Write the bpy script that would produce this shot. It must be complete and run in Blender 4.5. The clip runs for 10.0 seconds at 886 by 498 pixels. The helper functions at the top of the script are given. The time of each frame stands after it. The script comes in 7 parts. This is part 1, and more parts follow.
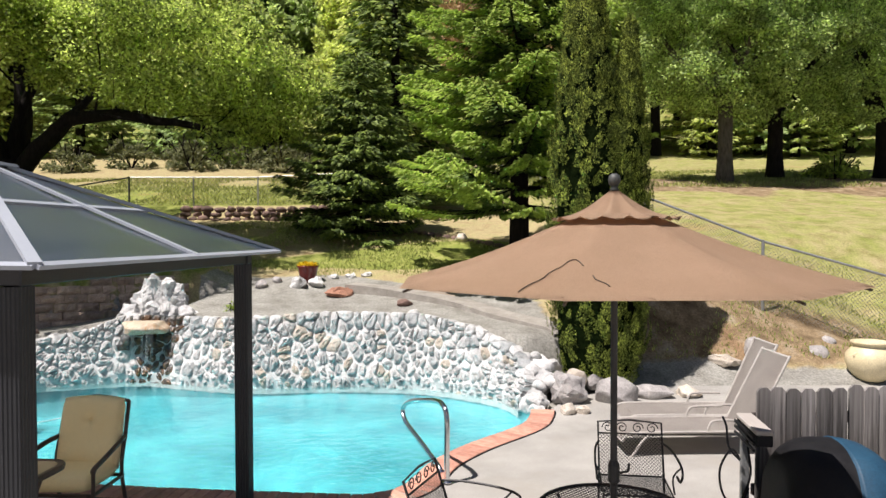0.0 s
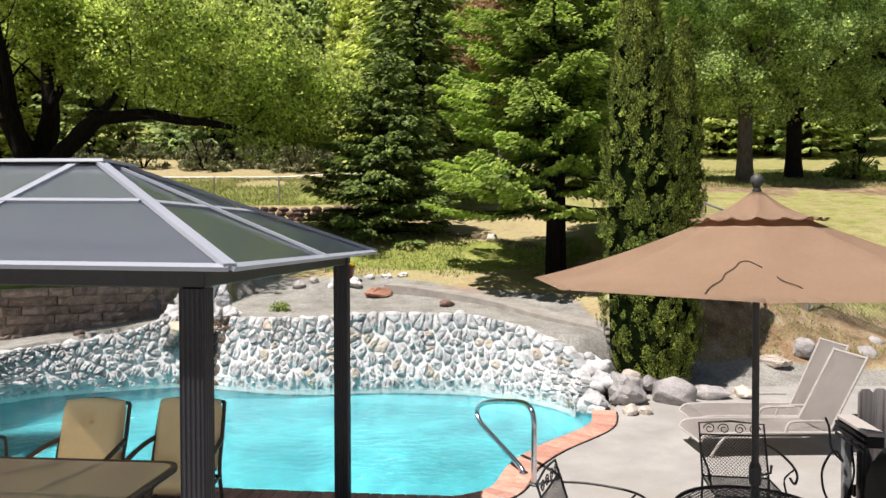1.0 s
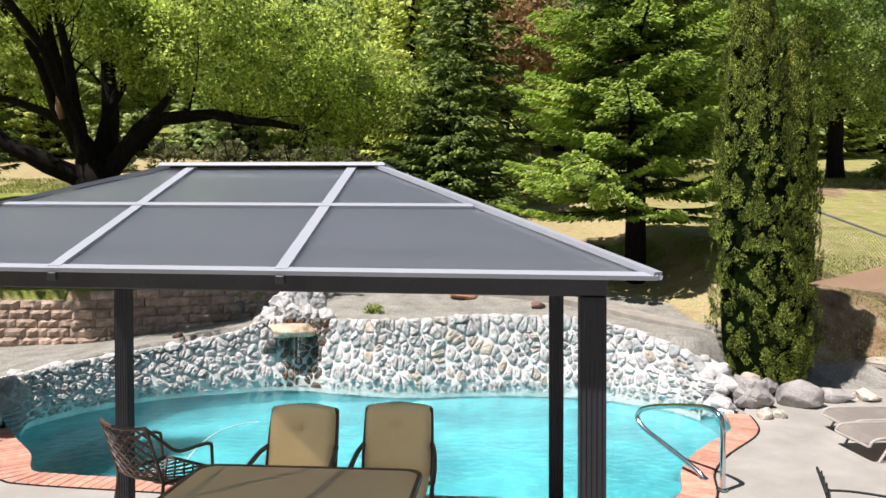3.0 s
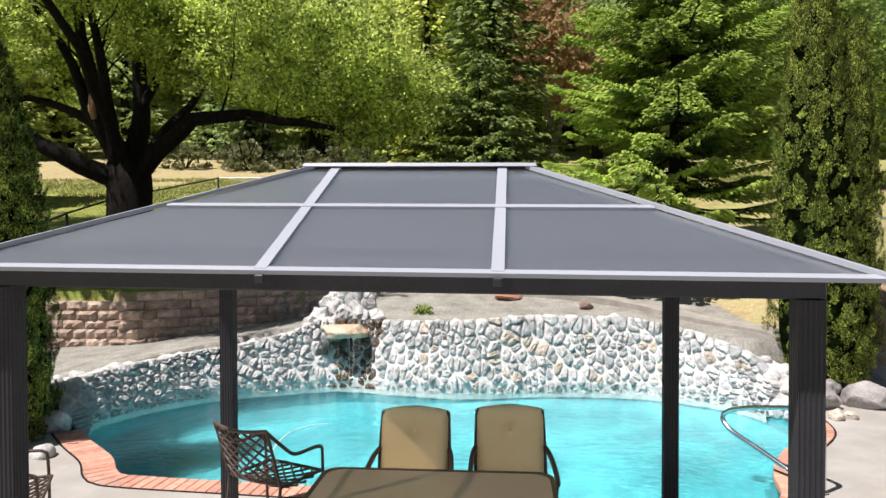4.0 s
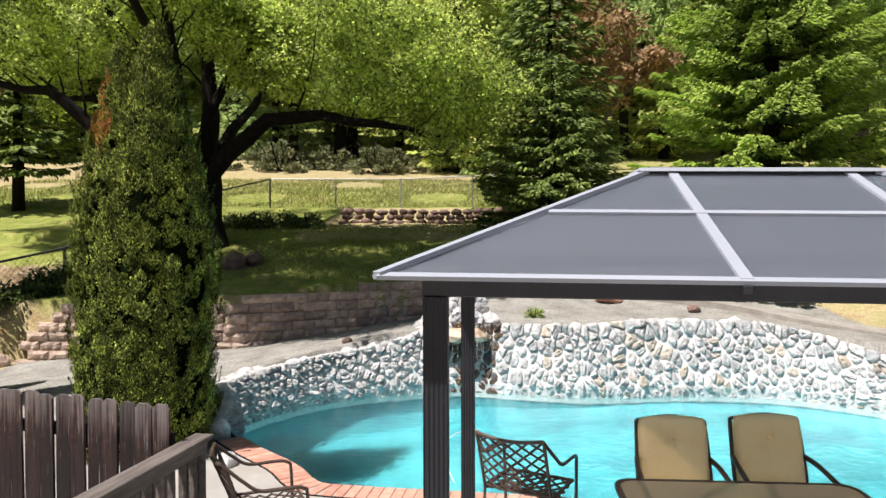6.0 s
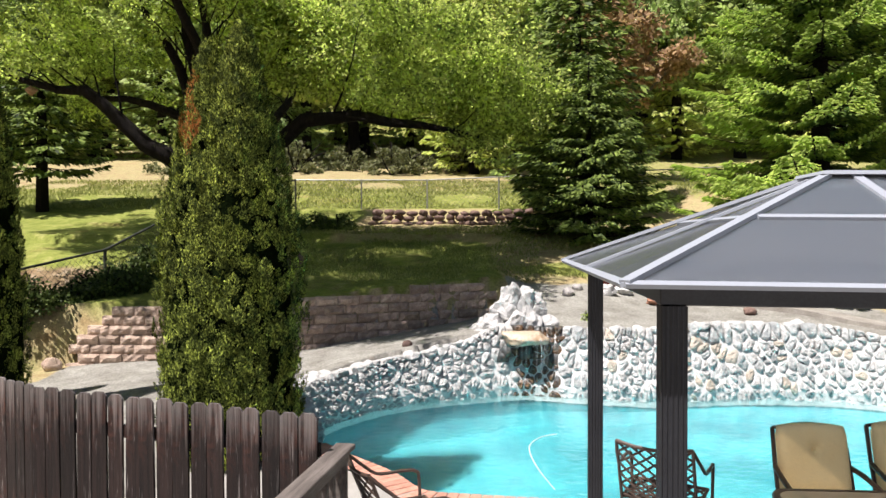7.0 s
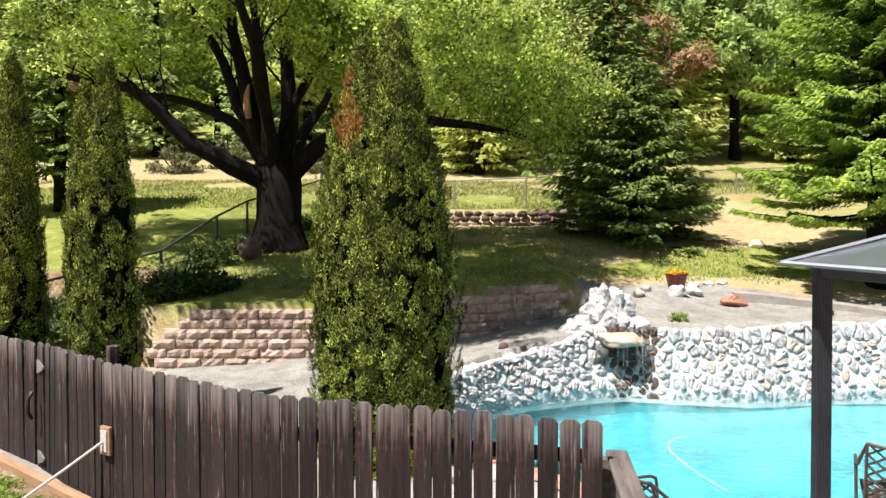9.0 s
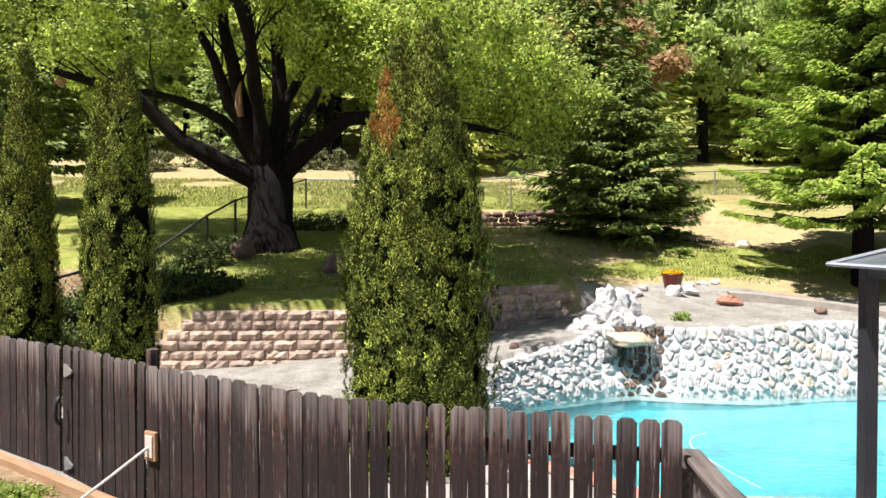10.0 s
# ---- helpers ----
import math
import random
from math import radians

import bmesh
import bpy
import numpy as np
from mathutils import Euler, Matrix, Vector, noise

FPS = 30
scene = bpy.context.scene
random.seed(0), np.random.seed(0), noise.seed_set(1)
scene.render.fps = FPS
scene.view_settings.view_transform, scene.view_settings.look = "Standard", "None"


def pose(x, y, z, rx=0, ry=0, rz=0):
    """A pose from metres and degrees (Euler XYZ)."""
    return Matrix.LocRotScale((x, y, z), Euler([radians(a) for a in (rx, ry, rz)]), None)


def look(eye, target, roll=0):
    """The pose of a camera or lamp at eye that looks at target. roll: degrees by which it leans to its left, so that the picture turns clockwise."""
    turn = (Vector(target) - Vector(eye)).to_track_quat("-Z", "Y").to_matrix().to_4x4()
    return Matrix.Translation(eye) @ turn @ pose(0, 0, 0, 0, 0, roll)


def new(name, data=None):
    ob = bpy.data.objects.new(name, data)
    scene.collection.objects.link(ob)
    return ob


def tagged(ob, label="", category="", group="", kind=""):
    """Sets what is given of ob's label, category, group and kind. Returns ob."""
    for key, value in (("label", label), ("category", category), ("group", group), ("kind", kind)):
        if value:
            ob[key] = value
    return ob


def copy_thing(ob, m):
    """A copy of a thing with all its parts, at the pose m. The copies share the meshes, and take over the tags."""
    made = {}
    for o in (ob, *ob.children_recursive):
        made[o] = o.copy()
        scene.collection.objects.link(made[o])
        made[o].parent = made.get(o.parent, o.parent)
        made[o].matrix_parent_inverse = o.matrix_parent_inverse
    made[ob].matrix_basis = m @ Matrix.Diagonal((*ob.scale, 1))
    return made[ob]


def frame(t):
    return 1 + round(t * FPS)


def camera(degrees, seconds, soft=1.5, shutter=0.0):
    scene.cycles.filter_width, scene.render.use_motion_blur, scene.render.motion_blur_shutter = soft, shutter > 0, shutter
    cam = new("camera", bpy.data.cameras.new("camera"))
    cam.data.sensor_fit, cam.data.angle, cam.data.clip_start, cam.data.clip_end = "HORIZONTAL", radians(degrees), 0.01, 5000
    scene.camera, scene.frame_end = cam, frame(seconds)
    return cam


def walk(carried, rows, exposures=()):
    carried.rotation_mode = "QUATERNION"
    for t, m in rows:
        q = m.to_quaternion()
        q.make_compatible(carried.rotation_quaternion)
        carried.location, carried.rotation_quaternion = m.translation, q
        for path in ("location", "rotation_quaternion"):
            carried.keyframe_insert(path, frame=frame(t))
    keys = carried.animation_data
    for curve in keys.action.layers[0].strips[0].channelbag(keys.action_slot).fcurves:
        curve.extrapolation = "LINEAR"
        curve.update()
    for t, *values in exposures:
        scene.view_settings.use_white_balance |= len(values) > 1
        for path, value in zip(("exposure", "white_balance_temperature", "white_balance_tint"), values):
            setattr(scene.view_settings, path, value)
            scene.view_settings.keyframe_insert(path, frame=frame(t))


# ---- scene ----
cam = camera(64.1, 10.0, soft=1.5)
METRES, EYE = 9.4, 2.3
ROWS = [
    (0.0, 0.0, 0.0, 0.0, -0.0, -1.17, 0.17),
    (0.5, -0.0428, 0.0014, 0.0007, -0.08, -1.16, 0.18),
    (1.0, -0.0868, 0.0025, 0.0008, -0.14, -1.17, 0.15),
    (1.5, -0.132, 0.0041, 0.0016, -0.18, -1.18, 0.15),
    (2.0, -0.1777, 0.0061, 0.0022, -0.23, -1.18, 0.15),
    (2.5, -0.224, 0.0085, 0.0037, -0.28, -1.19, 0.15),
    (4.0, -0.3674, 0.0161, 0.0057, -0.46, -1.17, 0.15),
    (4.5, -0.419, 0.0185, 0.0066, -0.56, -1.16, 0.16),
    (5.0, -0.4735, 0.0214, 0.0074, -0.66, -1.16, 0.15),
    (5.5, -0.5295, 0.0251, 0.0086, -0.74, -1.14, 0.13),
    (7.0, -0.696, 0.0469, 0.0131, -1.14, -1.1, 0.13),
    (7.5, -0.7523, 0.0532, 0.014, -1.22, -1.07, 0.14),
    (8.0, -0.8071, 0.0593, 0.014, -1.58, -1.07, 0.12),
    (8.5, -0.862, 0.0646, 0.0146, -2.65, -1.08, 0.08),
    (9.0, -0.9141, 0.0688, 0.0146, -3.68, -1.06, 0.07),
    (9.5, -0.9586, 0.0724, 0.0154, -4.7, -1.05, 0.05),
    (10.0, -0.9963, 0.0761, 0.0163, -6.68, -1.1, -0.04),
]
walk(cam, [(t, pose(METRES * x, METRES * y, EYE + METRES * z, 90 + pitch, roll, yaw)) for t, x, y, z, yaw, pitch, roll in ROWS],
     ((0.0, 0.47, 6500, 17), (4.5, 0.54, 6500, 17), (7.0, 0.66, 6500, 17), (8.5, 0.82, 6500, 17), (10.0, 0.94, 6500, 17)))

# ---- light ----
SUN_FROM = Vector((-0.42, -0.29, 1.0)).normalized()
world = bpy.data.worlds.new("sky")
scene.world = world
world.use_nodes = True
wn = world.node_tree.nodes
sky = wn.new("ShaderNodeTexSky")
sky.sky_type = "NISHITA"
sky.sun_disc = False
sky.sun_elevation = math.asin(SUN_FROM.z)
sky.sun_rotation = radians(235)
world.node_tree.links.new(sky.outputs[0], wn["Background"].inputs[0])
wn["Background"].inputs[1].default_value = 0.034
sun = new("sun", bpy.data.lights.new("sun", "SUN"))
sun.data.energy = 5.0
sun.data.angle = radians(0.55)
sun.data.color = (1.0, 0.955, 0.88)
sun.matrix_world = look(SUN_FROM * 60, (0, 0, 0))


# ---- materials ----
def node(nt, kind, **values):
    n = nt.nodes.new(kind)
    for k, v in values.items():
        n.inputs[k].default_value = v
    return n


def ramp(nt, fac, stops):
    r = nt.nodes.new("ShaderNodeValToRGB")
    while len(r.color_ramp.elements) < len(stops):
        r.color_ramp.elements.new(0.5)
    for e, (p, c) in zip(r.color_ramp.elements, stops):
        e.position, e.color = p, (*c, 1)
    nt.links.new(fac, r.inputs[0])
    return r.outputs[0]


def mixed(nt, fac, a, b, blend="MIX"):
    m = nt.nodes.new("ShaderNodeMix")
    m.data_type, m.blend_type = "RGBA", blend
    for sock, v in ((m.inputs[0], fac), (m.inputs[6], a), (m.inputs[7], b)):
        if isinstance(v, (int, float)):
            sock.default_value = v
        elif isinstance(v, tuple):
            sock.default_value = (*v, 1)
        else:
            nt.links.new(v, sock)
    return m.outputs[2]


def surface(name, dark, light, scale=8.0, fine=60.0, rough=0.7, metal=0.0, bump=0.3, spread=0.0, stretch=(1, 1, 1),
            stain=None, stain_scale=1.2, spec=0.5, depth=0.01, island=False, bleach=None, grainy=0.75, streak=None):
    """A procedural surface: two scales of noise between two colours, a stain, a fine relief."""
    mat = bpy.data.materials.new(name)
    mat.use_nodes = True
    nt = mat.node_tree
    p = nt.nodes["Principled BSDF"]
    co = nt.nodes.new("ShaderNodeTexCoord")
    mp = node(nt, "ShaderNodeMapping", Scale=stretch)
    nt.links.new(co.outputs["Object"], mp.inputs["Vector"])
    if spread and not island:
        oi = nt.nodes.new("ShaderNodeObjectInfo")
        mul = nt.nodes.new("ShaderNodeMath")
        mul.operation, mul.inputs[1].default_value = "MULTIPLY", 60.0
        nt.links.new(oi.outputs["Random"], mul.inputs[0])
        nt.links.new(mul.outputs[0], mp.inputs["Location"])
    a = node(nt, "ShaderNodeTexNoise", Scale=scale, Detail=6.0, Roughness=0.6)
    b = node(nt, "ShaderNodeTexNoise", Scale=fine, Detail=4.0, Roughness=0.65)
    for n in (a, b):
        nt.links.new(mp.outputs[0], n.inputs["Vector"])
    mid = tuple((x + y) / 2 for x, y in zip(dark, light))
    base = ramp(nt, a.outputs["Fac"], [(0.3, dark), (0.52, mid), (0.72, light)])
    grain = ramp(nt, b.outputs["Fac"], [(0.25, (0.62, 0.62, 0.62)), (0.75, (1.3, 1.3, 1.3))])
    col = mixed(nt, grainy, base, grain, "MULTIPLY")
    if stain:
        s = node(nt, "ShaderNodeTexNoise", Scale=stain_scale, Detail=5.0, Roughness=0.7)
        nt.links.new(co.outputs["Object"], s.inputs["Vector"])
        m = ramp(nt, s.outputs["Fac"], [(0.5, (0, 0, 0)), (0.68, (1, 1, 1))])
        col = mixed(nt, m, col, stain)
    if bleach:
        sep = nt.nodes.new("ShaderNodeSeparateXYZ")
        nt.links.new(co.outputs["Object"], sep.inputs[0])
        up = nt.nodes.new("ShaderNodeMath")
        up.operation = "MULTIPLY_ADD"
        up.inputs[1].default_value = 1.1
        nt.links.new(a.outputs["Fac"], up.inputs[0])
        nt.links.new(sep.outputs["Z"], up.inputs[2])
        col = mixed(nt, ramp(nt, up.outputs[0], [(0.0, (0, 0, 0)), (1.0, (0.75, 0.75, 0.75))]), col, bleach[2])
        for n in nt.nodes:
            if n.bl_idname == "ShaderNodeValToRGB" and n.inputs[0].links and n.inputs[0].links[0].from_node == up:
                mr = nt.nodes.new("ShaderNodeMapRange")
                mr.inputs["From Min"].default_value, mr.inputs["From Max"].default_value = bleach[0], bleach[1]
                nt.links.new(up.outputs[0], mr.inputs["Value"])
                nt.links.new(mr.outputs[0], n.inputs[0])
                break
    if streak:
        mp2 = node(nt, "ShaderNodeMapping", Scale=(26, 26, 0.9))
        nt.links.new(mp.outputs[0], mp2.inputs["Vector"])
        if stretch != (1, 1, 1):
            mp2.inputs["Scale"].default_value = (0.9, 0.9, 1.5)
        s2 = node(nt, "ShaderNodeTexNoise", Scale=3.0, Detail=5.0, Roughness=0.7)
        nt.links.new(mp2.outputs[0], s2.inputs["Vector"])
        col = mixed(nt, ramp(nt, s2.outputs["Fac"], [(streak[1], (0, 0, 0)), (streak[2], (0.85, 0.85, 0.85))]), col, streak[0])
    if spread:
        info = nt.nodes.new("ShaderNodeNewGeometry" if island else "ShaderNodeObjectInfo")
        rnd = info.outputs["Random Per Island" if island else "Random"]
        v = ramp(nt, rnd, [(0.0, (1 - spread,) * 3), (1.0, (1 + spread,) * 3)])
        col = mixed(nt, 1.0, col, v, "MULTIPLY")
    nt.links.new(col, p.inputs["Base Color"])
    p.inputs["Roughness"].default_value = rough
    p.inputs["Metallic"].default_value = metal
    p.inputs["Specular IOR Level"].default_value = spec
    if bump:
        h = node(nt, "ShaderNodeBump", Strength=bump, Distance=depth)
        add = nt.nodes.new("ShaderNodeMath")
        add.operation = "ADD"
        nt.links.new(a.outputs["Fac"], add.inputs[0])
        nt.links.new(b.outputs["Fac"], add.inputs[1])
        nt.links.new(add.outputs[0], h.inputs["Height"])
        nt.links.new(h.outputs[0], p.inputs["Normal"])
    return mat


def leafy(name, dark, light, through_light=0.35, rough=0.55, tint=None, clump_scale=0.9, clumps=((0.6, 0.62, 0.55), (1.25, 1.22, 1.15)), skew=0.5):
    """Leaves: colour by leaf and by clump, a share of the light passes through."""
    mat = bpy.data.materials.new(name)
    mat.use_nodes = True
    nt = mat.node_tree
    nt.nodes.remove(nt.nodes["Principled BSDF"])
    geo = nt.nodes.new("ShaderNodeNewGeometry")
    co = nt.nodes.new("ShaderNodeTexCoord")
    n = node(nt, "ShaderNodeTexNoise", Scale=clump_scale, Detail=4.0)
    nt.links.new(co.outputs["Object"], n.inputs["Vector"])
    mid = tuple(d + 0.5 * (l - d) for d, l in zip(dark, light))
    leaf = ramp(nt, geo.outputs["Random Per Island"], [(0.0, dark), (skew, mid if skew == 0.5 else tuple(d + 0.22 * (l - d) for d, l in zip(dark, light))), (1.0, light)])
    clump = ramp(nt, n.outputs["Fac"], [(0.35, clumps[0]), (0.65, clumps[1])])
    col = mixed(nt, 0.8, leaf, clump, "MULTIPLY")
    if tint:
        info = nt.nodes.new("ShaderNodeObjectInfo")
        col = mixed(nt, 1.0, col, ramp(nt, info.outputs["Random"], [(0.0, tint[0]), (1.0, tint[1])]), "MULTIPLY")
    d = node(nt, "ShaderNodeBsdfPrincipled", Roughness=rough)
    d.inputs["Specular IOR Level"].default_value = 0.18
    tr = nt.nodes.new("ShaderNodeBsdfTranslucent")
    nt.links.new(col, d.inputs["Base Color"])
    nt.links.new(mixed(nt, 1.0, col, (1.1, 1.24, 0.95), "MULTIPLY"), tr.inputs["Color"])
    m = node(nt, "ShaderNodeMixShader", Fac=through_light)
    nt.links.new(d.outputs[0], m.inputs[1])
    nt.links.new(tr.outputs[0], m.inputs[2])
    nt.links.new(m.outputs[0], nt.nodes["Material Output"].inputs["Surface"])
    return mat


M = {}
M["concrete"] = surface("concrete", (0.30, 0.29, 0.265), (0.43, 0.415, 0.385), 1.6, 90, 0.85, bump=0.25, stain=(0.33, 0.31, 0.275), stain_scale=0.9, depth=0.004)
M["kerb"] = surface("kerb_concrete", (0.25, 0.23, 0.20), (0.40, 0.375, 0.335), 4, 70, 0.9, bump=0.4)
M["brick"] = surface("coping_brick", (0.48, 0.22, 0.155), (0.66, 0.36, 0.27), 14, 120, 0.8, bump=0.4, spread=0.2, depth=0.004)
M["mortar"] = surface("mortar", (0.58, 0.58, 0.565), (0.84, 0.835, 0.82), 14, 90, 0.95, bump=0.4, depth=0.02)
M["stone"] = surface("pale_stone", (0.48, 0.48, 0.475), (0.82, 0.82, 0.805), 9.0, 55, 0.85, bump=1.0, spread=0.14, stain=(0.42, 0.41, 0.39), stain_scale=5.0, depth=0.022, grainy=0.6)
M["stone_grey"] = surface("blue_grey_stone", (0.30, 0.32, 0.325), (0.56, 0.58, 0.58), 8.0, 55, 0.85, bump=1.0, spread=0.16, stain=(0.66, 0.66, 0.64), stain_scale=4.0, depth=0.022, grainy=0.6)
M["joint"] = surface("coping_mortar", (0.36, 0.28, 0.235), (0.48, 0.40, 0.35), 9, 90, 0.95, bump=0.4)
M["stone_tan"] = surface("tan_stone", (0.42, 0.36, 0.29), (0.66, 0.60, 0.52), 5.0, 42, 0.8, bump=0.7, spread=0.15, depth=0.02)
M["stone_wet"] = surface("wet_stone", (0.03, 0.036, 0.04), (0.15, 0.155, 0.15), 6.0, 40, 0.25, bump=0.6, spread=0.3, stain=(0.24, 0.12, 0.045), stain_scale=1.7, depth=0.02)
M["boulder"] = surface("grey_boulder", (0.27, 0.255, 0.25), (0.50, 0.475, 0.455), 4.0, 40, 0.85, bump=0.7, spread=0.15, depth=0.02)
M["stone_red"] = surface("red_stone", (0.30, 0.13, 0.08), (0.50, 0.27, 0.18), 5.0, 40, 0.85, bump=0.6, depth=0.02)
M["lip"] = surface("lip_stone", (0.46, 0.36, 0.24), (0.72, 0.64, 0.52), 5.0, 40, 0.5, bump=0.6, stain=(0.36, 0.18, 0.06), stain_scale=3.2)
M["block"] = surface("split_block", (0.34, 0.245, 0.19), (0.62, 0.49, 0.395), 7.0, 45, 0.95, bump=0.9, spread=0.26, depth=0.02)
M["lava"] = surface("dark_red_stone", (0.12, 0.075, 0.06), (0.27, 0.18, 0.15), 6.0, 40, 0.95, bump=0.8, spread=0.3, depth=0.02)
M["plaster"] = surface("pool_plaster", (0.02, 0.195, 0.235), (0.065, 0.40, 0.44), 0.9, 4, 0.7, bump=0.1)
M["grey_frame"] = surface("charcoal_aluminium", (0.020, 0.021, 0.025), (0.032, 0.034, 0.040), 3, 80, 0.42, bump=0.05, spec=0.4)
M["pale_frame"] = surface("pale_aluminium", (0.33, 0.36, 0.41), (0.37, 0.40, 0.45), 1.2, 60, 0.5, bump=0.0, grainy=0.12)
M["chrome"] = surface("steel", (0.62, 0.63, 0.64), (0.72, 0.73, 0.74), 3, 50, 0.16, metal=1.0, bump=0.0)
M["iron"] = surface("black_iron", (0.012, 0.012, 0.013), (0.03, 0.03, 0.032), 12, 80, 0.5, bump=0.2)
M["bronze"] = surface("bronze_aluminium", (0.05, 0.032, 0.024), (0.10, 0.065, 0.05), 12, 80, 0.45, bump=0.1)
M["cushion"] = surface("mustard_fabric", (0.95, 0.74, 0.38), (0.97, 0.81, 0.47), 3, 260, 0.95, bump=0.3, depth=0.003, spec=0.2)
M["canvas"] = surface("tan_canvas", (0.44, 0.305, 0.205), (0.52, 0.365, 0.255), 1.6, 240, 0.95, bump=0.25, depth=0.004, spec=0.1)
M["sling"] = surface("grey_sling", (0.40, 0.365, 0.335), (0.47, 0.435, 0.40), 3, 220, 0.9, bump=0.2, depth=0.003, spec=0.2)
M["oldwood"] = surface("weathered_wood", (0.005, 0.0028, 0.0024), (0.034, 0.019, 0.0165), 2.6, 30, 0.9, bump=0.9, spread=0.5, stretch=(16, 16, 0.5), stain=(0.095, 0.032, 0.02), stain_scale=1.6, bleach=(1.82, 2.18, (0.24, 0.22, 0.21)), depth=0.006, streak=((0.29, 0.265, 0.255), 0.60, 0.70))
M["greywood"] = surface("grey_wood", (0.08, 0.066, 0.058), (0.22, 0.19, 0.17), 2.2, 26, 0.9, bump=0.6, spread=0.2, stretch=(1, 9, 9), depth=0.006)
M["greyboard"] = surface("grey_board", (0.045, 0.04, 0.038), (0.24, 0.22, 0.205), 2.6, 30, 0.9, bump=0.8, spread=0.4, stretch=(16, 16, 0.5), bleach=(1.2, 1.75, (0.34, 0.32, 0.31)), depth=0.006)
M["rawwood"] = surface("tan_timber", (0.30, 0.17, 0.09), (0.45, 0.29, 0.17), 2.5, 40, 0.85, bump=0.4, stretch=(1, 8, 8))
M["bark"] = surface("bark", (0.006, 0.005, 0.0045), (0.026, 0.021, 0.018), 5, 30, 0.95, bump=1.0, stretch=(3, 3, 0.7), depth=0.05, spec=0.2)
M["bark_grey"] = surface("grey_bark", (0.07, 0.06, 0.05), (0.17, 0.15, 0.13), 5, 30, 0.95, bump=1.0, stretch=(3, 3, 0.7), depth=0.05)
M["galv"] = surface("galvanised_steel", (0.30, 0.31, 0.31), (0.42, 0.43, 0.43), 6, 60, 0.5, metal=0.7, bump=0.1)
M["glaze"] = surface("red_glaze", (0.10, 0.010, 0.008), (0.17, 0.02, 0.014), 5, 60, 0.2, bump=0.1)
M["cream"] = surface("cream_glaze", (0.62, 0.53, 0.33), (0.74, 0.65, 0.43), 4, 60, 0.4, bump=0.15)
M["soil"] = surface("soil", (0.07, 0.05, 0.035), (0.14, 0.10, 0.07), 6, 50, 0.95, bump=0.8)
M["white"] = surface("white_plastic", (0.7, 0.7, 0.68), (0.8, 0.8, 0.78), 6, 50, 0.5, bump=0.0)
M["blue"] = surface("blue_tarp", (0.008, 0.045, 0.09), (0.018, 0.08, 0.14), 4, 60, 0.6, bump=0.3)
M["black_cover"] = surface("black_vinyl", (0.006, 0.006, 0.007), (0.014, 0.014, 0.016), 4, 60, 0.65, bump=0.3, spec=0.25)
M["rope"] = surface("white_rope", (0.5, 0.47, 0.42), (0.68, 0.66, 0.62), 30, 160, 0.9, bump=0.4)
# near-black: the shade between the arborvitae sprays, put into a body colour
M["core"] = surface("crown_shade", (0.004, 0.007, 0.0025), (0.010, 0.017, 0.005), 6, 30, 1.0, bump=0.8, depth=0.05, spec=0.0)
M["yellow"] = leafy("yellow_petals", (0.75, 0.45, 0.01), (0.85, 0.65, 0.03), 0.3)
# wide clump contrast also paints the crown's inner shade and lit tops
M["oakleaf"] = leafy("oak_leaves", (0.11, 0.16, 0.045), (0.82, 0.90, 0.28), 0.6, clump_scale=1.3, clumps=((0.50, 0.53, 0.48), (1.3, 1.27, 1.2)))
M["farleaf"] = leafy("wood_leaves", (0.27, 0.33, 0.16), (0.66, 0.73, 0.38), 0.5, tint=((0.75, 0.85, 0.8), (1.35, 1.25, 0.9)))
# clump noise again darkens leaves as if shaded inside the crown
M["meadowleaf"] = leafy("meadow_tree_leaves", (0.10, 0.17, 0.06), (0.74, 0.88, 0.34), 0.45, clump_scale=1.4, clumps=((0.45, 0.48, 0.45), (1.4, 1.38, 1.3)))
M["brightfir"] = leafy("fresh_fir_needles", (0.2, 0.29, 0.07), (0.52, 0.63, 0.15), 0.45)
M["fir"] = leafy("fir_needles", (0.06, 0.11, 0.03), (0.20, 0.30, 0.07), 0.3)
M["darkfir"] = leafy("dark_fir_needles", (0.03, 0.055, 0.02), (0.30, 0.40, 0.10), 0.25)
# dark-skewed leaves and strong clump noise put the crown's inner shade into colour
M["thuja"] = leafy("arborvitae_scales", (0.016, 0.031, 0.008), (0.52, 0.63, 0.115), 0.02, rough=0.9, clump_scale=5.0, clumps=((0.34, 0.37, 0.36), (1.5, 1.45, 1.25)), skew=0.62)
M["rust"] = leafy("rust_scales", (0.35, 0.12, 0.03), (0.50, 0.20, 0.06), 0.2)
M["brownleaf"] = leafy("brown_leaves", (0.30, 0.18, 0.11), (0.52, 0.36, 0.22), 0.45)
M["shrub"] = leafy("shrub_leaves", (0.12, 0.13, 0.07), (0.26, 0.27, 0.14), 0.3)
M["ivy"] = leafy("ivy_leaves", (0.03, 0.055, 0.018), (0.13, 0.18, 0.05), 0.25)
M["weed"] = leafy("weed_leaves", (0.18, 0.27, 0.05), (0.42, 0.52, 0.14), 0.4)
M["grassblade"] = leafy("grass_blades", (0.20, 0.24, 0.07), (0.46, 0.47, 0.18), 0.25)


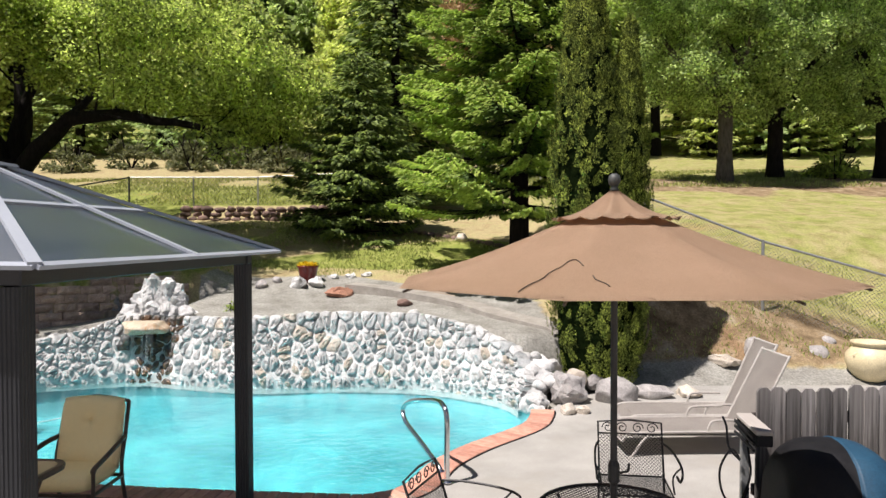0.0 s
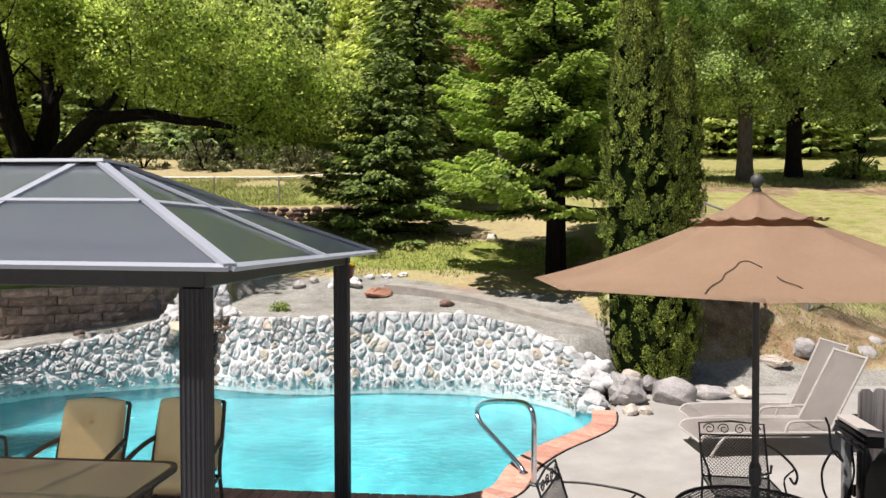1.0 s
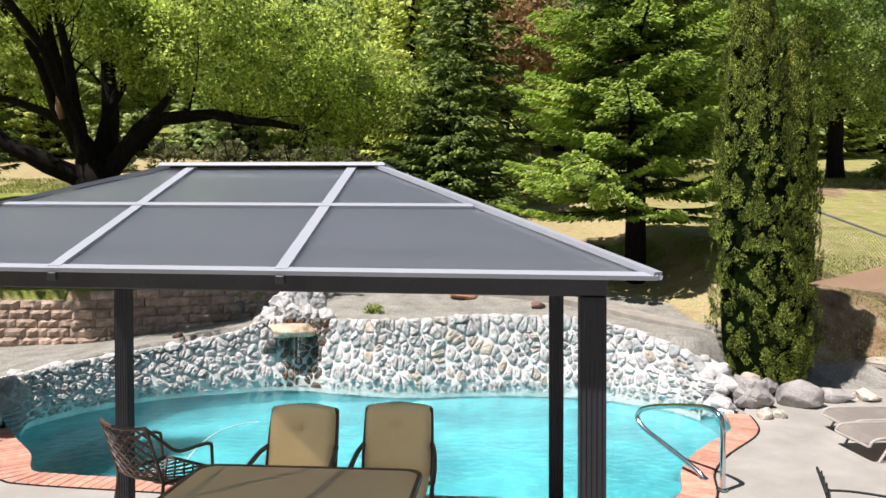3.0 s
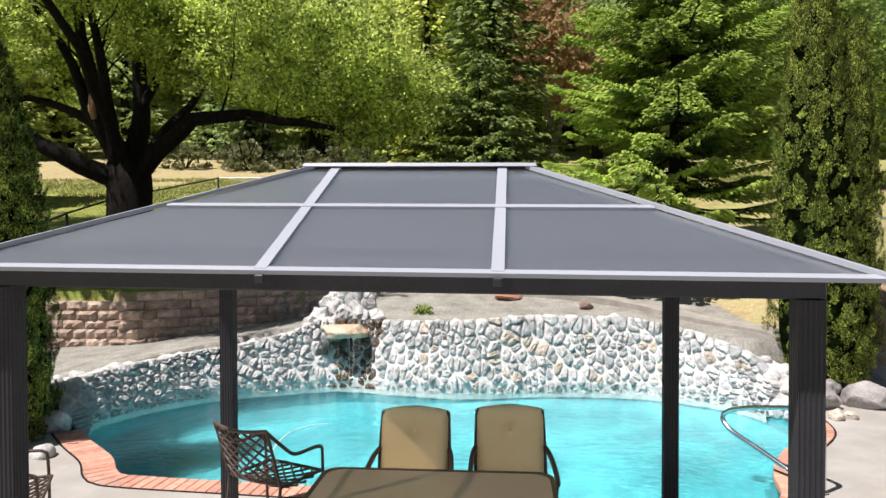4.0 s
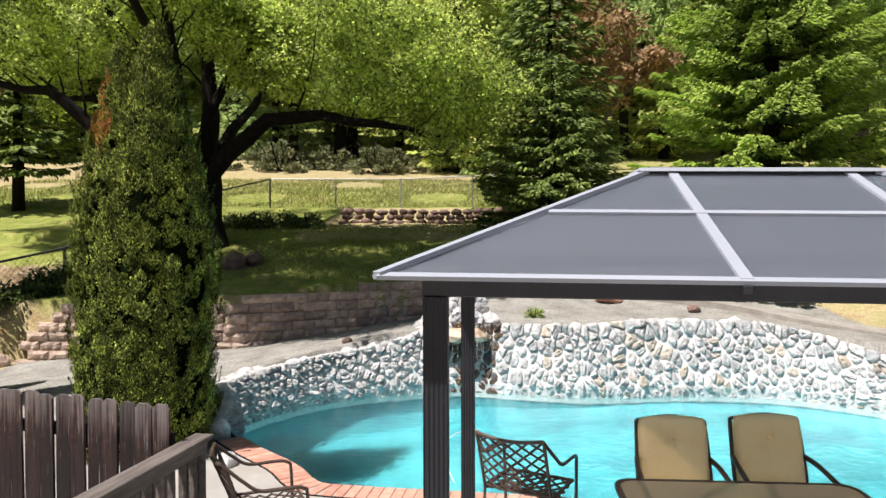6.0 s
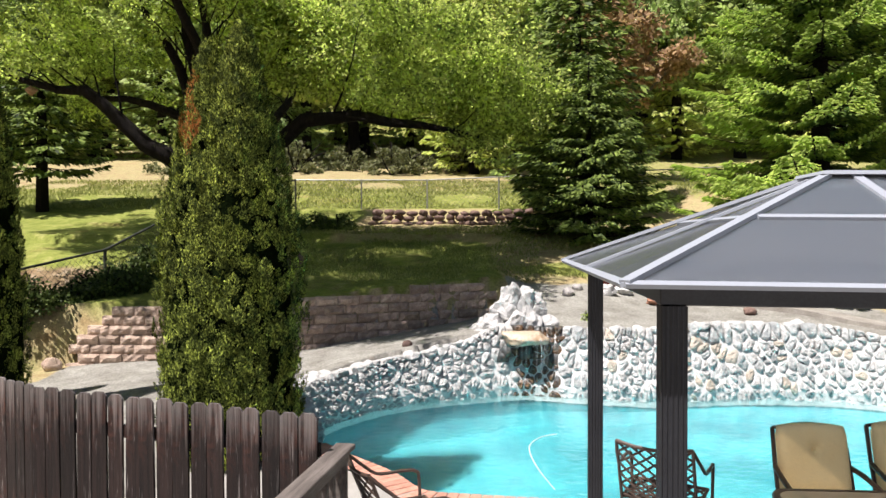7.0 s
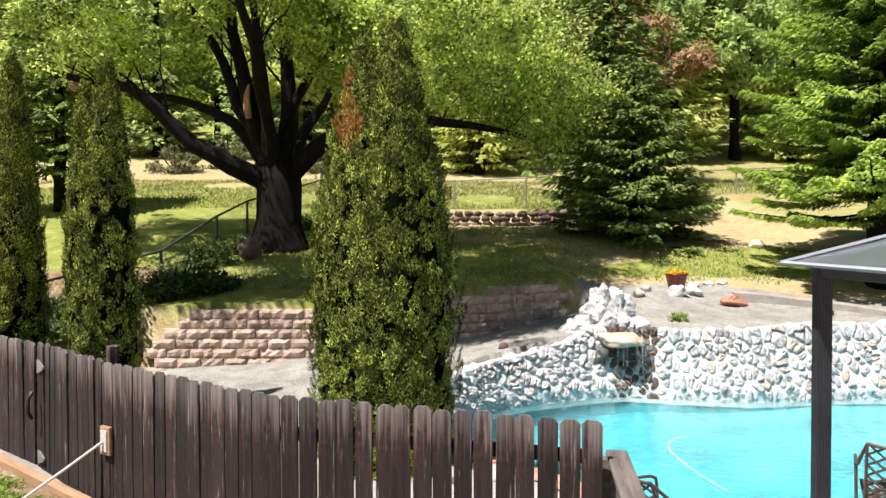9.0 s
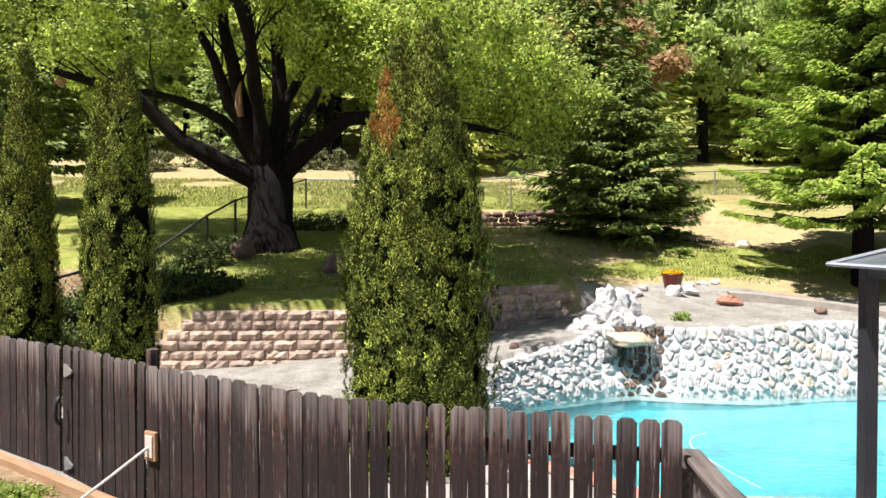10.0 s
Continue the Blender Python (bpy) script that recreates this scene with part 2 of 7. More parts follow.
def roof_glass():
    """Smoked polycarbonate: a thin gloss, and a large share of the daylight comes through diffused."""
    mat = surface("smoked_polycarbonate", (0.085, 0.145, 0.24), (0.11, 0.175, 0.275), 1.5, 200, 0.4, bump=0.12, stretch=(1, 14, 1), depth=0.003)
    nt = mat.node_tree
    out, p = nt.nodes["Material Output"], nt.nodes["Principled BSDF"]
    p.inputs["Specular IOR Level"].default_value = 0.0
    tr = nt.nodes.new("ShaderNodeBsdfTranslucent")
    tr.inputs["Color"].default_value = (0.84, 0.91, 1.0, 1)
    m = node(nt, "ShaderNodeMixShader", Fac=0.78)
    nt.links.new(p.outputs[0], m.inputs[1])
    nt.links.new(tr.outputs[0], m.inputs[2])
    clear = nt.nodes.new("ShaderNodeBsdfTransparent")
    clear.inputs["Color"].default_value = (0.97, 0.90, 0.80, 1)
    part_clear = node(nt, "ShaderNodeMixShader", Fac=0.34)
    nt.links.new(m.outputs[0], part_clear.inputs[1])
    nt.links.new(clear.outputs[0], part_clear.inputs[2])
    gloss = nt.nodes.new("ShaderNodeBsdfGlossy")
    gloss.inputs["Roughness"].default_value = 0.18
    fr = node(nt, "ShaderNodeFresnel", IOR=1.75)
    g = nt.nodes.new("ShaderNodeMixShader")
    nt.links.new(fr.outputs[0], g.inputs[0])
    nt.links.new(part_clear.outputs[0], g.inputs[1])
    nt.links.new(gloss.outputs[0], g.inputs[2])
    nt.links.new(g.outputs[0], out.inputs["Surface"])
    return mat


def water_material():
    mat = bpy.data.materials.new("pool_water")
    mat.use_nodes = True
    nt = mat.node_tree
    p = nt.nodes["Principled BSDF"]
    p.inputs["Base Color"].default_value = (0.75, 0.985, 0.99, 1)
    p.inputs["Transmission Weight"].default_value = 1.0
    p.inputs["Roughness"].default_value = 0.03
    p.inputs["IOR"].default_value = 1.33
    co = nt.nodes.new("ShaderNodeTexCoord")
    a = node(nt, "ShaderNodeTexNoise", Scale=2.2, Detail=3.0, Roughness=0.5)
    b = node(nt, "ShaderNodeTexNoise", Scale=9.0, Detail=3.0, Roughness=0.5)
    add = nt.nodes.new("ShaderNodeMath")
    add.operation = "ADD"
    for k, n in enumerate((a, b)):
        nt.links.new(co.outputs["Object"], n.inputs["Vector"])
        nt.links.new(n.outputs["Fac"], add.inputs[k])
    h = node(nt, "ShaderNodeBump", Strength=0.25, Distance=0.05)
    nt.links.new(add.outputs[0], h.inputs["Height"])
    nt.links.new(h.outputs[0], p.inputs["Normal"])
    return mat


def glass_material(name, color, rough, through_share=0.85):
    mat = bpy.data.materials.new(name)
    mat.use_nodes = True
    p = mat.node_tree.nodes["Principled BSDF"]
    p.inputs["Base Color"].default_value = (*color, 1)
    p.inputs["Transmission Weight"].default_value = through_share
    p.inputs["Roughness"].default_value = rough
    return mat


def ground_material():
    """Gravel, green lawn, dry grass and leaf litter, mixed by the three masks stored on the sheet."""
    mat = bpy.data.materials.new("ground")
    mat.use_nodes = True
    nt = mat.node_tree
    p = nt.nodes["Principled BSDF"]
    p.inputs["Roughness"].default_value = 0.95
    p.inputs["Specular IOR Level"].default_value = 0.15
    co = nt.nodes.new("ShaderNodeTexCoord")

    def tex(scale, detail=6.0, rough=0.62):
        n = node(nt, "ShaderNodeTexNoise", Scale=scale, Detail=detail, Roughness=rough)
        nt.links.new(co.outputs["Object"], n.inputs["Vector"])
        return n.outputs["Fac"]

    big, mid, fine = tex(0.35), tex(2.6), tex(28.0)
    dry = ramp(nt, mid, [(0.3, (0.30, 0.22, 0.11)), (0.5, (0.42, 0.35, 0.19)), (0.7, (0.34, 0.32, 0.14))])
    green = ramp(nt, mid, [(0.3, (0.16, 0.20, 0.04)), (0.55, (0.26, 0.29, 0.07)), (0.72, (0.39, 0.38, 0.14))])
    gravel = ramp(nt, mid, [(0.3, (0.215, 0.205, 0.18)), (0.7, (0.37, 0.365, 0.33))])
    litter = ramp(nt, mid, [(0.32, (0.13, 0.09, 0.05)), (0.55, (0.30, 0.22, 0.13)), (0.75, (0.42, 0.36, 0.27))])
    col = dry
    for name, c in (("green", green), ("litter", litter), ("gravel", gravel)):
        at = nt.nodes.new("ShaderNodeAttribute")
        at.attribute_name = name
        ad = nt.nodes.new("ShaderNodeMath")
        ad.operation = "MULTIPLY_ADD"
        ad.inputs[1].default_value = 0.55
        nt.links.new(tex(1.7 if name != "gravel" else 4.0), ad.inputs[0])
        nt.links.new(at.outputs["Fac"], ad.inputs[2])
        m = ramp(nt, ad.outputs[0], [(0.66, (0, 0, 0)), (0.88, (1, 1, 1))])
        col = mixed(nt, m, col, c)
    red = ramp(nt, big, [(0.60, (0, 0, 0)), (0.68, (0.4, 0.4, 0.4))])
    col = mixed(nt, red, col, (0.36, 0.20, 0.11))
    grain = ramp(nt, fine, [(0.28, (0.55, 0.55, 0.55)), (0.72, (1.35, 1.35, 1.35))])
    nt.links.new(mixed(nt, 0.9, col, grain, "MULTIPLY"), p.inputs["Base Color"])
    h = node(nt, "ShaderNodeBump", Strength=0.7, Distance=0.03)
    nt.links.new(fine, h.inputs["Height"])
    nt.links.new(h.outputs[0], p.inputs["Normal"])
    return mat


M["sling_frame"] = surface("beige_metal", (0.40, 0.37, 0.34), (0.5, 0.47, 0.44), 5, 60, 0.5, bump=0.05)
M["dark_galv"] = surface("dull_steel", (0.05, 0.055, 0.05), (0.10, 0.105, 0.10), 6, 60, 0.6, metal=0.4, bump=0.1)
M["roof"] = roof_glass()
M["water"] = water_material()
M["table_glass"] = glass_material("bronze_glass", (0.50, 0.41, 0.30), 0.13, 0.15)
M["ground"] = ground_material()


# ---- mesh helpers ----
def mesh_of(bm, name, mat, smooth=False):
    me = bpy.data.meshes.new(name)
    bmesh.ops.recalc_face_normals(bm, faces=bm.faces)
    bm.to_mesh(me)
    bm.free()
    if mat:
        me.materials.append(mat)
    if smooth:
        me.shade_smooth()
    return me


def part(name, bm, material, parent=None, label="", m=None, smooth=False):
    """Links a bmesh as one mesh object under a thing or under a part."""
    ob = new(name, mesh_of(bm, name, material, smooth))
    ob.parent = parent
    if m is not None:
        ob.matrix_basis = m
    return tagged(ob, label)


def thing(name, m, label, category, group="", kind=""):
    ob = new(name)
    ob.empty_display_size = 0.1
    ob.matrix_basis = m
    return tagged(ob, label, category, group, kind)


def box(bm, x0, x1, y0, y1, z0, z1, bevel=0.0, m=None):
    vs = [bm.verts.new((x, y, z)) for x in (x0, x1) for y in (y0, y1) for z in (z0, z1)]
    fs = [bm.faces.new([vs[i] for i in q]) for q in ((0, 1, 3, 2), (4, 6, 7, 5), (0, 4, 5, 1), (2, 3, 7, 6), (0, 2, 6, 4), (1, 5, 7, 3))]
    if bevel:
        es = list({e for f in fs for e in f.edges})
        out = bmesh.ops.bevel(bm, geom=es, offset=bevel, segments=1, affect="EDGES")
        vs = list({v for f in out["faces"] for v in f.verts} | {v for v in vs if v.is_valid})
    if m is not None:
        bmesh.ops.transform(bm, matrix=m, verts=vs)
    return vs


def boxed(*a, **k):
    bm = bmesh.new()
    box(bm, *a, **k)
    return bm


def spline(points, steps=8, closed=False):
    """Catmull-Rom through the points."""
    pts = [Vector(p) for p in points]
    n = len(pts)
    out = []
    for i in range(n if closed else n - 1):
        if closed:
            a, b, c, d = pts[i - 1], pts[i], pts[(i + 1) % n], pts[(i + 2) % n]
        else:
            a, b, c, d = pts[max(i - 1, 0)], pts[i], pts[i + 1], pts[min(i + 2, n - 1)]
        for k in range(steps):
            t = k / steps
            out.append(0.5 * ((2 * b) + (c - a) * t + (2 * a - 5 * b + 4 * c - d) * t * t + (3 * b - a - 3 * c + d) * t ** 3))
    if not closed:
        out.append(pts[-1])
    return out


def tube(bm, pts, radii, sides=8, cap=True):
    """A tapered tube along points."""
    pts = [Vector(p) for p in pts]
    if isinstance(radii, (int, float)):
        radii = [radii] * len(pts)
    rings = []
    up = Vector((0.31, 0.17, 0.93)).normalized()
    for i, p in enumerate(pts):
        d = (pts[min(i + 1, len(pts) - 1)] - pts[max(i - 1, 0)]).normalized()
        s = d.cross(up)
        s = (s if s.length > 0.05 else d.cross(Vector((1, 0, 0)))).normalized()
        u = s.cross(d).normalized()
        rings.append([bm.verts.new(p + radii[i] * (math.cos(2 * math.pi * k / sides) * s + math.sin(2 * math.pi * k / sides) * u)) for k in range(sides)])
    for a, b in zip(rings, rings[1:]):
        for k in range(sides):
            bm.faces.new((a[k], a[(k + 1) % sides], b[(k + 1) % sides], b[k]))
    if cap:
        bm.faces.new(rings[0][::-1])
        bm.faces.new(rings[-1])


def tubed(pts, radii, sides=8):
    bm = bmesh.new()
    tube(bm, pts, radii, sides)
    return bm


def lathe(profile, sides=24):
    """A turned body from (radius, height) pairs."""
    bm = bmesh.new()
    rings = [[bm.verts.new((r * math.cos(2 * math.pi * k / sides), r * math.sin(2 * math.pi * k / sides), z)) for k in range(sides)] for r, z in profile]
    for a, b in zip(rings, rings[1:]):
        for k in range(sides):
            bm.faces.new((a[k], a[(k + 1) % sides], b[(k + 1) % sides], b[k]))
    bm.faces.new(rings[0][::-1])
    bm.faces.new(rings[-1])
    return bm


def rock(seed, sx, sy, sz, subdiv=3, rough=0.28, flat=0.0):
    """An uneven stone, its base at z = 0."""
    bm = bmesh.new()
    bmesh.ops.create_icosphere(bm, subdivisions=subdiv, radius=1.0)
    off = Vector((seed * 3.17, seed * 1.31, seed * 0.77))
    rng = random.Random(seed)
    cuts = []
    for _ in range(7):
        d = Vector((rng.uniform(-1, 1), rng.uniform(-1, 1), rng.uniform(-1, 1))).normalized()
        cuts.append((d, rng.uniform(0.66, 0.9)))
    for v in bm.verts:
        p = v.co.copy()
        for d, k in cuts:
            e = p.dot(d) - k
            if e > 0:
                p -= d * e * 0.85
        p *= 1 + rough * (noise.noise(p * 1.3 + off) + 0.4 * noise.noise(p * 3.4 + off))
        p.z = max(p.z, -0.75)
        if flat:
            p.z = min(p.z, flat)
        v.co = Vector((p.x * sx, p.y * sy, (p.z + 0.75) * sz))
    return bm


def leaves_object(name, verts, mat, parent=None, kind=""):
    """One mesh of many four-cornered leaves; verts: N x 4 x 3."""
    n = len(verts)
    me = bpy.data.meshes.new(name)
    me.vertices.add(4 * n)
    me.vertices.foreach_set("co", np.ascontiguousarray(verts, dtype=np.float32).ravel())
    me.loops.add(4 * n)
    me.loops.foreach_set("vertex_index", np.arange(4 * n, dtype=np.int32))
    me.polygons.add(n)
    me.polygons.foreach_set("loop_start", np.arange(0, 4 * n, 4, dtype=np.int32))
    me.update(calc_edges=True)
    me.materials.append(mat)
    ob = new(name, me)
    ob.parent = parent
    return tagged(ob, kind=kind)


def unit(a):
    return a / np.maximum(np.linalg.norm(a, axis=-1, keepdims=True), 1e-9)


def leaf_quads(c, along, normal, length, width, fold=0.18):
    """Kite-shaped leaves at c, pointing along, facing normal."""
    along = unit(along)
    side = unit(np.cross(along, normal))
    nrm = np.cross(side, along)
    L, W = length[:, None], width[:, None]
    a = c
    b = c + along * L * 0.45 + side * W * 0.5 + nrm * W * fold
    d = c + along * L * 0.45 - side * W * 0.5 + nrm * W * fold
    e = c + along * L
    return np.stack([a, b, e, d], axis=1)


# ---- the ground ----
WATER_Z = -0.13
# block wall line behind the left terrace, and how high its top stands
BLOCK_LINE = ((-14.2, 13.3), (-9.0, 12.95), (-5.3, 14.3))
# water's edge: back (rock wall), right, front, left
POOL = [(-8.15, 9.6), (-7.75, 10.4), (-7.0, 11.15), (-6.0, 11.6), (-5.0, 11.85), (-4.2, 11.6), (-3.1, 11.3), (-1.7, 11.4), (-0.4, 11.25),
        (0.56, 10.7), (1.05, 10.1), (1.18, 9.4), (1.1, 8.85), (0.9, 8.4), (0.28, 7.68), (-0.11, 7.07), (-0.33, 6.45), (-0.6, 6.22),
        (-1.0, 6.2), (-3.0, 6.42), (-4.9, 6.75), (-6.35, 7.0), (-6.65, 7.15), (-6.95, 7.65), (-7.5, 8.3), (-7.95, 8.95)]
pool_edge = [(p.x, p.y) for p in spline([(x, y, 0) for x, y in POOL], 8, True)]
_pe = np.array(pool_edge)


def inside_pool(x, y):
    """Signed distance to the water's edge for arrays, negative inside."""
    a, b = _pe, np.roll(_pe, -1, 0)
    P = np.stack([np.ravel(x), np.ravel(y)], -1)
    best = np.full(len(P), 1e9)
    odd = np.zeros(len(P), bool)
    for (ax, ay), (bx, by) in zip(a, b):
        d = np.array((bx - ax, by - ay))
        t = np.clip(((P - (ax, ay)) @ d) / (d @ d), 0, 1)
        best = np.minimum(best, np.hypot(*(P - (ax, ay) - t[:, None] * d).T))
        cross = ((ay > P[:, 1]) != (by > P[:, 1])) & (P[:, 0] < (bx - ax) * (P[:, 1] - ay) / ((by - ay) or 1e-9) + ax)
        odd ^= cross
    return np.where(odd, -best, best).reshape(np.shape(x))


def smooth(a, b, v):
    t = np.clip((v - a) / (b - a), 0, 1)
    return t * t * (3 - 2 * t)


def block_y(x):
    return np.interp(x, [p[0] for p in BLOCK_LINE], [p[1] for p in BLOCK_LINE])


def block_top(x):
    return np.interp(x, (-14.2, -12.0, -9.0, -5.3), (1.12, 1.17, 1.27, 1.57))


def rough_noise(x, y, f):
    return np.sin(x * f + 1.3 * np.sin(y * f * 0.7)) * np.cos(y * f * 1.1 + 1.7 * np.sin(x * f * 0.6))


def height(x, y):
    x, y = np.asarray(x, float), np.asarray(y, float)
    hill = np.interp(y, (10.5, 12, 13.2, 14.2, 15, 16.5, 18, 20, 22, 25.3, 30, 45, 60, 90, 140, 220, 900), (0.78, 0.84, 1.0, 1.14, 1.32, 1.72, 2.15, 2.45, 2.72, 3.35, 4.3, 6.9, 10.5, 24, 48, 80, 90))
    hill = hill + 0.028 * np.clip(x - 3, 0, 14) * smooth(13, 24, y)
    # right bank: paved floor, then a slope up to the wire fence
    bank = np.interp(y, (8.6, 9.6, 10.6, 11.2, 12.2, 13.2, 15, 18, 22, 27, 45, 900), (-0.06, -0.05, -0.03, 0.22, 0.95, 1.45, 1.85, 2.5, 3.2, 4.3, 7.2, 90))
    x0 = 0.6 + 1.0 * smooth(10.0, 11.2, y)
    w = smooth(0, 1, (x - x0) / (0.35 + 1.2 * smooth(10.0, 11.2, y))) * smooth(34, 26, y)
    z = hill * (1 - w) + bank * w
    z = z - 0.30 * np.clip(x - 5.2, -1.5, 3) * smooth(11.2, 12.5, y) * smooth(18, 13.5, y) * smooth(2.6, 3.6, x)
    # left terrace below the block wall and the lawn above it
    low = np.interp(x, (-16, -12, -9, -7, -5.5, -4.6), (0.05, 0.17, 0.40, 0.62, 0.86, 0.92)) * smooth(7.2, 11.5, y + 0.35 * (x + 8) * (x < -8))
    yw = block_y(x)
    above = block_top(x) - 0.03 + (np.interp(y, (19.5, 22), (2.25, 2.72)) - block_top(x)) * smooth(-0.2, 1.0, (y - yw) / np.maximum(19.5 - yw, 0.1) * 0.8)
    wide = np.interp(x, (-14.6, -12.9), (2.2, 0.0))
    t = smooth(yw + 0.098 - wide, yw + 0.1 + 0.3 * wide, y)
    left = np.where(y < 20, low * (1 - t) + above * t, hill)
    w = smooth(-4.4, -5.3, x)
    z = z * (1 - w) + left * w
    z = z - 0.6 * smooth(-12.5, -13.7, x) * smooth(13.2, 14.6, y) * smooth(18.6, 16.6, y)
    # front and left floor by the house
    z = np.where((y < 8.6) & (x > -7.2), -0.3, z)
    z = np.where((y < 9.4) & (x > 1.0), -0.1, z)
    z = np.where((y < 7.0) & (x <= -7.2), -0.06, z)
    z = np.where((y > 4.9) & (y < 8.75) & (x > -9.3) & (x <= -7.2), np.minimum(z, -0.08), z)
    d = inside_pool(np.clip(x, -30, 30), np.clip(y, -30, 40))
    z = np.where(d < 0.28, np.where(y < 8.9, -0.4, -0.45), z)
    z = np.where(d < 0.05, -2.2, z)
    return z + 0.03 * rough_noise(x, y, 1.9) * smooth(0.4, 1.0, d) * smooth(11, 13, y) + 0.25 * rough_noise(x, y, 0.16) * smooth(28, 45, y)


def ground_z(x, y):
    return float(height(np.array([x]), np.array([y]))[0])


def build_ground():
    def lines(lo, hi, step, far, n):
        core = np.arange(lo, hi + step / 2, step)
        k = np.geomspace(1, far, n)
        return np.concatenate([lo - (k * step)[::-1], core, hi + k * step])
    xs, ys = lines(-17, 9, 0.13, 2600, 26), lines(4.5, 27, 0.13, 6000, 46)
    ys = ys[ys > -120]
    X, Y = np.meshgrid(xs, ys)
    Z = height(X, Y)
    nx, ny = len(xs), len(ys)
    idx = np.arange(nx * ny).reshape(ny, nx)
    quads = np.stack([idx[:-1, :-1], idx[:-1, 1:], idx[1:, 1:], idx[1:, :-1]], -1).reshape(-1, 4)
    me = bpy.data.meshes.new("ground")
    me.vertices.add(nx * ny)
    me.vertices.foreach_set("co", np.stack([X, Y, Z], -1).astype(np.float32).ravel())
    me.loops.add(quads.size)
    me.loops.foreach_set("vertex_index", quads.astype(np.int32).ravel())
    me.polygons.add(len(quads))
    me.polygons.foreach_set("loop_start", np.arange(0, quads.size, 4, dtype=np.int32))
    me.update(calc_edges=True)
    me.shade_smooth()
    n1 = rough_noise(X, Y, 0.9) * 0.2
    gravel = np.maximum(smooth(15.7, 14.9, Y + n1 + 0.45 * np.clip(X + 2, 0, 4)) * smooth(2.2, 1.4, X), smooth(11.4, 10.8, Y + n1))
    gravel = np.where((X < -5) & (Y > block_y(X)), 0, gravel) * (1 - smooth(-12.6, -13.0, X + n1) * smooth(11.4, 12.0, Y))
    green = 0.85 * smooth(15.3, 16.3, Y + n1) * smooth(18.6, 17.6, Y - 0.35 * X) + 0.62 * smooth(24.5, 25.5, Y) * smooth(40, 27, Y)
    green = np.maximum(green, 0.8 * smooth(-8.0, -9.5, X + n1 * 2) * smooth(15.5, 17, Y) * smooth(30, 26.5, Y + 0.5 * n1))
    green = np.maximum(green, 0.85 * smooth(0.0, 0.25, Y - block_y(X)) * smooth(-4.6, -5.4, X) * smooth(21, 19, Y) * smooth(-13.4, -12.8, X))
    green = green * (1 - 0.85 * smooth(-2.8, -1.8, X + n1) * smooth(5.0, 4.0, X) * smooth(0, 0.6, Y - 19.6 + 0.75 * np.clip(X + 1.2, 0, 3)) * smooth(22.6, 21.8, Y))
    green = np.where(X > 2.5, green * 0.48, green)
    green = np.maximum(green, 0.5 * smooth(11.2, 12.0, Y) * smooth(2, 3, X))
    green = np.maximum(green, 0.6 * smooth(40, 60, Y))
    litter = np.maximum(smooth(23.5, 24.8, Y + n1 * 4) * smooth(31, 28.5, Y) * smooth(6, 8.5, X), smooth(-12.4, -13.2, X + n1 * 2) * smooth(13, 13.6, Y) * smooth(18.5, 17, Y))
    litter = np.maximum(litter, 0.66 * smooth(2.4, 3.4, X) * smooth(10.6, 11.4, Y) * smooth(14, 12.5, Y))
    litter = np.maximum(litter, 0.40 * smooth(1.25, 0.6, np.hypot((X + 10.0) / 5.0, (Y - 16.5) / 4.0)) * (Y > block_y(X)))
    yard = (X < -7.7) & (Y < 9.0) & (Y < 7.0 - 0.9 * (X + 11.2))
    litter, gravel = np.where(yard, 0.75, litter), np.where(yard, 0.1, gravel)
    for name, v in (("gravel", gravel), ("green", green), ("litter", litter)):
        at = me.attributes.new(name, "FLOAT", "POINT")
        at.data.foreach_set("value", v.astype(np.float32).ravel())
    me.materials.append(M["ground"])
    return tagged(new("ground", me), "hillside of dry grass, green lawn, gravel and leaf litter", "ground", kind="structure")


build_ground()


def offset_edge(d, edge=None):
    """The water's edge moved outwards by d."""
    e = edge or pool_edge
    out = []
    n = len(e)
    for i in range(n):
        (ax, ay), (bx, by) = e[i - 1], e[(i + 1) % n]
        tx, ty = bx - ax, by - ay
        l = math.hypot(tx, ty)
        out.append((e[i][0] + d * -ty / l * ORIENT, e[i][1] + d * tx / l * ORIENT))
    return out


_area = sum(a[0] * b[1] - b[0] * a[1] for a, b in zip(pool_edge, pool_edge[1:] + pool_edge[:1]))
ORIENT = -1 if _area > 0 else 1


def build_pool():
    # basin: walls and a floor that falls towards the left
    bm = bmesh.new()
    top = [bm.verts.new((x, y, 0.0)) for x, y in offset_edge(0.02)]
    def floor_z(x, y):
        return -0.85 - 0.9 * float(smooth(-2.0, -6.0, x))
    rings = [top]
    for inset, f in ((-0.10, 0.75), (-0.45, 1.0)):
        rings.append([bm.verts.new((x, y, floor_z(x, y) * f)) for x, y in offset_edge(inset)])
    n = len(top)
    for a, b in zip(rings, rings[1:]):
        for i in range(n):
            bm.faces.new((a[i], a[(i + 1) % n], b[(i + 1) % n], b[i]))
    bm.faces.new(rings[-1])
    bmesh.ops.triangulate(bm, faces=[f for f in bm.faces if len(f.verts) > 4])
    basin = part("pool_basin", bm, M["plaster"])
    tagged(basin, "turquoise plastered swimming pool basin", "pool", kind="structure")
    bm = bmesh.new()
    bm.faces.new([bm.verts.new((x, y, WATER_Z)) for x, y in offset_edge(0.015)])
    bmesh.ops.triangulate(bm, faces=bm.faces)
    water = part("water", bm, M["water"])
    if water.data.polygons[0].normal.z < 0:
        water.data.flip_normals()
    water.visible_shadow = False
    tagged(water, "clear turquoise pool water with small ripples", "water", kind="structure")


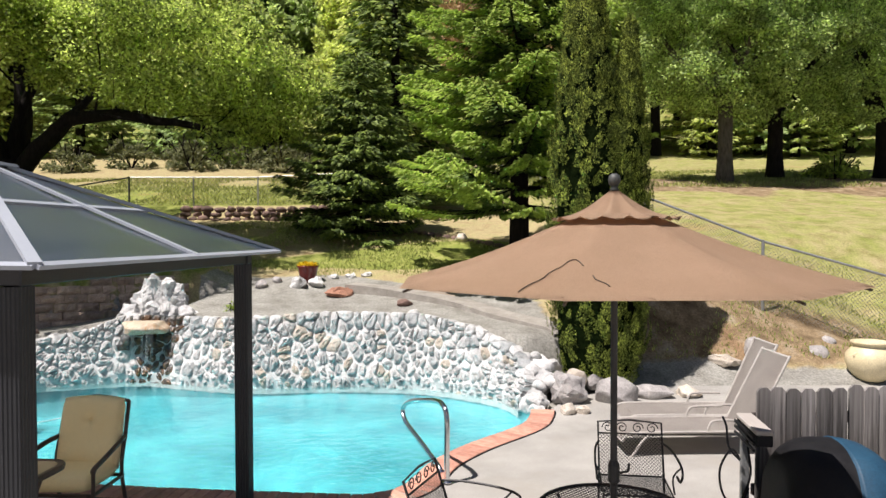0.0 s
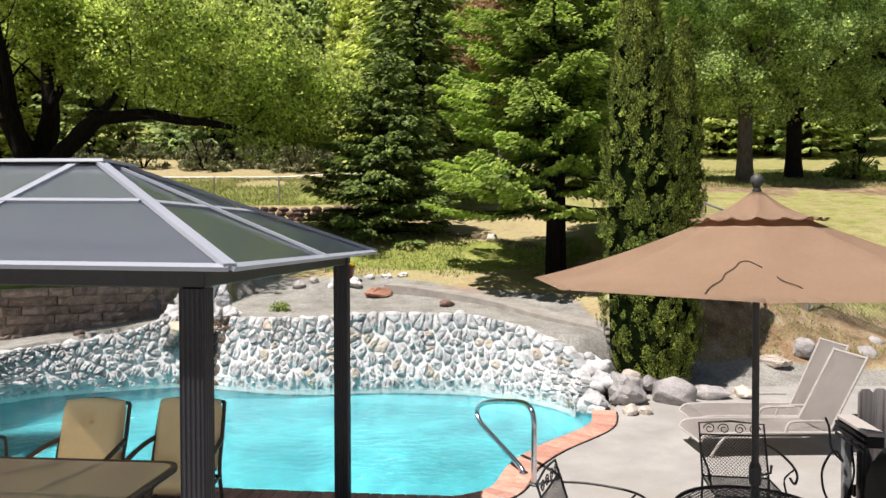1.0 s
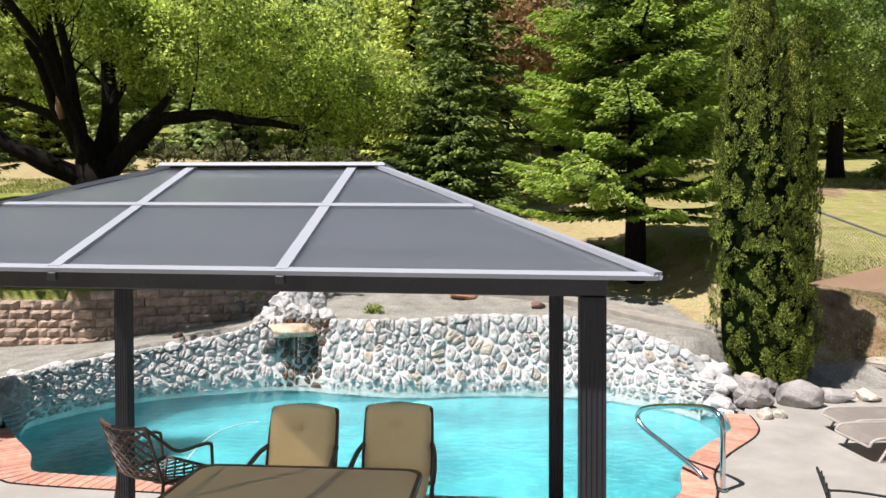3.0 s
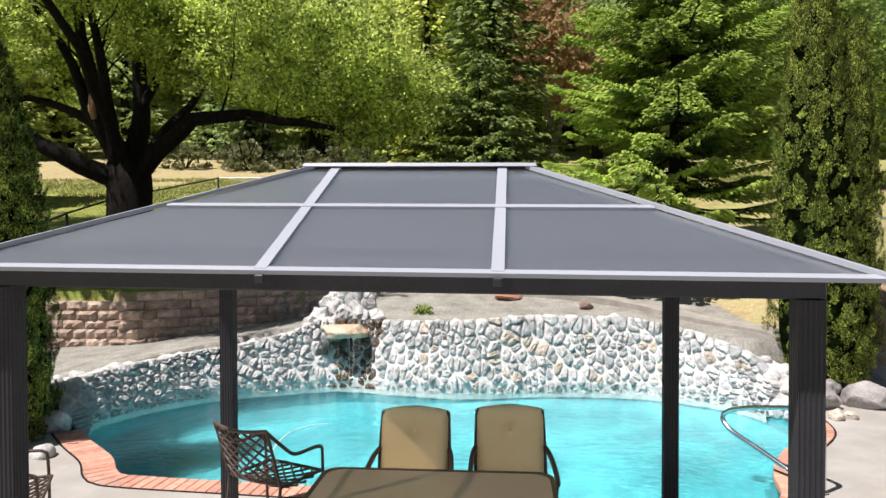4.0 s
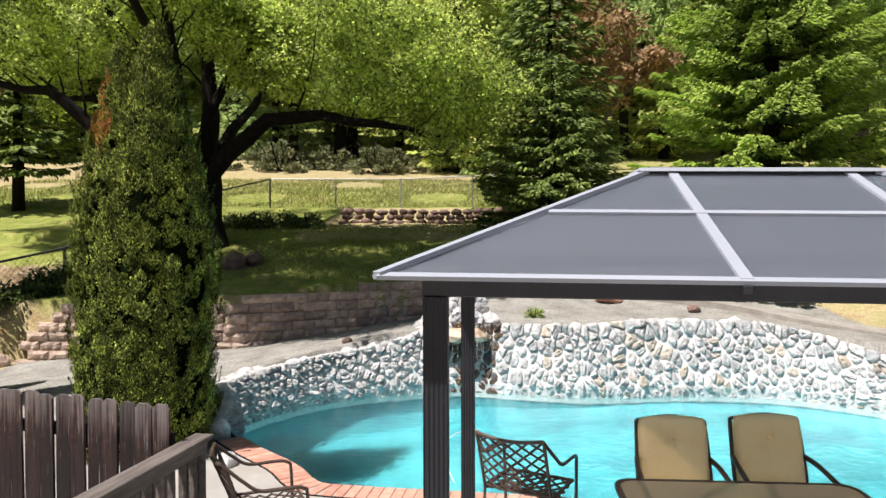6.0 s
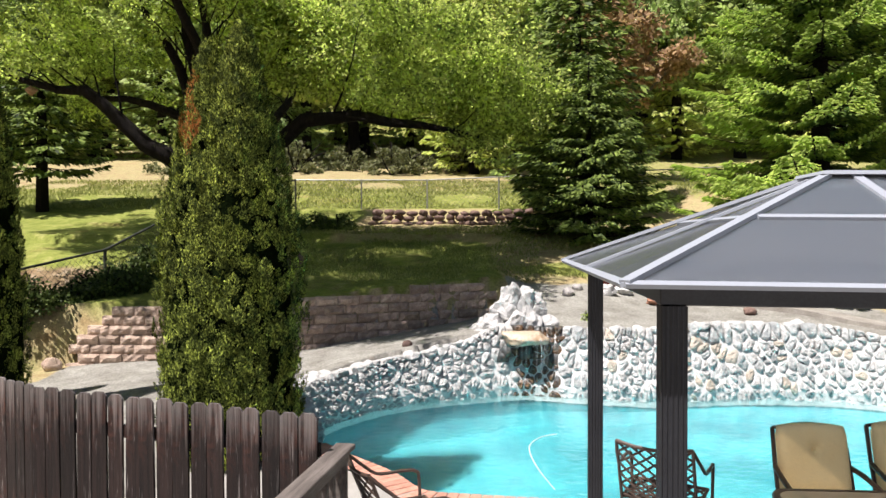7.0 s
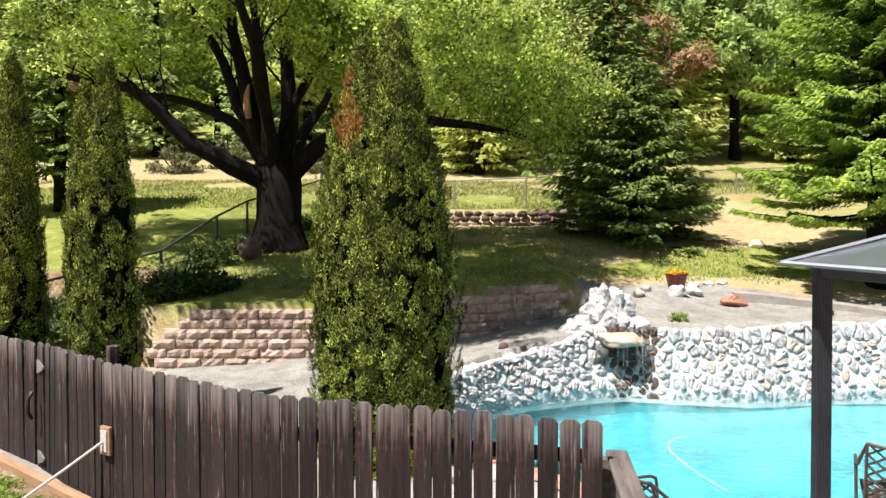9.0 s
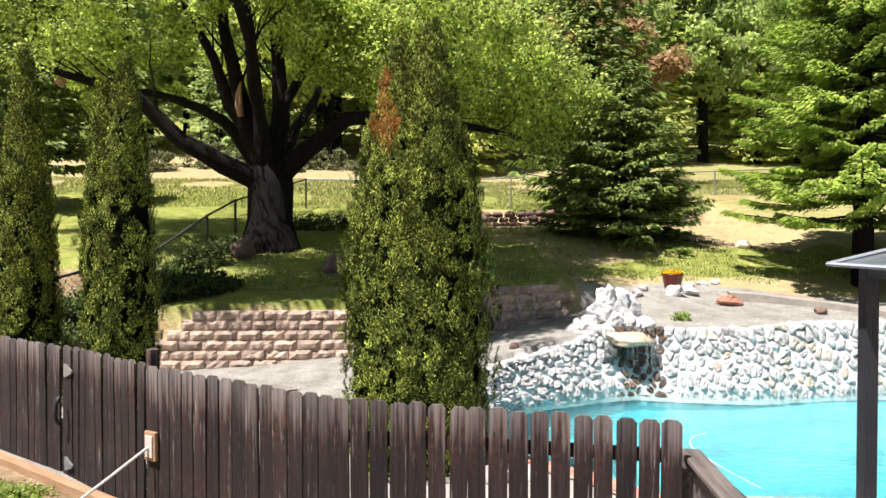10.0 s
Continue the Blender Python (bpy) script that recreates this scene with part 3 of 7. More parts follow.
build_pool()


def coping_range():
    """The stretch of the water's edge that carries the brick coping: right side, front and left corner."""
    n = len(pool_edge)
    start = min(range(n), key=lambda i: math.dist(pool_edge[i], (1.17, 9.2)))
    end = min(range(n), key=lambda i: math.dist(pool_edge[i], (-7.8, 8.75)))
    return [pool_edge[i] for i in range(start, end + 1)]


def build_deck():
    """Concrete floor round the pool: an outline with the coping's outer edge as its inner side."""
    rim = offset_edge(0.27)
    n = len(pool_edge)
    start = min(range(n), key=lambda i: math.dist(pool_edge[i], (1.17, 9.35)))
    end = min(range(n), key=lambda i: math.dist(pool_edge[i], (-7.85, 8.82)))
    inner = rim[start:end + 1]
    outer = [(-8.3, 8.9), (-9.0, 8.6), (-9.2, 7.0), (-7.8, 5.3), (-7.8, -3.0), (9.5, -3.0), (9.5, 9.0), (6.2, 10.9), (4.2, 10.9), (2.6, 10.4), (1.75, 9.9)]
    bm = bmesh.new()
    loop = inner + outer
    up = [bm.verts.new((x, y, 0.0)) for x, y in loop]
    f = bm.faces.new(up)
    r = bmesh.ops.extrude_face_region(bm, geom=[f])
    for v in r["geom"]:
        if isinstance(v, bmesh.types.BMVert):
            v.co.z = -0.35
    bmesh.ops.triangulate(bm, faces=bm.faces)
    tagged(part("pavement", bm, M["concrete"]), "pale grey concrete pool surround with faint stains", "pavement", kind="structure")


build_deck()

# ---- gazebo ----
GAZEBO = pose(-3.549, 4.603, 0, 0, 0, -6.07)
ROOF_LEAN = Matrix(((1, 0, 0, 0), (0, 1, 0, 0), (-0.011, -0.0027, 1, 0), (0, 0, 0, 1)))


def quad_panel(bm, pts, thick):
    """A flat sheet with thickness from four corners (counter-clockwise from above)."""
    pts = [Vector(p) for p in pts]
    nrm = (pts[1] - pts[0]).cross(pts[2] - pts[0]).normalized()
    a = [bm.verts.new(p) for p in pts]
    b = [bm.verts.new(p - nrm * thick) for p in pts]
    bm.faces.new(a)
    bm.faces.new(b[::-1])
    k = len(pts)
    for i in range(k):
        bm.faces.new((a[i], b[i], b[(i + 1) % k], a[(i + 1) % k]))


def bar_between(p, q, w, h, lift=0.0, up=(0, 0, 1)):
    """A flat bar along p to q, w wide, h high."""
    p, q = Vector(p), Vector(q)
    d = (q - p).normalized()
    s = d.cross(Vector(up)).normalized() * w / 2
    u = s.cross(d).normalized() * h
    bm = bmesh.new()
    lo = [bm.verts.new(e + o + u.normalized() * lift) for e in (p, q) for o in (s, -s)]
    hi = [bm.verts.new(v.co + u) for v in lo]
    for q4 in ((0, 1, 3, 2),):
        bm.faces.new([lo[i] for i in q4][::-1])
        bm.faces.new([hi[i] for i in q4])
    for i, j in ((0, 1), (1, 3), (3, 2), (2, 0)):
        bm.faces.new((lo[i], lo[j], hi[j], hi[i]))
    return bm


def build_gazebo():
    g = thing("gazebo", GAZEBO, "charcoal metal gazebo with smoked hip roof panels over the dining set", "gazebo")
    HX, HY, EZ = 2.04, 1.49, 2.19
    TX, TY, TZ = 0.66, 0.15, 2.752
    MX, MY, MZ = 1.27, 0.783, 2.490

    def edge(k, sx, sy):
        return {0: (sx * HX, sy * HY, EZ), 1: (sx * MX, sy * MY, MZ), 2: (sx * TX, sy * TY, TZ)}[k]
    BX = 0.505
    for sy in (-1, 1):
        for k in (0, 1):
            cuts = [-1, -BX, BX, 1]
            for i in range(3):
                lo = [edge(k, -1, sy)[0] if i == 0 else cuts[i], edge(k, 1, sy)[0] if i == 2 else cuts[i + 1]]
                hi = [edge(k + 1, -1, sy)[0] if i == 0 else cuts[i], edge(k + 1, 1, sy)[0] if i == 2 else cuts[i + 1]]
                y0, z0, y1, z1 = sy * (HY, MY)[k], (EZ, MZ)[k], sy * (MY, TY)[k], (MZ, TZ)[k]
                pts = [(lo[0], y0, z0), (lo[1], y0, z0), (hi[1], y1, z1), (hi[0], y1, z1)]
                bm = bmesh.new()
                quad_panel(bm, pts if sy < 0 else pts[::-1], 0.008)
                part("roof_panel", bm, M["roof"], g, "smoked polycarbonate roof panel")
    for sx in (-1, 1):
        for k in (0, 1):
            for i in (0, 1):
                a0, a1 = edge(k, sx, -1), edge(k, sx, 1)
                b0, b1 = edge(k + 1, sx, -1), edge(k + 1, sx, 1)
                y0 = (a0[1], 0)[i], (0, a1[1])[i]
                y1 = (b0[1], 0)[i], (0, b1[1])[i]
                pts = [(a0[0], y0[0], a0[2]), (a0[0], y0[1], a0[2]), (b0[0], y1[1], b0[2]), (b0[0], y1[0], b0[2])]
                bm = bmesh.new()
                quad_panel(bm, pts if sx > 0 else pts[::-1], 0.008)
                part("roof_panel", bm, M["roof"], g, "smoked polycarbonate roof panel")
    pale = M["pale_frame"]
    for sx in (-1, 1):
        for sy in (-1, 1):
            part("hip_bar", bar_between(edge(0, sx, sy), edge(2, sx, sy), 0.055, 0.022), pale, g, "pale grey hip bar")
        part("side_rafter", bar_between((sx * HX, 0, EZ), (sx * TX, 0, TZ), 0.05, 0.016), pale, g)
        part("side_purlin", bar_between(edge(1, sx, -1), edge(1, sx, 1), 0.042, 0.016, 0.0, (sx * 0.385, 0, 0.923)), pale, g)
        part("side_eave", bar_between(edge(0, sx, -1), edge(0, sx, 1), 0.04, 0.020, -0.006, (sx * 0.385, 0, 0.923)), pale, g)
    for sy in (-1, 1):
        for x in (-BX, BX):
            part("rafter", bar_between((x, sy * HY, EZ), (x, sy * TY, TZ), 0.055, 0.016), pale, g, "pale grey rafter bar")
            part("bracket", boxed(x - 0.02, x + 0.02, sy * (HY + 0.012) - 0.012, sy * (HY + 0.012) + 0.012, EZ - 0.05, EZ - 0.014, 0.004), M["grey_frame"], g)
        part("purlin", bar_between(edge(1, -1, sy), edge(1, 1, sy), 0.042, 0.016, 0.0, (0, sy * 0.385, 0.923)), pale, g)
        part("eave", bar_between(edge(0, -1, sy), edge(0, 1, sy), 0.04, 0.020, -0.006, (0, sy * 0.385, 0.923)), pale, g, "pale grey eave trim")
    # vented cap
    bm = bmesh.new()
    for z, x, y in ((TZ + 0.012, TX + 0.05, TY + 0.05), (TZ + 0.032, TX + 0.04, TY + 0.04), (TZ + 0.05, TX - 0.08, 0.03)):
        vs = [bm.verts.new((sx * x, sy * y, z)) for sx, sy in ((-1, -1), (1, -1), (1, 1), (-1, 1))]
        if z > TZ + 0.02:
            for i in range(4):
                bm.faces.new((prev[i], prev[(i + 1) % 4], vs[(i + 1) % 4], vs[i]))
        else:
            bm.faces.new(vs[::-1])
        prev = vs
    bm.faces.new(prev)
    part("roof_cap", bm, pale, g, "pale grey vented roof cap")
    part("cap_collar", boxed(-TX, TX, -TY, TY, TZ - 0.06, TZ + 0.014), M["grey_frame"], g)
    # beams and posts
    PX, PY = 1.806, 1.297
    for sy in (-1, 1):
        part("beam", boxed(-PX - 0.06, PX + 0.06, sy * PY - 0.045, sy * PY + 0.045, 2.095, 2.20, 0.006), M["grey_frame"], g)
    for sx in (-1, 1):
        part("beam", boxed(sx * PX - 0.045, sx * PX + 0.045, -PY + 0.046, PY - 0.046, 2.095, 2.20, 0.006), M["grey_frame"], g)
    for roof_part in g.children:
        roof_part.data.transform(ROOF_LEAN)
    for sx in (-1, 1):
        for sy in (-1, 1):
            # fluted square post
            bm = bmesh.new()
            w, ring = 0.055, []
            for s in range(4):
                ca, sa = math.cos(s * math.pi / 2), math.sin(s * math.pi / 2)
                for k in range(5):
                    u0 = -w + 2 * w * (k + 0.12) / 5
                    u1 = -w + 2 * w * (k + 0.88) / 5
                    for u, d in ((u0, 0.0), (u0 + 0.004, 0.005), (u1 - 0.004, 0.005), (u1, 0.0)):
                        x, y = u, -w + d
                        ring.append((x * ca - y * sa, x * sa + y * ca))
            lo = [bm.verts.new((x, y, 0.02)) for x, y in ring]
            hi = [bm.verts.new((x, y, 2.096 - 0.011 * sx * PX)) for x, y in ring]
            k = len(ring)
            for i in range(k):
                bm.faces.new((lo[i], lo[(i + 1) % k], hi[(i + 1) % k], hi[i]))
            post = part("post", bm, M["grey_frame"], g, "fluted charcoal metal post", m=pose(sx * PX, sy * PY, 0))
            part("base_plate", boxed(-0.085, 0.085, -0.085, 0.085, 0.0, 0.022, 0.006), M["grey_frame"], post)
    return g


build_gazebo()

# ---- umbrella ----
UMB = (0.98, 4.05)


def build_umbrella():
    u = thing("patio_umbrella", pose(*UMB, 0), "faded tan canvas patio umbrella, torn, open over the iron table", "umbrella")
    N, R, RZ, TZ2 = 8, 1.30, 2.03, 2.385

    def canopy(r0, z0, r1, z1, wave, sag):
        bm = bmesh.new()
        rows, seg = 10, 8
        grid = []
        for i in range(rows + 1):
            f = i / rows
            row = []
            for j in range(N * seg):
                a = 2 * math.pi * (j / (N * seg)) + radians(22.5)
                ph = (j % seg) / seg
                chord = math.cos(math.pi / N) / math.cos(math.pi * (2 * ph - 1) / N)
                r = (r0 + (r1 - r0) * f) * (1 + (chord - 1) * min(1, f * 2 + 0.2))
                z = z0 + (z1 - z0) * f - sag * math.sin(math.pi * f) * 0.5 - 0.02 * math.sin(math.pi * ph) * math.sin(math.pi * f)
                if i == rows and wave:
                    z -= wave * abs(math.sin(2 * math.pi * ph)) - wave * 0.3
                row.append(bm.verts.new((r * math.cos(a), r * math.sin(a), z)))
            grid.append(row)
        k = N * seg
        for a, b in zip(grid, grid[1:]):
            for j in range(k):
                bm.faces.new((a[j], b[j], b[(j + 1) % k], a[(j + 1) % k]))
        r = bmesh.ops.solidify(bm, geom=bm.faces[:], thickness=0.004)
        return bm
    part("canopy", canopy(0.20, TZ2 + 0.03, R, RZ, 0.0, 0.06), M["canvas"], u, "tan canvas canopy with a torn seam", smooth=True)
    part("vent_flap", canopy(0.03, 2.545, 0.37, TZ2 + 0.005, 0.022, 0.07), M["canvas"], u, "tan canvas vent flap with a wavy hem", smooth=True)
    part("pole", tubed([(0, 0, 0.1), (0, 0, 2.55)], 0.020, 12), M["iron"], u, "dark metal pole")
    part("finial", lathe([(0.012, 2.54), (0.028, 2.553), (0.018, 2.566), (0.020, 2.574), (0.031, 2.588), (0.036, 2.61), (0.031, 2.632), (0.015, 2.645)], 16), M["dark_galv"], u, "grey ball finial", smooth=True)
    for j in range(N):
        a = 2 * math.pi * j / N + radians(22.5)
        part("rib", tubed([(0.03 * math.cos(a), 0.03 * math.sin(a), TZ2 - 0.005), (R * 0.985 * math.cos(a), R * 0.985 * math.sin(a), RZ - 0.018)], 0.007, 6), M["bronze"], u)
    part("crank_box", lathe([(0.022, 0.86), (0.034, 0.88), (0.034, 0.97), (0.022, 1.0)], 12), M["iron"], u)
    part("crank_handle", tubed([(0.03, -0.02, 0.93), (0.075, -0.03, 0.945), (0.08, -0.03, 0.99)], 0.008, 6), M["iron"], u)
    # torn seam: dark ragged slits standing just off the cloth
    def on_cloth(a, r):
        f = (r - 0.20) / (R - 0.20)
        ph = ((math.degrees(a) - 22.5) % 45) / 45
        chord = math.cos(math.pi / N) / math.cos(math.pi * (2 * ph - 1) / N)
        z = TZ2 + 0.03 + (RZ - TZ2 - 0.03) * f - 0.03 * math.sin(math.pi * f) - 0.02 * math.sin(math.pi * ph) * math.sin(math.pi * f)
        rr = r * (1 + (chord - 1) * min(1, f * 2 + 0.2))
        return Vector((rr * math.cos(a), rr * math.sin(a), z + 0.006))
    for line in (((236, 1.24), (236, 1.14), (237.5, 1.04), (237.5, 0.95), (239.5, 0.87), (240.5, 0.80), (243, 0.79), (245, 0.82), (247.5, 0.88)), ((251, 0.99), (252, 1.04), (254.5, 1.09), (255.5, 1.13))):
        part("tear", tubed(spline([on_cloth(radians(a), r) for a, r in line], 4), 0.003, 5), M["soil"], u, "dark ragged tear in the cloth")
    part("base", lathe([(0.24, 0.0), (0.24, 0.03), (0.06, 0.08), (0.035, 0.22), (0.03, 0.24)], 24), M["iron"], u)


build_umbrella()


# ---- trees ----
def branch_path(start, direction, length, n, droop, wander, rng):
    pts = [Vector(start)]
    d = Vector(direction).normalized()
    for i in range(n):
        d = (d + Vector((rng.uniform(-wander, wander), rng.uniform(-wander, wander), rng.uniform(-wander, wander) + droop))).normalized()
        pts.append(pts[-1] + d * length / n)
    return pts


def np_rng(seed):
    return np.random.default_rng(seed)


def clump_leaves(centers, radii, per, size, seed, flat=0.6, droop=0.2):
    """Leaves scattered round the clump centres, thicker at their upper outside."""
    r = np_rng(seed)
    k = len(centers)
    c = np.repeat(np.asarray(centers), per, 0)
    rad = np.repeat(np.asarray(radii), per)
    d = unit(r.normal(size=(k * per, 3)))
    d[:, 2] *= flat
    q = r.uniform(0.25, 1.0, size=(k * per, 1)) ** 0.6
    pos = c + d * rad[:, None] * q
    along = unit(d + r.normal(scale=0.7, size=d.shape) + np.array((0, 0, -droop)))
    nrm = unit(r.normal(scale=0.6, size=d.shape) + 0.75 * d + np.array((-0.2, -0.3, 0.65)))
    L = size * r.uniform(0.6, 1.4, k * per)
    return leaf_quads(pos, along, nrm, L, L * r.uniform(0.45, 0.75, k * per))


def fir(name, x, y, H, R, seed, mat, label, spray=0.2, lift=0.0, whorls=26, per=46, bare=0.08, low=None, inner=None):
    rng, r = random.Random(seed), np_rng(seed)
    z0 = ground_z(x, y) if low is None else low
    t = thing(name, pose(x, y, z0), label, "tree")
    part("trunk", tubed([(0, 0, -0.2), (0.02, 0.01, H * 0.3), (0, 0.02, H * 0.7), (0, 0, H * 0.98)], [0.018 * H + 0.05, 0.014 * H + 0.03, 0.007 * H + 0.01, 0.012], 10), M["bark"], t, smooth=True)
    bm = bmesh.new()
    cs, al, nn, ln, tip = [], [], [], [], []
    for w in range(whorls):
        f = bare + (1 - bare) * (w / whorls) ** 0.95
        zz = f * H
        Lw = R * (1 - f) ** 0.75 * (1.0 if f > bare + 0.06 else 0.85) + 0.12
        nb = 9 if f < 0.7 else 6
        ph = rng.uniform(0, 6.28)
        for b in range(nb):
            a = ph + 6.283 * b / nb + rng.uniform(-0.25, 0.25)
            L = Lw * rng.uniform(0.72, 1.12)
            rise = rng.uniform(-0.22, 0.05) + 0.55 * max(0, f - 0.55) + lift
            n = 7
            pts = [Vector((0, 0, zz))]
            for i in range(1, n + 1):
                s = i / n
                pts.append(Vector((math.cos(a) * L * s, math.sin(a) * L * s, zz + L * (rise * s - 0.16 * s + 0.22 * s ** 2.2))))
            tube(bm, pts[::2] + [pts[-1]] if len(pts) % 2 == 0 else pts[::2], [0.006 + 0.008 * L * (1 - k / 4) for k in range(len(pts[::2] + [pts[-1]] if len(pts) % 2 == 0 else pts[::2]))], 4, cap=False)
            m = max(8, int(per * L / R * 1.3))
            s = r.uniform(0.12, 1.0, m) ** 0.7
            k = np.clip((s * n).astype(int), 0, n - 1)
            P = np.array([tuple(p) for p in pts])
            fr = (s * n - k)[:, None]
            base = P[k] * (1 - fr) + P[k + 1] * fr
            out = np.array((math.cos(a), math.sin(a), 0.0))
            side = np.array((-math.sin(a), math.cos(a), 0.0))
            sg = r.choice((-1.0, 1.0), m)
            spread = 0.12 + 0.62 * L * (1.02 - s) * s
            off = r.uniform(0, 1, m) * spread
            pos = base + side * (sg * off)[:, None] + np.stack([np.zeros(m), np.zeros(m), r.normal(scale=0.02, size=m) - 0.14 * off], -1)
            dirs = out * r.uniform(0.5, 1.0, m)[:, None] + side * (sg * r.uniform(0.2, 0.9, m))[:, None] + np.stack([np.zeros(m), np.zeros(m), r.uniform(-0.75, 0.0, m)], -1)
            cs.append(pos)
            al.append(dirs)
            nn.append(np.stack([r.normal(scale=0.35, size=m), r.normal(scale=0.35, size=m), 0.8 * np.ones(m)], -1) + 0.75 * out)
            ln.append(spray * r.uniform(0.6, 1.35, m))
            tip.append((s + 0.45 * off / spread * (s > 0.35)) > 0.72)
    tagged(part("branchwork", bm, M["bark"], t), kind="stuff")
    L = np.concatenate(ln)
    quads = leaf_quads(np.concatenate(cs), np.concatenate(al), np.concatenate(nn), L, L * 0.42, 0.1)
    # inner sprays darker: older needles, and the shade between branches put into colour
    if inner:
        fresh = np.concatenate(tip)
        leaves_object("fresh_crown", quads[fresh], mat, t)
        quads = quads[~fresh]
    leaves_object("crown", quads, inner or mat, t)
    return t


def arborvitae(x, y, H, R, seed, tips, label, n=26000, low=None, rusty=False):
    """A dense column of upright scale sprays; tips: (dx, height share) of its leaders."""
    r = np_rng(seed)
    z0 = ground_z(x, y) if low is None else low
    t = thing("arborvitae", pose(x, y, z0), label, "tree", "arborvitae columns")

    def radius(f, top):
        g = np.clip(f / top, 0, 1)
        return R * np.interp(g, (0, 0.1, 0.4, 0.66, 0.85, 0.94, 1.0), (0.92, 1.0, 0.90, 0.64, 0.33, 0.15, 0.02))
    bm = bmesh.new()
    tube(bm, [(0, 0, -0.1), (0, 0, 0.5)], [0.12, 0.1], 8)
    part("trunk", bm, M["bark"], t)
    # solid near-black core stands in for the shade between the plumes
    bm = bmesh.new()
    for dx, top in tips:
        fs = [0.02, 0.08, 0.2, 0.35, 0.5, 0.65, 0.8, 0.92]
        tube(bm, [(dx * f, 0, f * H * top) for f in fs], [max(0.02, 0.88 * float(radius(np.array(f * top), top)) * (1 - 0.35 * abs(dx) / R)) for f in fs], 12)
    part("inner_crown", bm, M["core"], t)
    qs = []
    per = 130
    for k, (dx, top) in enumerate(tips):
        m = n // len(tips) // per
        f = r.uniform(0.0, 1.0, m) ** 0.85 * top * 0.985
        a = r.uniform(0, 2 * np.pi, m)
        lump = 1 + 0.13 * np.sin(a * 4 + f * 17 + seed) * np.sin(f * 23 + a * 2)
        rad = radius(f, top) * (1 - 0.35 * abs(dx) / R) * lump * r.uniform(0.86, 1.08, m)
        out = np.stack([np.cos(a), np.sin(a), np.zeros(m)], -1)
        tang = np.stack([-np.sin(a), np.cos(a), np.zeros(m)], -1)
        cen = np.stack([dx * f / top + out[:, 0] * rad, out[:, 1] * rad, f * H + 0.05], -1)
        # each plume: an upright fan that leans out and stands edgewise to the trunk
        lean = unit(out * r.uniform(-0.05, 0.3, (m, 1)) + np.array((0, 0, 1.0)) + r.normal(scale=0.15, size=(m, 3)))
        size = r.uniform(0.07, 0.16, m)
        turn = r.uniform(-0.45, 0.45, (m, 1))
        face = unit(tang * np.sin(turn) + out * np.cos(turn))
        wide = np.cross(lean, face)
        C, A, S, N, B = (np.repeat(v, per, 0) for v in (cen, lean, size, face, wide))
        w = r.uniform(-0.6, 1.0, m * per)
        half = r.uniform(-1, 1, m * per) * (1.1 - np.abs(w)) * 0.62
        pos = C + A * (w * S)[:, None] + B * (half * S)[:, None] + N * (r.normal(scale=0.06, size=m * per) * S)[:, None]
        along = A + B * (half * 1.6)[:, None] + r.normal(scale=0.22, size=(m * per, 3))
        nrm = N + np.array((0, 0, 0.1)) + r.normal(scale=0.15, size=(m * per, 3))
        L = r.uniform(0.016, 0.038, m * per)
        qs.append((pos, leaf_quads(pos, along, nrm, L, L * r.uniform(0.3, 0.5, m * per), 0.1)))
    pos = np.concatenate([q[0] for q in qs])
    quads = np.concatenate([q[1] for q in qs])
    if rusty:
        dead = (np.abs(pos[:, 2] / H - 0.80 + 0.25 * (pos[:, 0] + 0.35)) < 0.10) & (np.abs(pos[:, 0] + 0.36) < 0.10 + 0.06 * np.sin(pos[:, 2] * 9)) & (pos[:, 1] < -0.05)
        dead &= r.uniform(0, 1, len(dead)) < 0.5
        leaves_object("dead_sprays", quads[dead], M["rust"], t)
        quads = quads[~dead]
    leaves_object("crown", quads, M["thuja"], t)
    return t


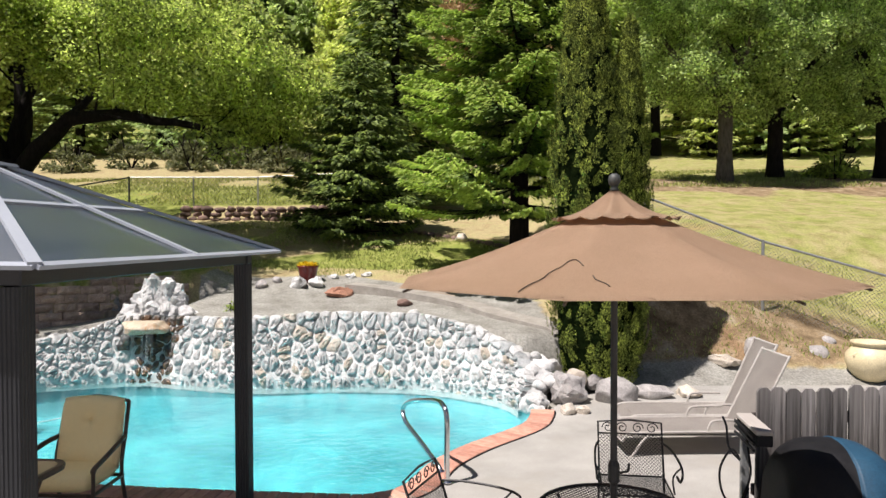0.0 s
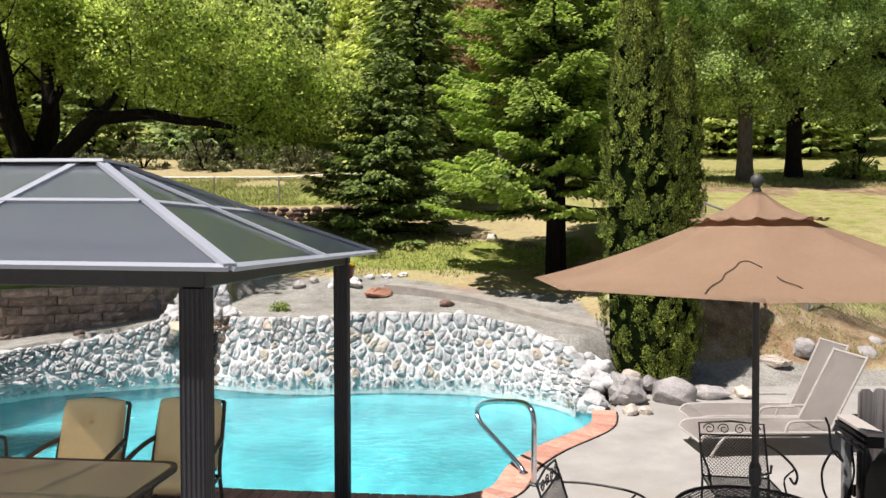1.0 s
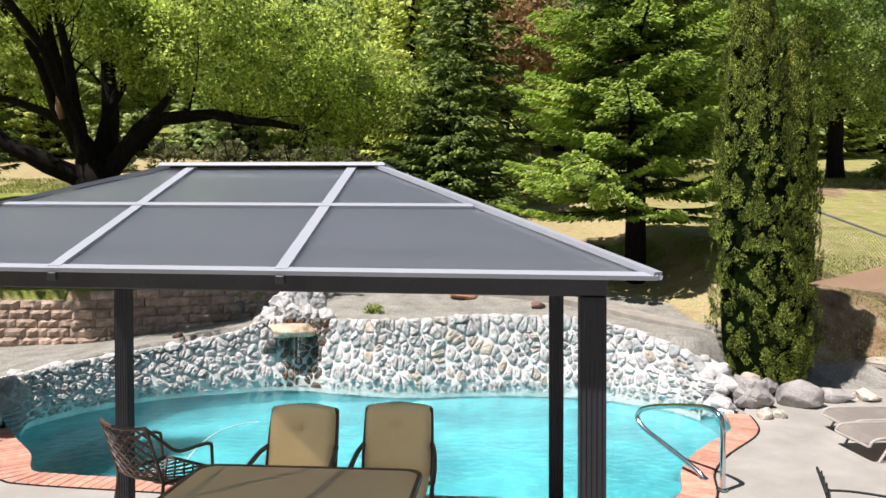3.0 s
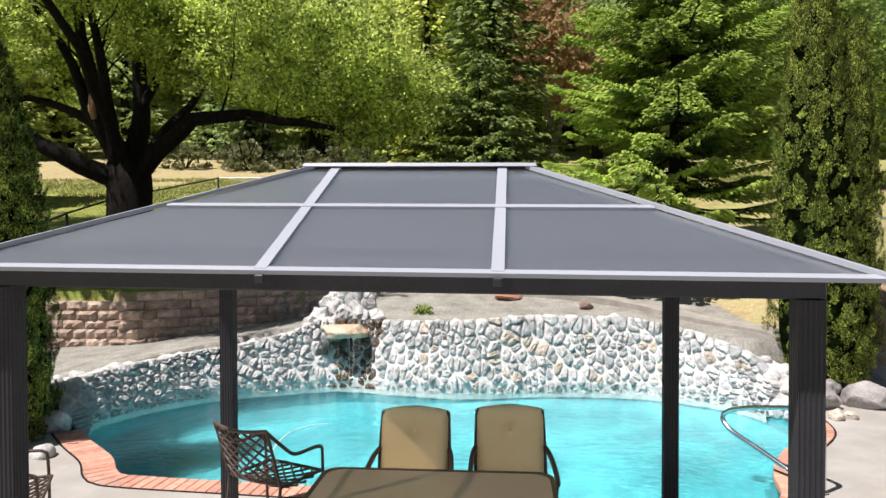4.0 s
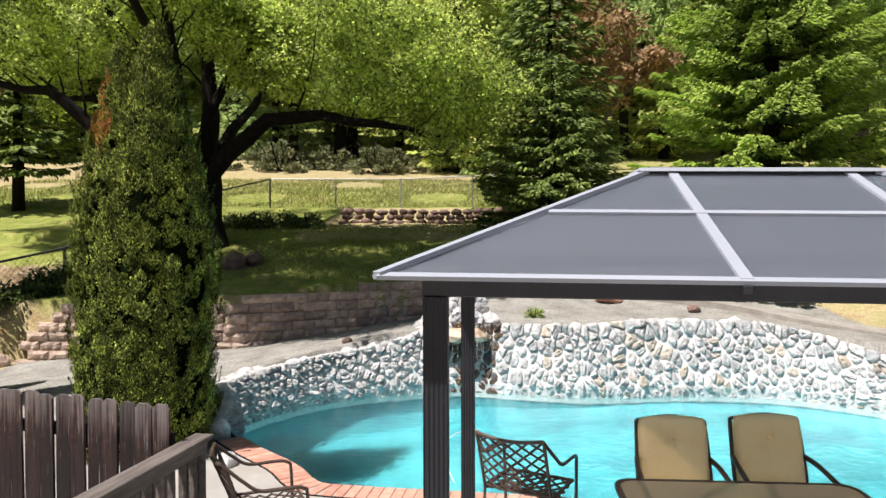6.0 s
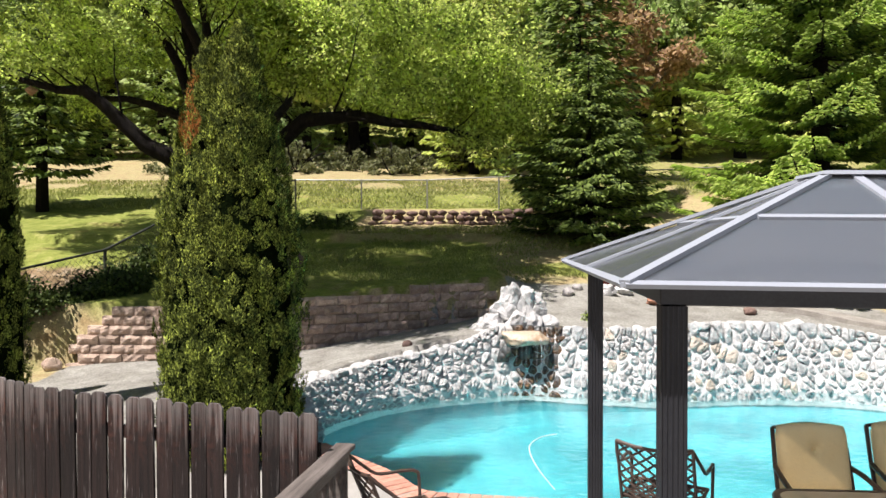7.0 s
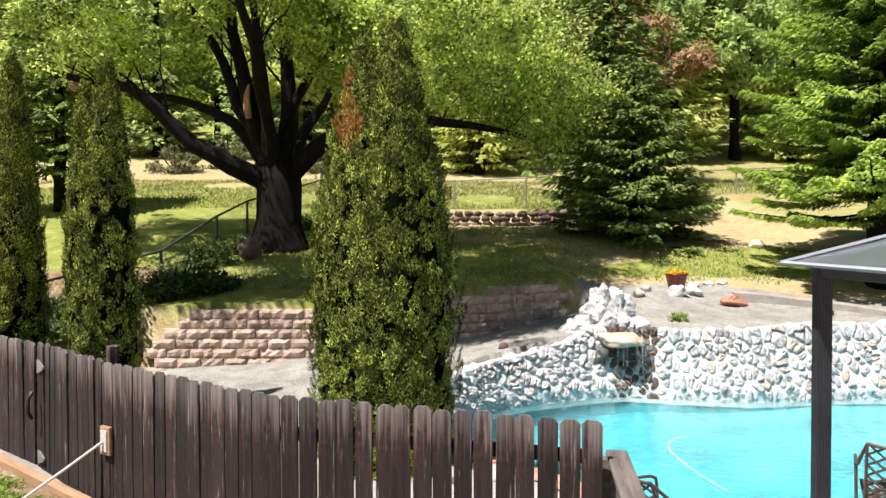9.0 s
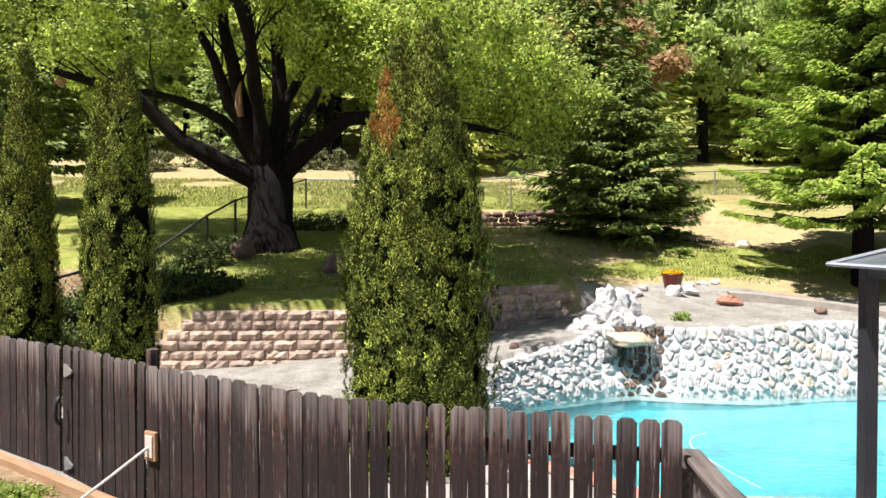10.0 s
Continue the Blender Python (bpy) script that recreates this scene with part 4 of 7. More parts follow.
def broad_tree(name, x, y, seed, trunk, limbs, clumps, per, size, mat, bark, label, low=None, courses=()):
    """trunk: (height, base radius); limbs: (azimuth, rise, length, radius) in degrees and metres; clumps: (cx, cy, cz, rx, ry, rz, count) crowns;
    courses: (radius, points) of limbs with a course of their own."""
    rng, r = random.Random(seed), np_rng(seed)
    z0 = ground_z(x, y) if low is None else low
    t = thing(name, pose(x, y, z0), label, "tree")
    h, rb = trunk
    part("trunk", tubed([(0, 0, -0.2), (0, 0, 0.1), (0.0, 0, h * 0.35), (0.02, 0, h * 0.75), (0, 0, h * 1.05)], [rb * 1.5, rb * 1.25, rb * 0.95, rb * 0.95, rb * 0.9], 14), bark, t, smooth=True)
    ends, paths = [], []
    for az, rise, L, rad, *bend in limbs:
        a, e = radians(az), radians(rise)
        d = (math.cos(a) * math.cos(e), math.sin(a) * math.cos(e), math.sin(e))
        paths.append((rad, L, branch_path((math.cos(a) * rb * 0.45, math.sin(a) * rb * 0.45, h * 0.9), d, L, 10, bend[0] if bend else 0.02, 0.16, rng)))
    for rad, points in courses:
        fine = spline([(0, 0, h * 0.7), *points], 12)
        pts = [fine[round(i * (len(fine) - 1) / 10)] + Vector((rng.uniform(-1, 1), rng.uniform(-1, 1), rng.uniform(-1, 1))) * 0.05 * (i > 1) for i in range(11)]
        paths.append((rad, sum((q - p).length for p, q in zip(pts, pts[1:])), pts))
    for rad, L, pts in paths:
        bm = bmesh.new()
        tube(bm, pts, [rad * (1 - 0.82 * i / 10) for i in range(11)], 9)
        for k in (3, 4, 5, 6, 7, 8, 9) if not courses else (5, 6, 7, 8, 9):
            for _ in range(2):
                dd = (pts[k + 1] - pts[k]).normalized() + Vector((rng.uniform(-1, 1), rng.uniform(-1, 1), rng.uniform(-0.3, 0.8)))
                sub = branch_path(pts[k], dd, L * rng.uniform(0.2, 0.42), 5, 0.0, 0.25, rng)
                tube(bm, sub, [rad * (0.2 if courses else 0.36) * (1 - k / 14) * (1 - 0.85 * i / 5) for i in range(6)], 5)
                ends += [sub[-1], sub[3]] if k > 5 else []
        ends.append(pts[-1])
        part("limb", bm, bark, t, smooth=True)
    quads = []
    for cx, cy, cz, rx, ry, rz, count, *dense in clumps:
        d = unit(r.normal(size=(count, 3)))
        q = r.uniform(0.3, 1.0, (count, 1)) ** 0.5
        quads.append(clump_leaves(d * q * np.array((rx, ry, rz)) + np.array((cx, cy, cz)), r.uniform(0.35, 0.95, count), dense[0] if dense else per, size, seed + 1 + len(quads)))
    quads.append(clump_leaves(np.array([tuple(e) for e in ends]).reshape(-1, 3), r.uniform(0.3, 0.6, len(ends)), per, size, seed + 99))
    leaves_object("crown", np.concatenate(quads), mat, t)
    return t


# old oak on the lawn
# dense clumps forward and overhead, out of view, added to shade lawn and wall
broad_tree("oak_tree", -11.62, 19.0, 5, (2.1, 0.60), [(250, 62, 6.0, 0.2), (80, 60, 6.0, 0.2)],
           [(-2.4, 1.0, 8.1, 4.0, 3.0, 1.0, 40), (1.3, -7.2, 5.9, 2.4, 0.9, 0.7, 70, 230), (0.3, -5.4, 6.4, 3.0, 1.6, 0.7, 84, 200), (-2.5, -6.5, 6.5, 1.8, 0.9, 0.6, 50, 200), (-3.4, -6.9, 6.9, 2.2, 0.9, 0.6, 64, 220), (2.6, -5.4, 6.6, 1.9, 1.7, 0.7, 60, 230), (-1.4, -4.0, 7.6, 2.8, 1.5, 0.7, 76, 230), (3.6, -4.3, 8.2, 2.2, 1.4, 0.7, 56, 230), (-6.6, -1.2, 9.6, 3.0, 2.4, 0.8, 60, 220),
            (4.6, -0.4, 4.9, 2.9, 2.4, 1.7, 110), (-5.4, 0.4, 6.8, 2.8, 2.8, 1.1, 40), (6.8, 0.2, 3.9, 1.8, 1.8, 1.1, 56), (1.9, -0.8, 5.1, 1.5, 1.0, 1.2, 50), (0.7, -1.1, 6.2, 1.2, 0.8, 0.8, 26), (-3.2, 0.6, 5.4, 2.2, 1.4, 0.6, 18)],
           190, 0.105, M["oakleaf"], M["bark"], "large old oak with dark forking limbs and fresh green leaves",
           courses=((0.30, ((-0.7, -0.3, 2.0), (-1.46, -0.6, 2.3), (-2.1, -0.8, 2.7), (-2.8, -1.0, 3.5), (-3.4, -1.1, 3.85), (-4.2, -1.2, 3.9), (-5.4, -1.3, 4.3))),
                    (0.22, ((-0.55, 0.3, 2.5), (-1.04, 0.6, 3.1), (-1.87, 0.9, 3.74), (-3.1, 1.2, 4.1), (-4.3, 1.4, 4.2), (-5.8, 1.6, 4.8))),
                    (0.24, ((-0.45, -0.1, 2.7), (-0.95, -0.2, 3.6), (-1.3, -0.3, 4.7), (-2.2, -0.4, 6.2), (-2.8, -0.5, 7.4))),
                    (0.33, ((-0.3, -0.2, 2.6), (-0.62, -0.3, 3.4), (-0.9, -0.3, 4.6), (-1.1, -0.4, 6.2), (-1.0, -0.4, 7.8))),
                    (0.34, ((0.12, 0.2, 2.7), (0.25, 0.3, 3.6), (0.22, 0.3, 4.8), (0.05, 0.4, 6.4), (0.3, 0.5, 7.8))),
                    (0.20, ((-0.1, -0.7, 2.8), (-0.2, -2.2, 4.6), (-0.2, -4.4, 5.8), (0.4, -7.0, 6.0))),
                    (0.20, ((0.2, 0.1, 3.2), (0.7, 0.0, 4.2), (1.5, -0.1, 5.4), (2.6, -0.2, 6.6))),
                    (0.28, ((0.6, -0.2, 2.2), (1.35, -0.4, 2.85), (2.1, -0.6, 3.25), (3.1, -0.7, 3.35), (4.2, -0.8, 3.15), (5.2, -0.9, 3.05), (6.3, -0.9, 2.75)))))
oak = bpy.data.objects["oak_tree"]
part("torn_end", tubed([(-4.35, -1.22, 3.86), (-4.5, -1.25, 3.84), (-4.62, -1.27, 3.86)], [0.02, 0.13, 0.03], 7), M["rawwood"], oak, "pale torn wood where a branch broke off", smooth=True)
part("broken_limb", tubed([(-0.62, -0.55, 3.25), (-0.66, -0.6, 3.5), (-0.66, -0.6, 3.8), (-0.62, -0.56, 4.1)], [0.08, 0.10, 0.08, 0.02], 8), M["rawwood"], oak, "split stub of raw orange wood", smooth=True)
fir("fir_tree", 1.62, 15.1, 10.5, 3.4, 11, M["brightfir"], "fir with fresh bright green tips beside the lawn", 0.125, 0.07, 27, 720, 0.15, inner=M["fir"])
fir("fir_tree", -2.3, 19.2, 5.0, 2.5, 12, M["darkfir"], "small dark green fir on the upper lawn", 0.16, 0.0, 20, 220, 0.02)
fir("fir_tree", -19.8, 25.0, 9.5, 2.7, 14, M["darkfir"], "dark spreading fir at the far end of the meadow", 0.26, 0.0, 22, 90, 0.16)
fir("fir_tree", -1.6, 24.0, 11.0, 3.0, 13, M["darkfir"], "tall dark fir behind the lawn", 0.3, 0.0, 28, 60, 0.05)
arborvitae(2.36, 10.75, 6.9, 0.76, 21, ((-0.24, 1.0), (0.50, 0.78)), "tall green arborvitae column with two leaders by the boulders", 460000, 0.12)
arborvitae(-8.75, 8.35, 4.76, 0.82, 22, ((-0.20, 0.96), (0.15, 1.0)), "broad arborvitae column with a rusty dead patch", 440000, -0.05, True)
arborvitae(-12.25, 9.7, 4.5, 0.47, 23, ((-0.20, 0.94), (0.08, 1.0)), "slim arborvitae column behind the board fence", 190000, 0.05)
arborvitae(-13.42, 9.9, 4.6, 0.40, 24, ((0.0, 1.0),), "slim arborvitae column behind the board fence", 140000, 0.05)
broad_tree("tree", 10.7, 26.9, 31, (3.2, 0.28), [(150, 60, 5, 0.16), (30, 60, 5, 0.16), (90, 75, 6, 0.2), (270, 50, 4, 0.14)],
           [(0, 0, 4.9, 3.4, 3.0, 2.5, 140), (-1.5, -0.5, 8.2, 3.6, 3.2, 2.4, 130)], 300, 0.105, M["meadowleaf"], M["bark_grey"], "leafy tree with a pale grey trunk in the meadow")
broad_tree("tree", 13.2, 28.2, 32, (2.8, 0.3), [(160, 60, 5, 0.16), (20, 60, 5, 0.16), (80, 75, 6, 0.2), (250, 50, 4, 0.14)],
           [(0, 0, 4.9, 3.6, 3.0, 2.7, 140), (1.5, -0.5, 8.4, 3.8, 3.2, 2.4, 130)], 300, 0.105, M["meadowleaf"], M["bark"], "leafy dark-trunked tree in the meadow")
broad_tree("tree", 18.0, 29.0, 33, (2.6, 0.3), [(160, 60, 5, 0.16), (20, 60, 5, 0.16), (80, 75, 6, 0.2)],
           [(0, 0, 4.6, 3.6, 3.0, 2.8, 130)], 300, 0.105, M["meadowleaf"], M["bark"], "leafy dark-trunked tree in the meadow")


def far_woods():
    """Woods up the hillside: a few tree meshes, many standing trees."""
    kinds = []
    a = broad_tree("wood_tree", -14, 44, 41, (4, 0.3), [(90, 75, 6, 0.2), (200, 55, 5, 0.18), (330, 55, 5, 0.18)],
                   [(0, 0, 6.5, 3.8, 3.8, 3.2, 120), (0.5, 0, 10.5, 2.8, 2.8, 2.2, 60)], 80, 0.34, M["farleaf"], M["bark"], "broad green tree in the wood up the hill")
    b = fir("wood_fir", -4, 40, 15, 3.4, 42, M["farleaf"], "tall fir in the wood up the hill", 0.42, 0.0, 26, 40, 0.05)
    c = broad_tree("wood_tree", 2.0, 33.0, 43, (2.5, 0.2), [(90, 75, 6, 0.14), (200, 60, 4, 0.12), (330, 60, 4, 0.12)],
                   [(0, 0, 6.5, 2.0, 2.0, 3.6, 70)], 70, 0.26, M["brownleaf"], M["bark_grey"], "brown-leaved tree at the wood's edge")
    rng = random.Random(77)
    spots = []
    for row, (yy, step, jitter) in enumerate(((45, 4.2, 2.0), (49, 4.6, 2.0), (56, 5.0, 2.5), (66, 6.0, 3.0), (80, 7.0, 3.5), (98, 8.5, 4))):
        half = yy * 0.86 + 8
        x = -half - 5
        while x < half:
            spots.append((x + rng.uniform(-jitter, jitter), yy + rng.uniform(-jitter, jitter)))
            x += step
    for x, y in spots:
        src = a if rng.random() < 0.6 else b
        s = rng.uniform(0.75, 1.25)
        o = copy_thing(src, pose(x, y, ground_z(x, y), 0, 0, rng.uniform(0, 360)))
        o.scale = (s, s, s * rng.uniform(0.9, 1.15))


far_woods()


# ---- rock wall and waterfall ----
def back_edge():
    n = len(pool_edge)
    a = min(range(n), key=lambda i: math.dist(pool_edge[i], (-7.95, 8.95)))
    b = min(range(n), key=lambda i: math.dist(pool_edge[i], (1.14, 9.75)))
    idx = list(range(a, n)) + list(range(0, b + 1))
    return [Vector((*pool_edge[i], 0)) for i in idx]


def cell_polygon(p, others, bounds):
    """The part of the plane nearer to p than to the others, inside the bounds."""
    x0, x1, y0, y1 = bounds
    poly = [(x0, y0), (x1, y0), (x1, y1), (x0, y1)]
    for q in others:
        mx, my, dx, dy = (p[0] + q[0]) / 2, (p[1] + q[1]) / 2, q[0] - p[0], q[1] - p[1]
        out = []
        for i in range(len(poly)):
            a, b = poly[i], poly[(i + 1) % len(poly)]
            fa = (a[0] - mx) * dx + (a[1] - my) * dy
            fb = (b[0] - mx) * dx + (b[1] - my) * dy
            if fa <= 0:
                out.append(a)
            if fa * fb < 0:
                t = fa / (fa - fb)
                out.append((a[0] + (b[0] - a[0]) * t, a[1] + (b[1] - a[1]) * t))
        poly = out
        if len(poly) < 3:
            return []
    return poly


def relaxed_sites(S, Hh, count, seed, big=0.3):
    rng = random.Random(seed)
    pts = []
    tries = 0
    dmin = math.sqrt(S * Hh / count) * 0.98
    while len(pts) < count and tries < 60000:
        tries += 1
        p = (rng.uniform(0, S), rng.uniform(0, Hh))
        k = 0.40 + 1.5 * abs(noise.noise(Vector((p[0] * 2.6, p[1] * 3.4, seed)))) * 2
        if tries > 20000:
            k *= 0.75
        if all(math.hypot((p[0] - q[0]) * 0.86, p[1] - q[1]) > dmin * k for q in pts):
            pts.append(p)
    return pts


def stone_from_cell(poly, thick, seed, gap=0.002):
    """A rounded stone that fills a cell: rings from the outline up to a domed, uneven face. Returns verts in (s, h, out)."""
    cx = sum(p[0] for p in poly) / len(poly)
    cy = sum(p[1] for p in poly) / len(poly)
    m = 18
    ring = []
    for k in range(m):
        a = 2 * math.pi * k / m
        dx, dy = math.cos(a), math.sin(a)
        best = 9.0
        for i in range(len(poly)):
            (ax, ay), (bx, by) = poly[i], poly[(i + 1) % len(poly)]
            ex, ey = bx - ax, by - ay
            den = dx * ey - dy * ex
            if abs(den) > 1e-9:
                t = ((ax - cx) * ey - (ay - cy) * ex) / den
                u = ((ax - cx) * dy - (ay - cy) * dx) / den
                if t > 0 and -0.001 <= u <= 1.001:
                    best = min(best, t)
        ring.append(max(0.02, best - gap))
    soft = [(ring[k - 1] + 4.0 * ring[k] + ring[(k + 1) % m]) / 6.0 for k in range(m)]
    rng = random.Random(seed + 900)
    ta, tb = rng.uniform(-0.5, 0.5), rng.uniform(-0.6, 0.3)
    rows = []
    for f, d in ((1.0, -0.03), (1.0, 0.58 * thick), (0.92, 0.86 * thick), (0.72, 1.02 * thick), (0.38, 1.10 * thick)):
        row = []
        for k in range(m):
            a = 2 * math.pi * k / m
            r = soft[k] * f
            wob = 0.55 * noise.noise(Vector((math.cos(a) * 1.1 * f + seed * 1.7, math.sin(a) * 1.1 * f, seed * 0.9))) + 0.12 * noise.noise(Vector((math.cos(a) * 3.7 * f, math.sin(a) * 3.7 * f + seed * 2.3, seed)))
            wob += rng.uniform(-0.2, 0.2) if f < 1 else rng.uniform(-0.08, 0.08)
            wob += (ta * math.cos(a) + tb * math.sin(a)) * f * 1.1
            row.append((cx + math.cos(a) * r, cy + math.sin(a) * r, d * (1 + 0.30 * wob) if d > 0 else d))
        rows.append(row)
    return rows, (cx, cy, thick * 1.0)


def build_rock_wall():
    path = back_edge()
    seg = [0.0]
    for a, b in zip(path, path[1:]):
        seg.append(seg[-1] + (b - a).length)
    S = seg[-1]
    xs, ys = [p.x for p in path], [p.y for p in path]
    sx = np.array(seg)

    def at(s):
        s = min(max(s, 0.0), S)
        x, y = float(np.interp(s, sx, xs)), float(np.interp(s, sx, ys))
        e = 0.22
        tx = float(np.interp(min(s + e, S), sx, xs) - np.interp(max(s - e, 0), sx, xs))
        ty = float(np.interp(min(s + e, S), sx, ys) - np.interp(max(s - e, 0), sx, ys))
        l = math.hypot(tx, ty) or 1
        return x, y, ty / l, -tx / l      # place, normal towards the water

    def top(s):
        x = at(s)[0]
        y = at(s)[1]
        base = np.interp(x, (-8.2, -7.4, -6.6, -5.9, -5.4, -4.4, -3.2, -1.8, -0.4, 0.4, 0.9, 1.06, 1.2), (0.42, 0.48, 0.55, 0.66, 0.86, 0.86, 0.88, 0.96, 0.93, 0.78, 0.60, 0.46, 0.14))
        return float(base) if y > 9.5 else float(base) * max(0.35, (y - 8.6) / 0.9)
    LEAN, DEPTH = 0.36, 0.42
    # stones stand 1 to 4 cm out of the mortar
    wall = new("rock_wall")
    tagged(wall, "curved retaining wall of pale rounded fieldstones behind the pool", "wall", kind="structure")
    # mortar backing
    bm = bmesh.new()
    prev = None
    for k in range(91):
        s = S * k / 90
        x, y, nx, ny = at(s)
        t = top(s)
        cols = [(0.130, -0.5), (0.130, 0.0), (0.124 - LEAN * t, t - 0.05), (-LEAN * t - DEPTH, t - 0.05), (-LEAN * t - DEPTH, -0.5)]
        row = [bm.verts.new((x + nx * o, y + ny * o, z)) for o, z in cols]
        if prev:
            for i in range(4):
                bm.faces.new((prev[i], prev[i + 1], row[i + 1], row[i]))
        prev = row
    part("mortar", bm, M["mortar"], wall, "grey mortar between the stones")
    Hn = 1.0
    sites = relaxed_sites(S, Hn, 640, 9)
    rest = bmesh.new()
    for i, p in enumerate(sites):
        near = sorted((q for j, q in enumerate(sites) if j != i), key=lambda q: (q[0] - p[0]) ** 2 + (q[1] - p[1]) ** 2)[:16]
        poly = cell_polygon(p, near, (0, S, -0.04, Hn + 0.06))
        if not poly:
            continue
        rng = random.Random(i)
        rows, tip = stone_from_cell(poly, rng.uniform(0.124, 0.152), i, 0.004)

        def place(v):
            s, h, o = v
            t = top(s)
            z = -0.22 + h * (t + 0.22)
            x, y, nx, ny = at(s)
            off = -LEAN * max(z, 0) + o
            return Vector((x + nx * off, y + ny * off, z + 0.25 * max(o, 0)))
        c = place((tip[0], tip[1], 0))
        area = 0.5 * abs(sum(a[0] * b[1] - b[0] * a[1] for a, b in zip(poly, poly[1:] + poly[:1])))
        joined = c.x < -5.2 or area < 0.012
        if joined:
            c = Vector((0, 0, 0))
        bm = rest if joined else bmesh.new()
        vr = [[bm.verts.new(place(v) - c) for v in row] for row in rows]
        m = len(vr[0])
        for a, b in zip(vr, vr[1:]):
            for k in range(m):
                bm.faces.new((a[k], a[(k + 1) % m], b[(k + 1) % m], b[k]))
        cap = bm.verts.new(place(tip) - c)
        for k in range(m):
            bm.faces.new((vr[-1][k], vr[-1][(k + 1) % m], cap))
        if joined:
            continue
        wet = abs(c.x + 5.0) < 0.62 and c.y > 11.3
        mat = M["stone_wet"] if wet else rng.choices((M["stone"], M["stone_tan"], M["stone_grey"]), (0.62, 0.08, 0.30))[0]
        st = part("stone", bm, mat, wall, m=Matrix.Translation(c), smooth=True)
        st.data.set_sharp_from_angle(angle=radians(16))
    far = part("small_stones", rest, M["stone"], wall, "pale rounded fieldstones", smooth=True)
    far.data.set_sharp_from_angle(angle=radians(16))
    tagged(far, kind="stuff")
    # loose cap stones along the top
    caps = [mesh_of(rock(50 + k, 0.14, 0.11, 0.085, 2), "cap_stone", M["stone"], True) for k in range(6)]
    rng = random.Random(3)
    s = 0.1
    while s < S:
        x, y, nx, ny = at(s)
        t = top(s)
        if not (-5.45 < x < -4.5 and y > 11):
            for row in (0, 1):
                o = new("cap_stone", caps[rng.randrange(6)])
                o.parent = wall
                off = -LEAN * t - 0.05 - 0.2 * row + rng.uniform(-0.05, 0.05)
                k = rng.uniform(0.75, 1.35)
                o.matrix_basis = pose(x + nx * off, y + ny * off, t - 0.12 + 0.02 * row, 0, 0, rng.uniform(0, 360)) @ Matrix.Diagonal((k, k, k * rng.uniform(0.7, 1.2), 1))
        s += rng.uniform(0.17, 0.27)
    return at, top


WALL_AT, WALL_TOP = build_rock_wall()


def crag(seed, w, d, h):
    """An angular broken stone, base at z = 0: the hull of a few points, its faces roughened."""
    rng = random.Random(seed)
    bm = bmesh.new()
    for _ in range(22):
        p = Vector((rng.gauss(0, 1), rng.gauss(0, 1), rng.gauss(0, 1))).normalized() * rng.uniform(0.85, 1.1)
        bm.verts.new((p.x * w * 0.55, p.y * d * 0.55, max(0.0, (p.z * 0.62 + 0.5) * h)))
    r = bmesh.ops.convex_hull(bm, input=bm.verts)
    bmesh.ops.delete(bm, geom=[v for v in r["geom_interior"] if isinstance(v, bmesh.types.BMVert)], context="VERTS")
    for _ in range(2):
        bmesh.ops.subdivide_edges(bm, edges=bm.edges[:], cuts=1, use_grid_fill=True)
    bm.normal_update()
    off = Vector((seed * 1.7, seed * 0.9, 0))
    for v in bm.verts:
        v.co += v.normal * 0.035 * (noise.noise(v.co * 9 + off) + 0.6 * noise.noise(v.co * 22 + off))
    return bm


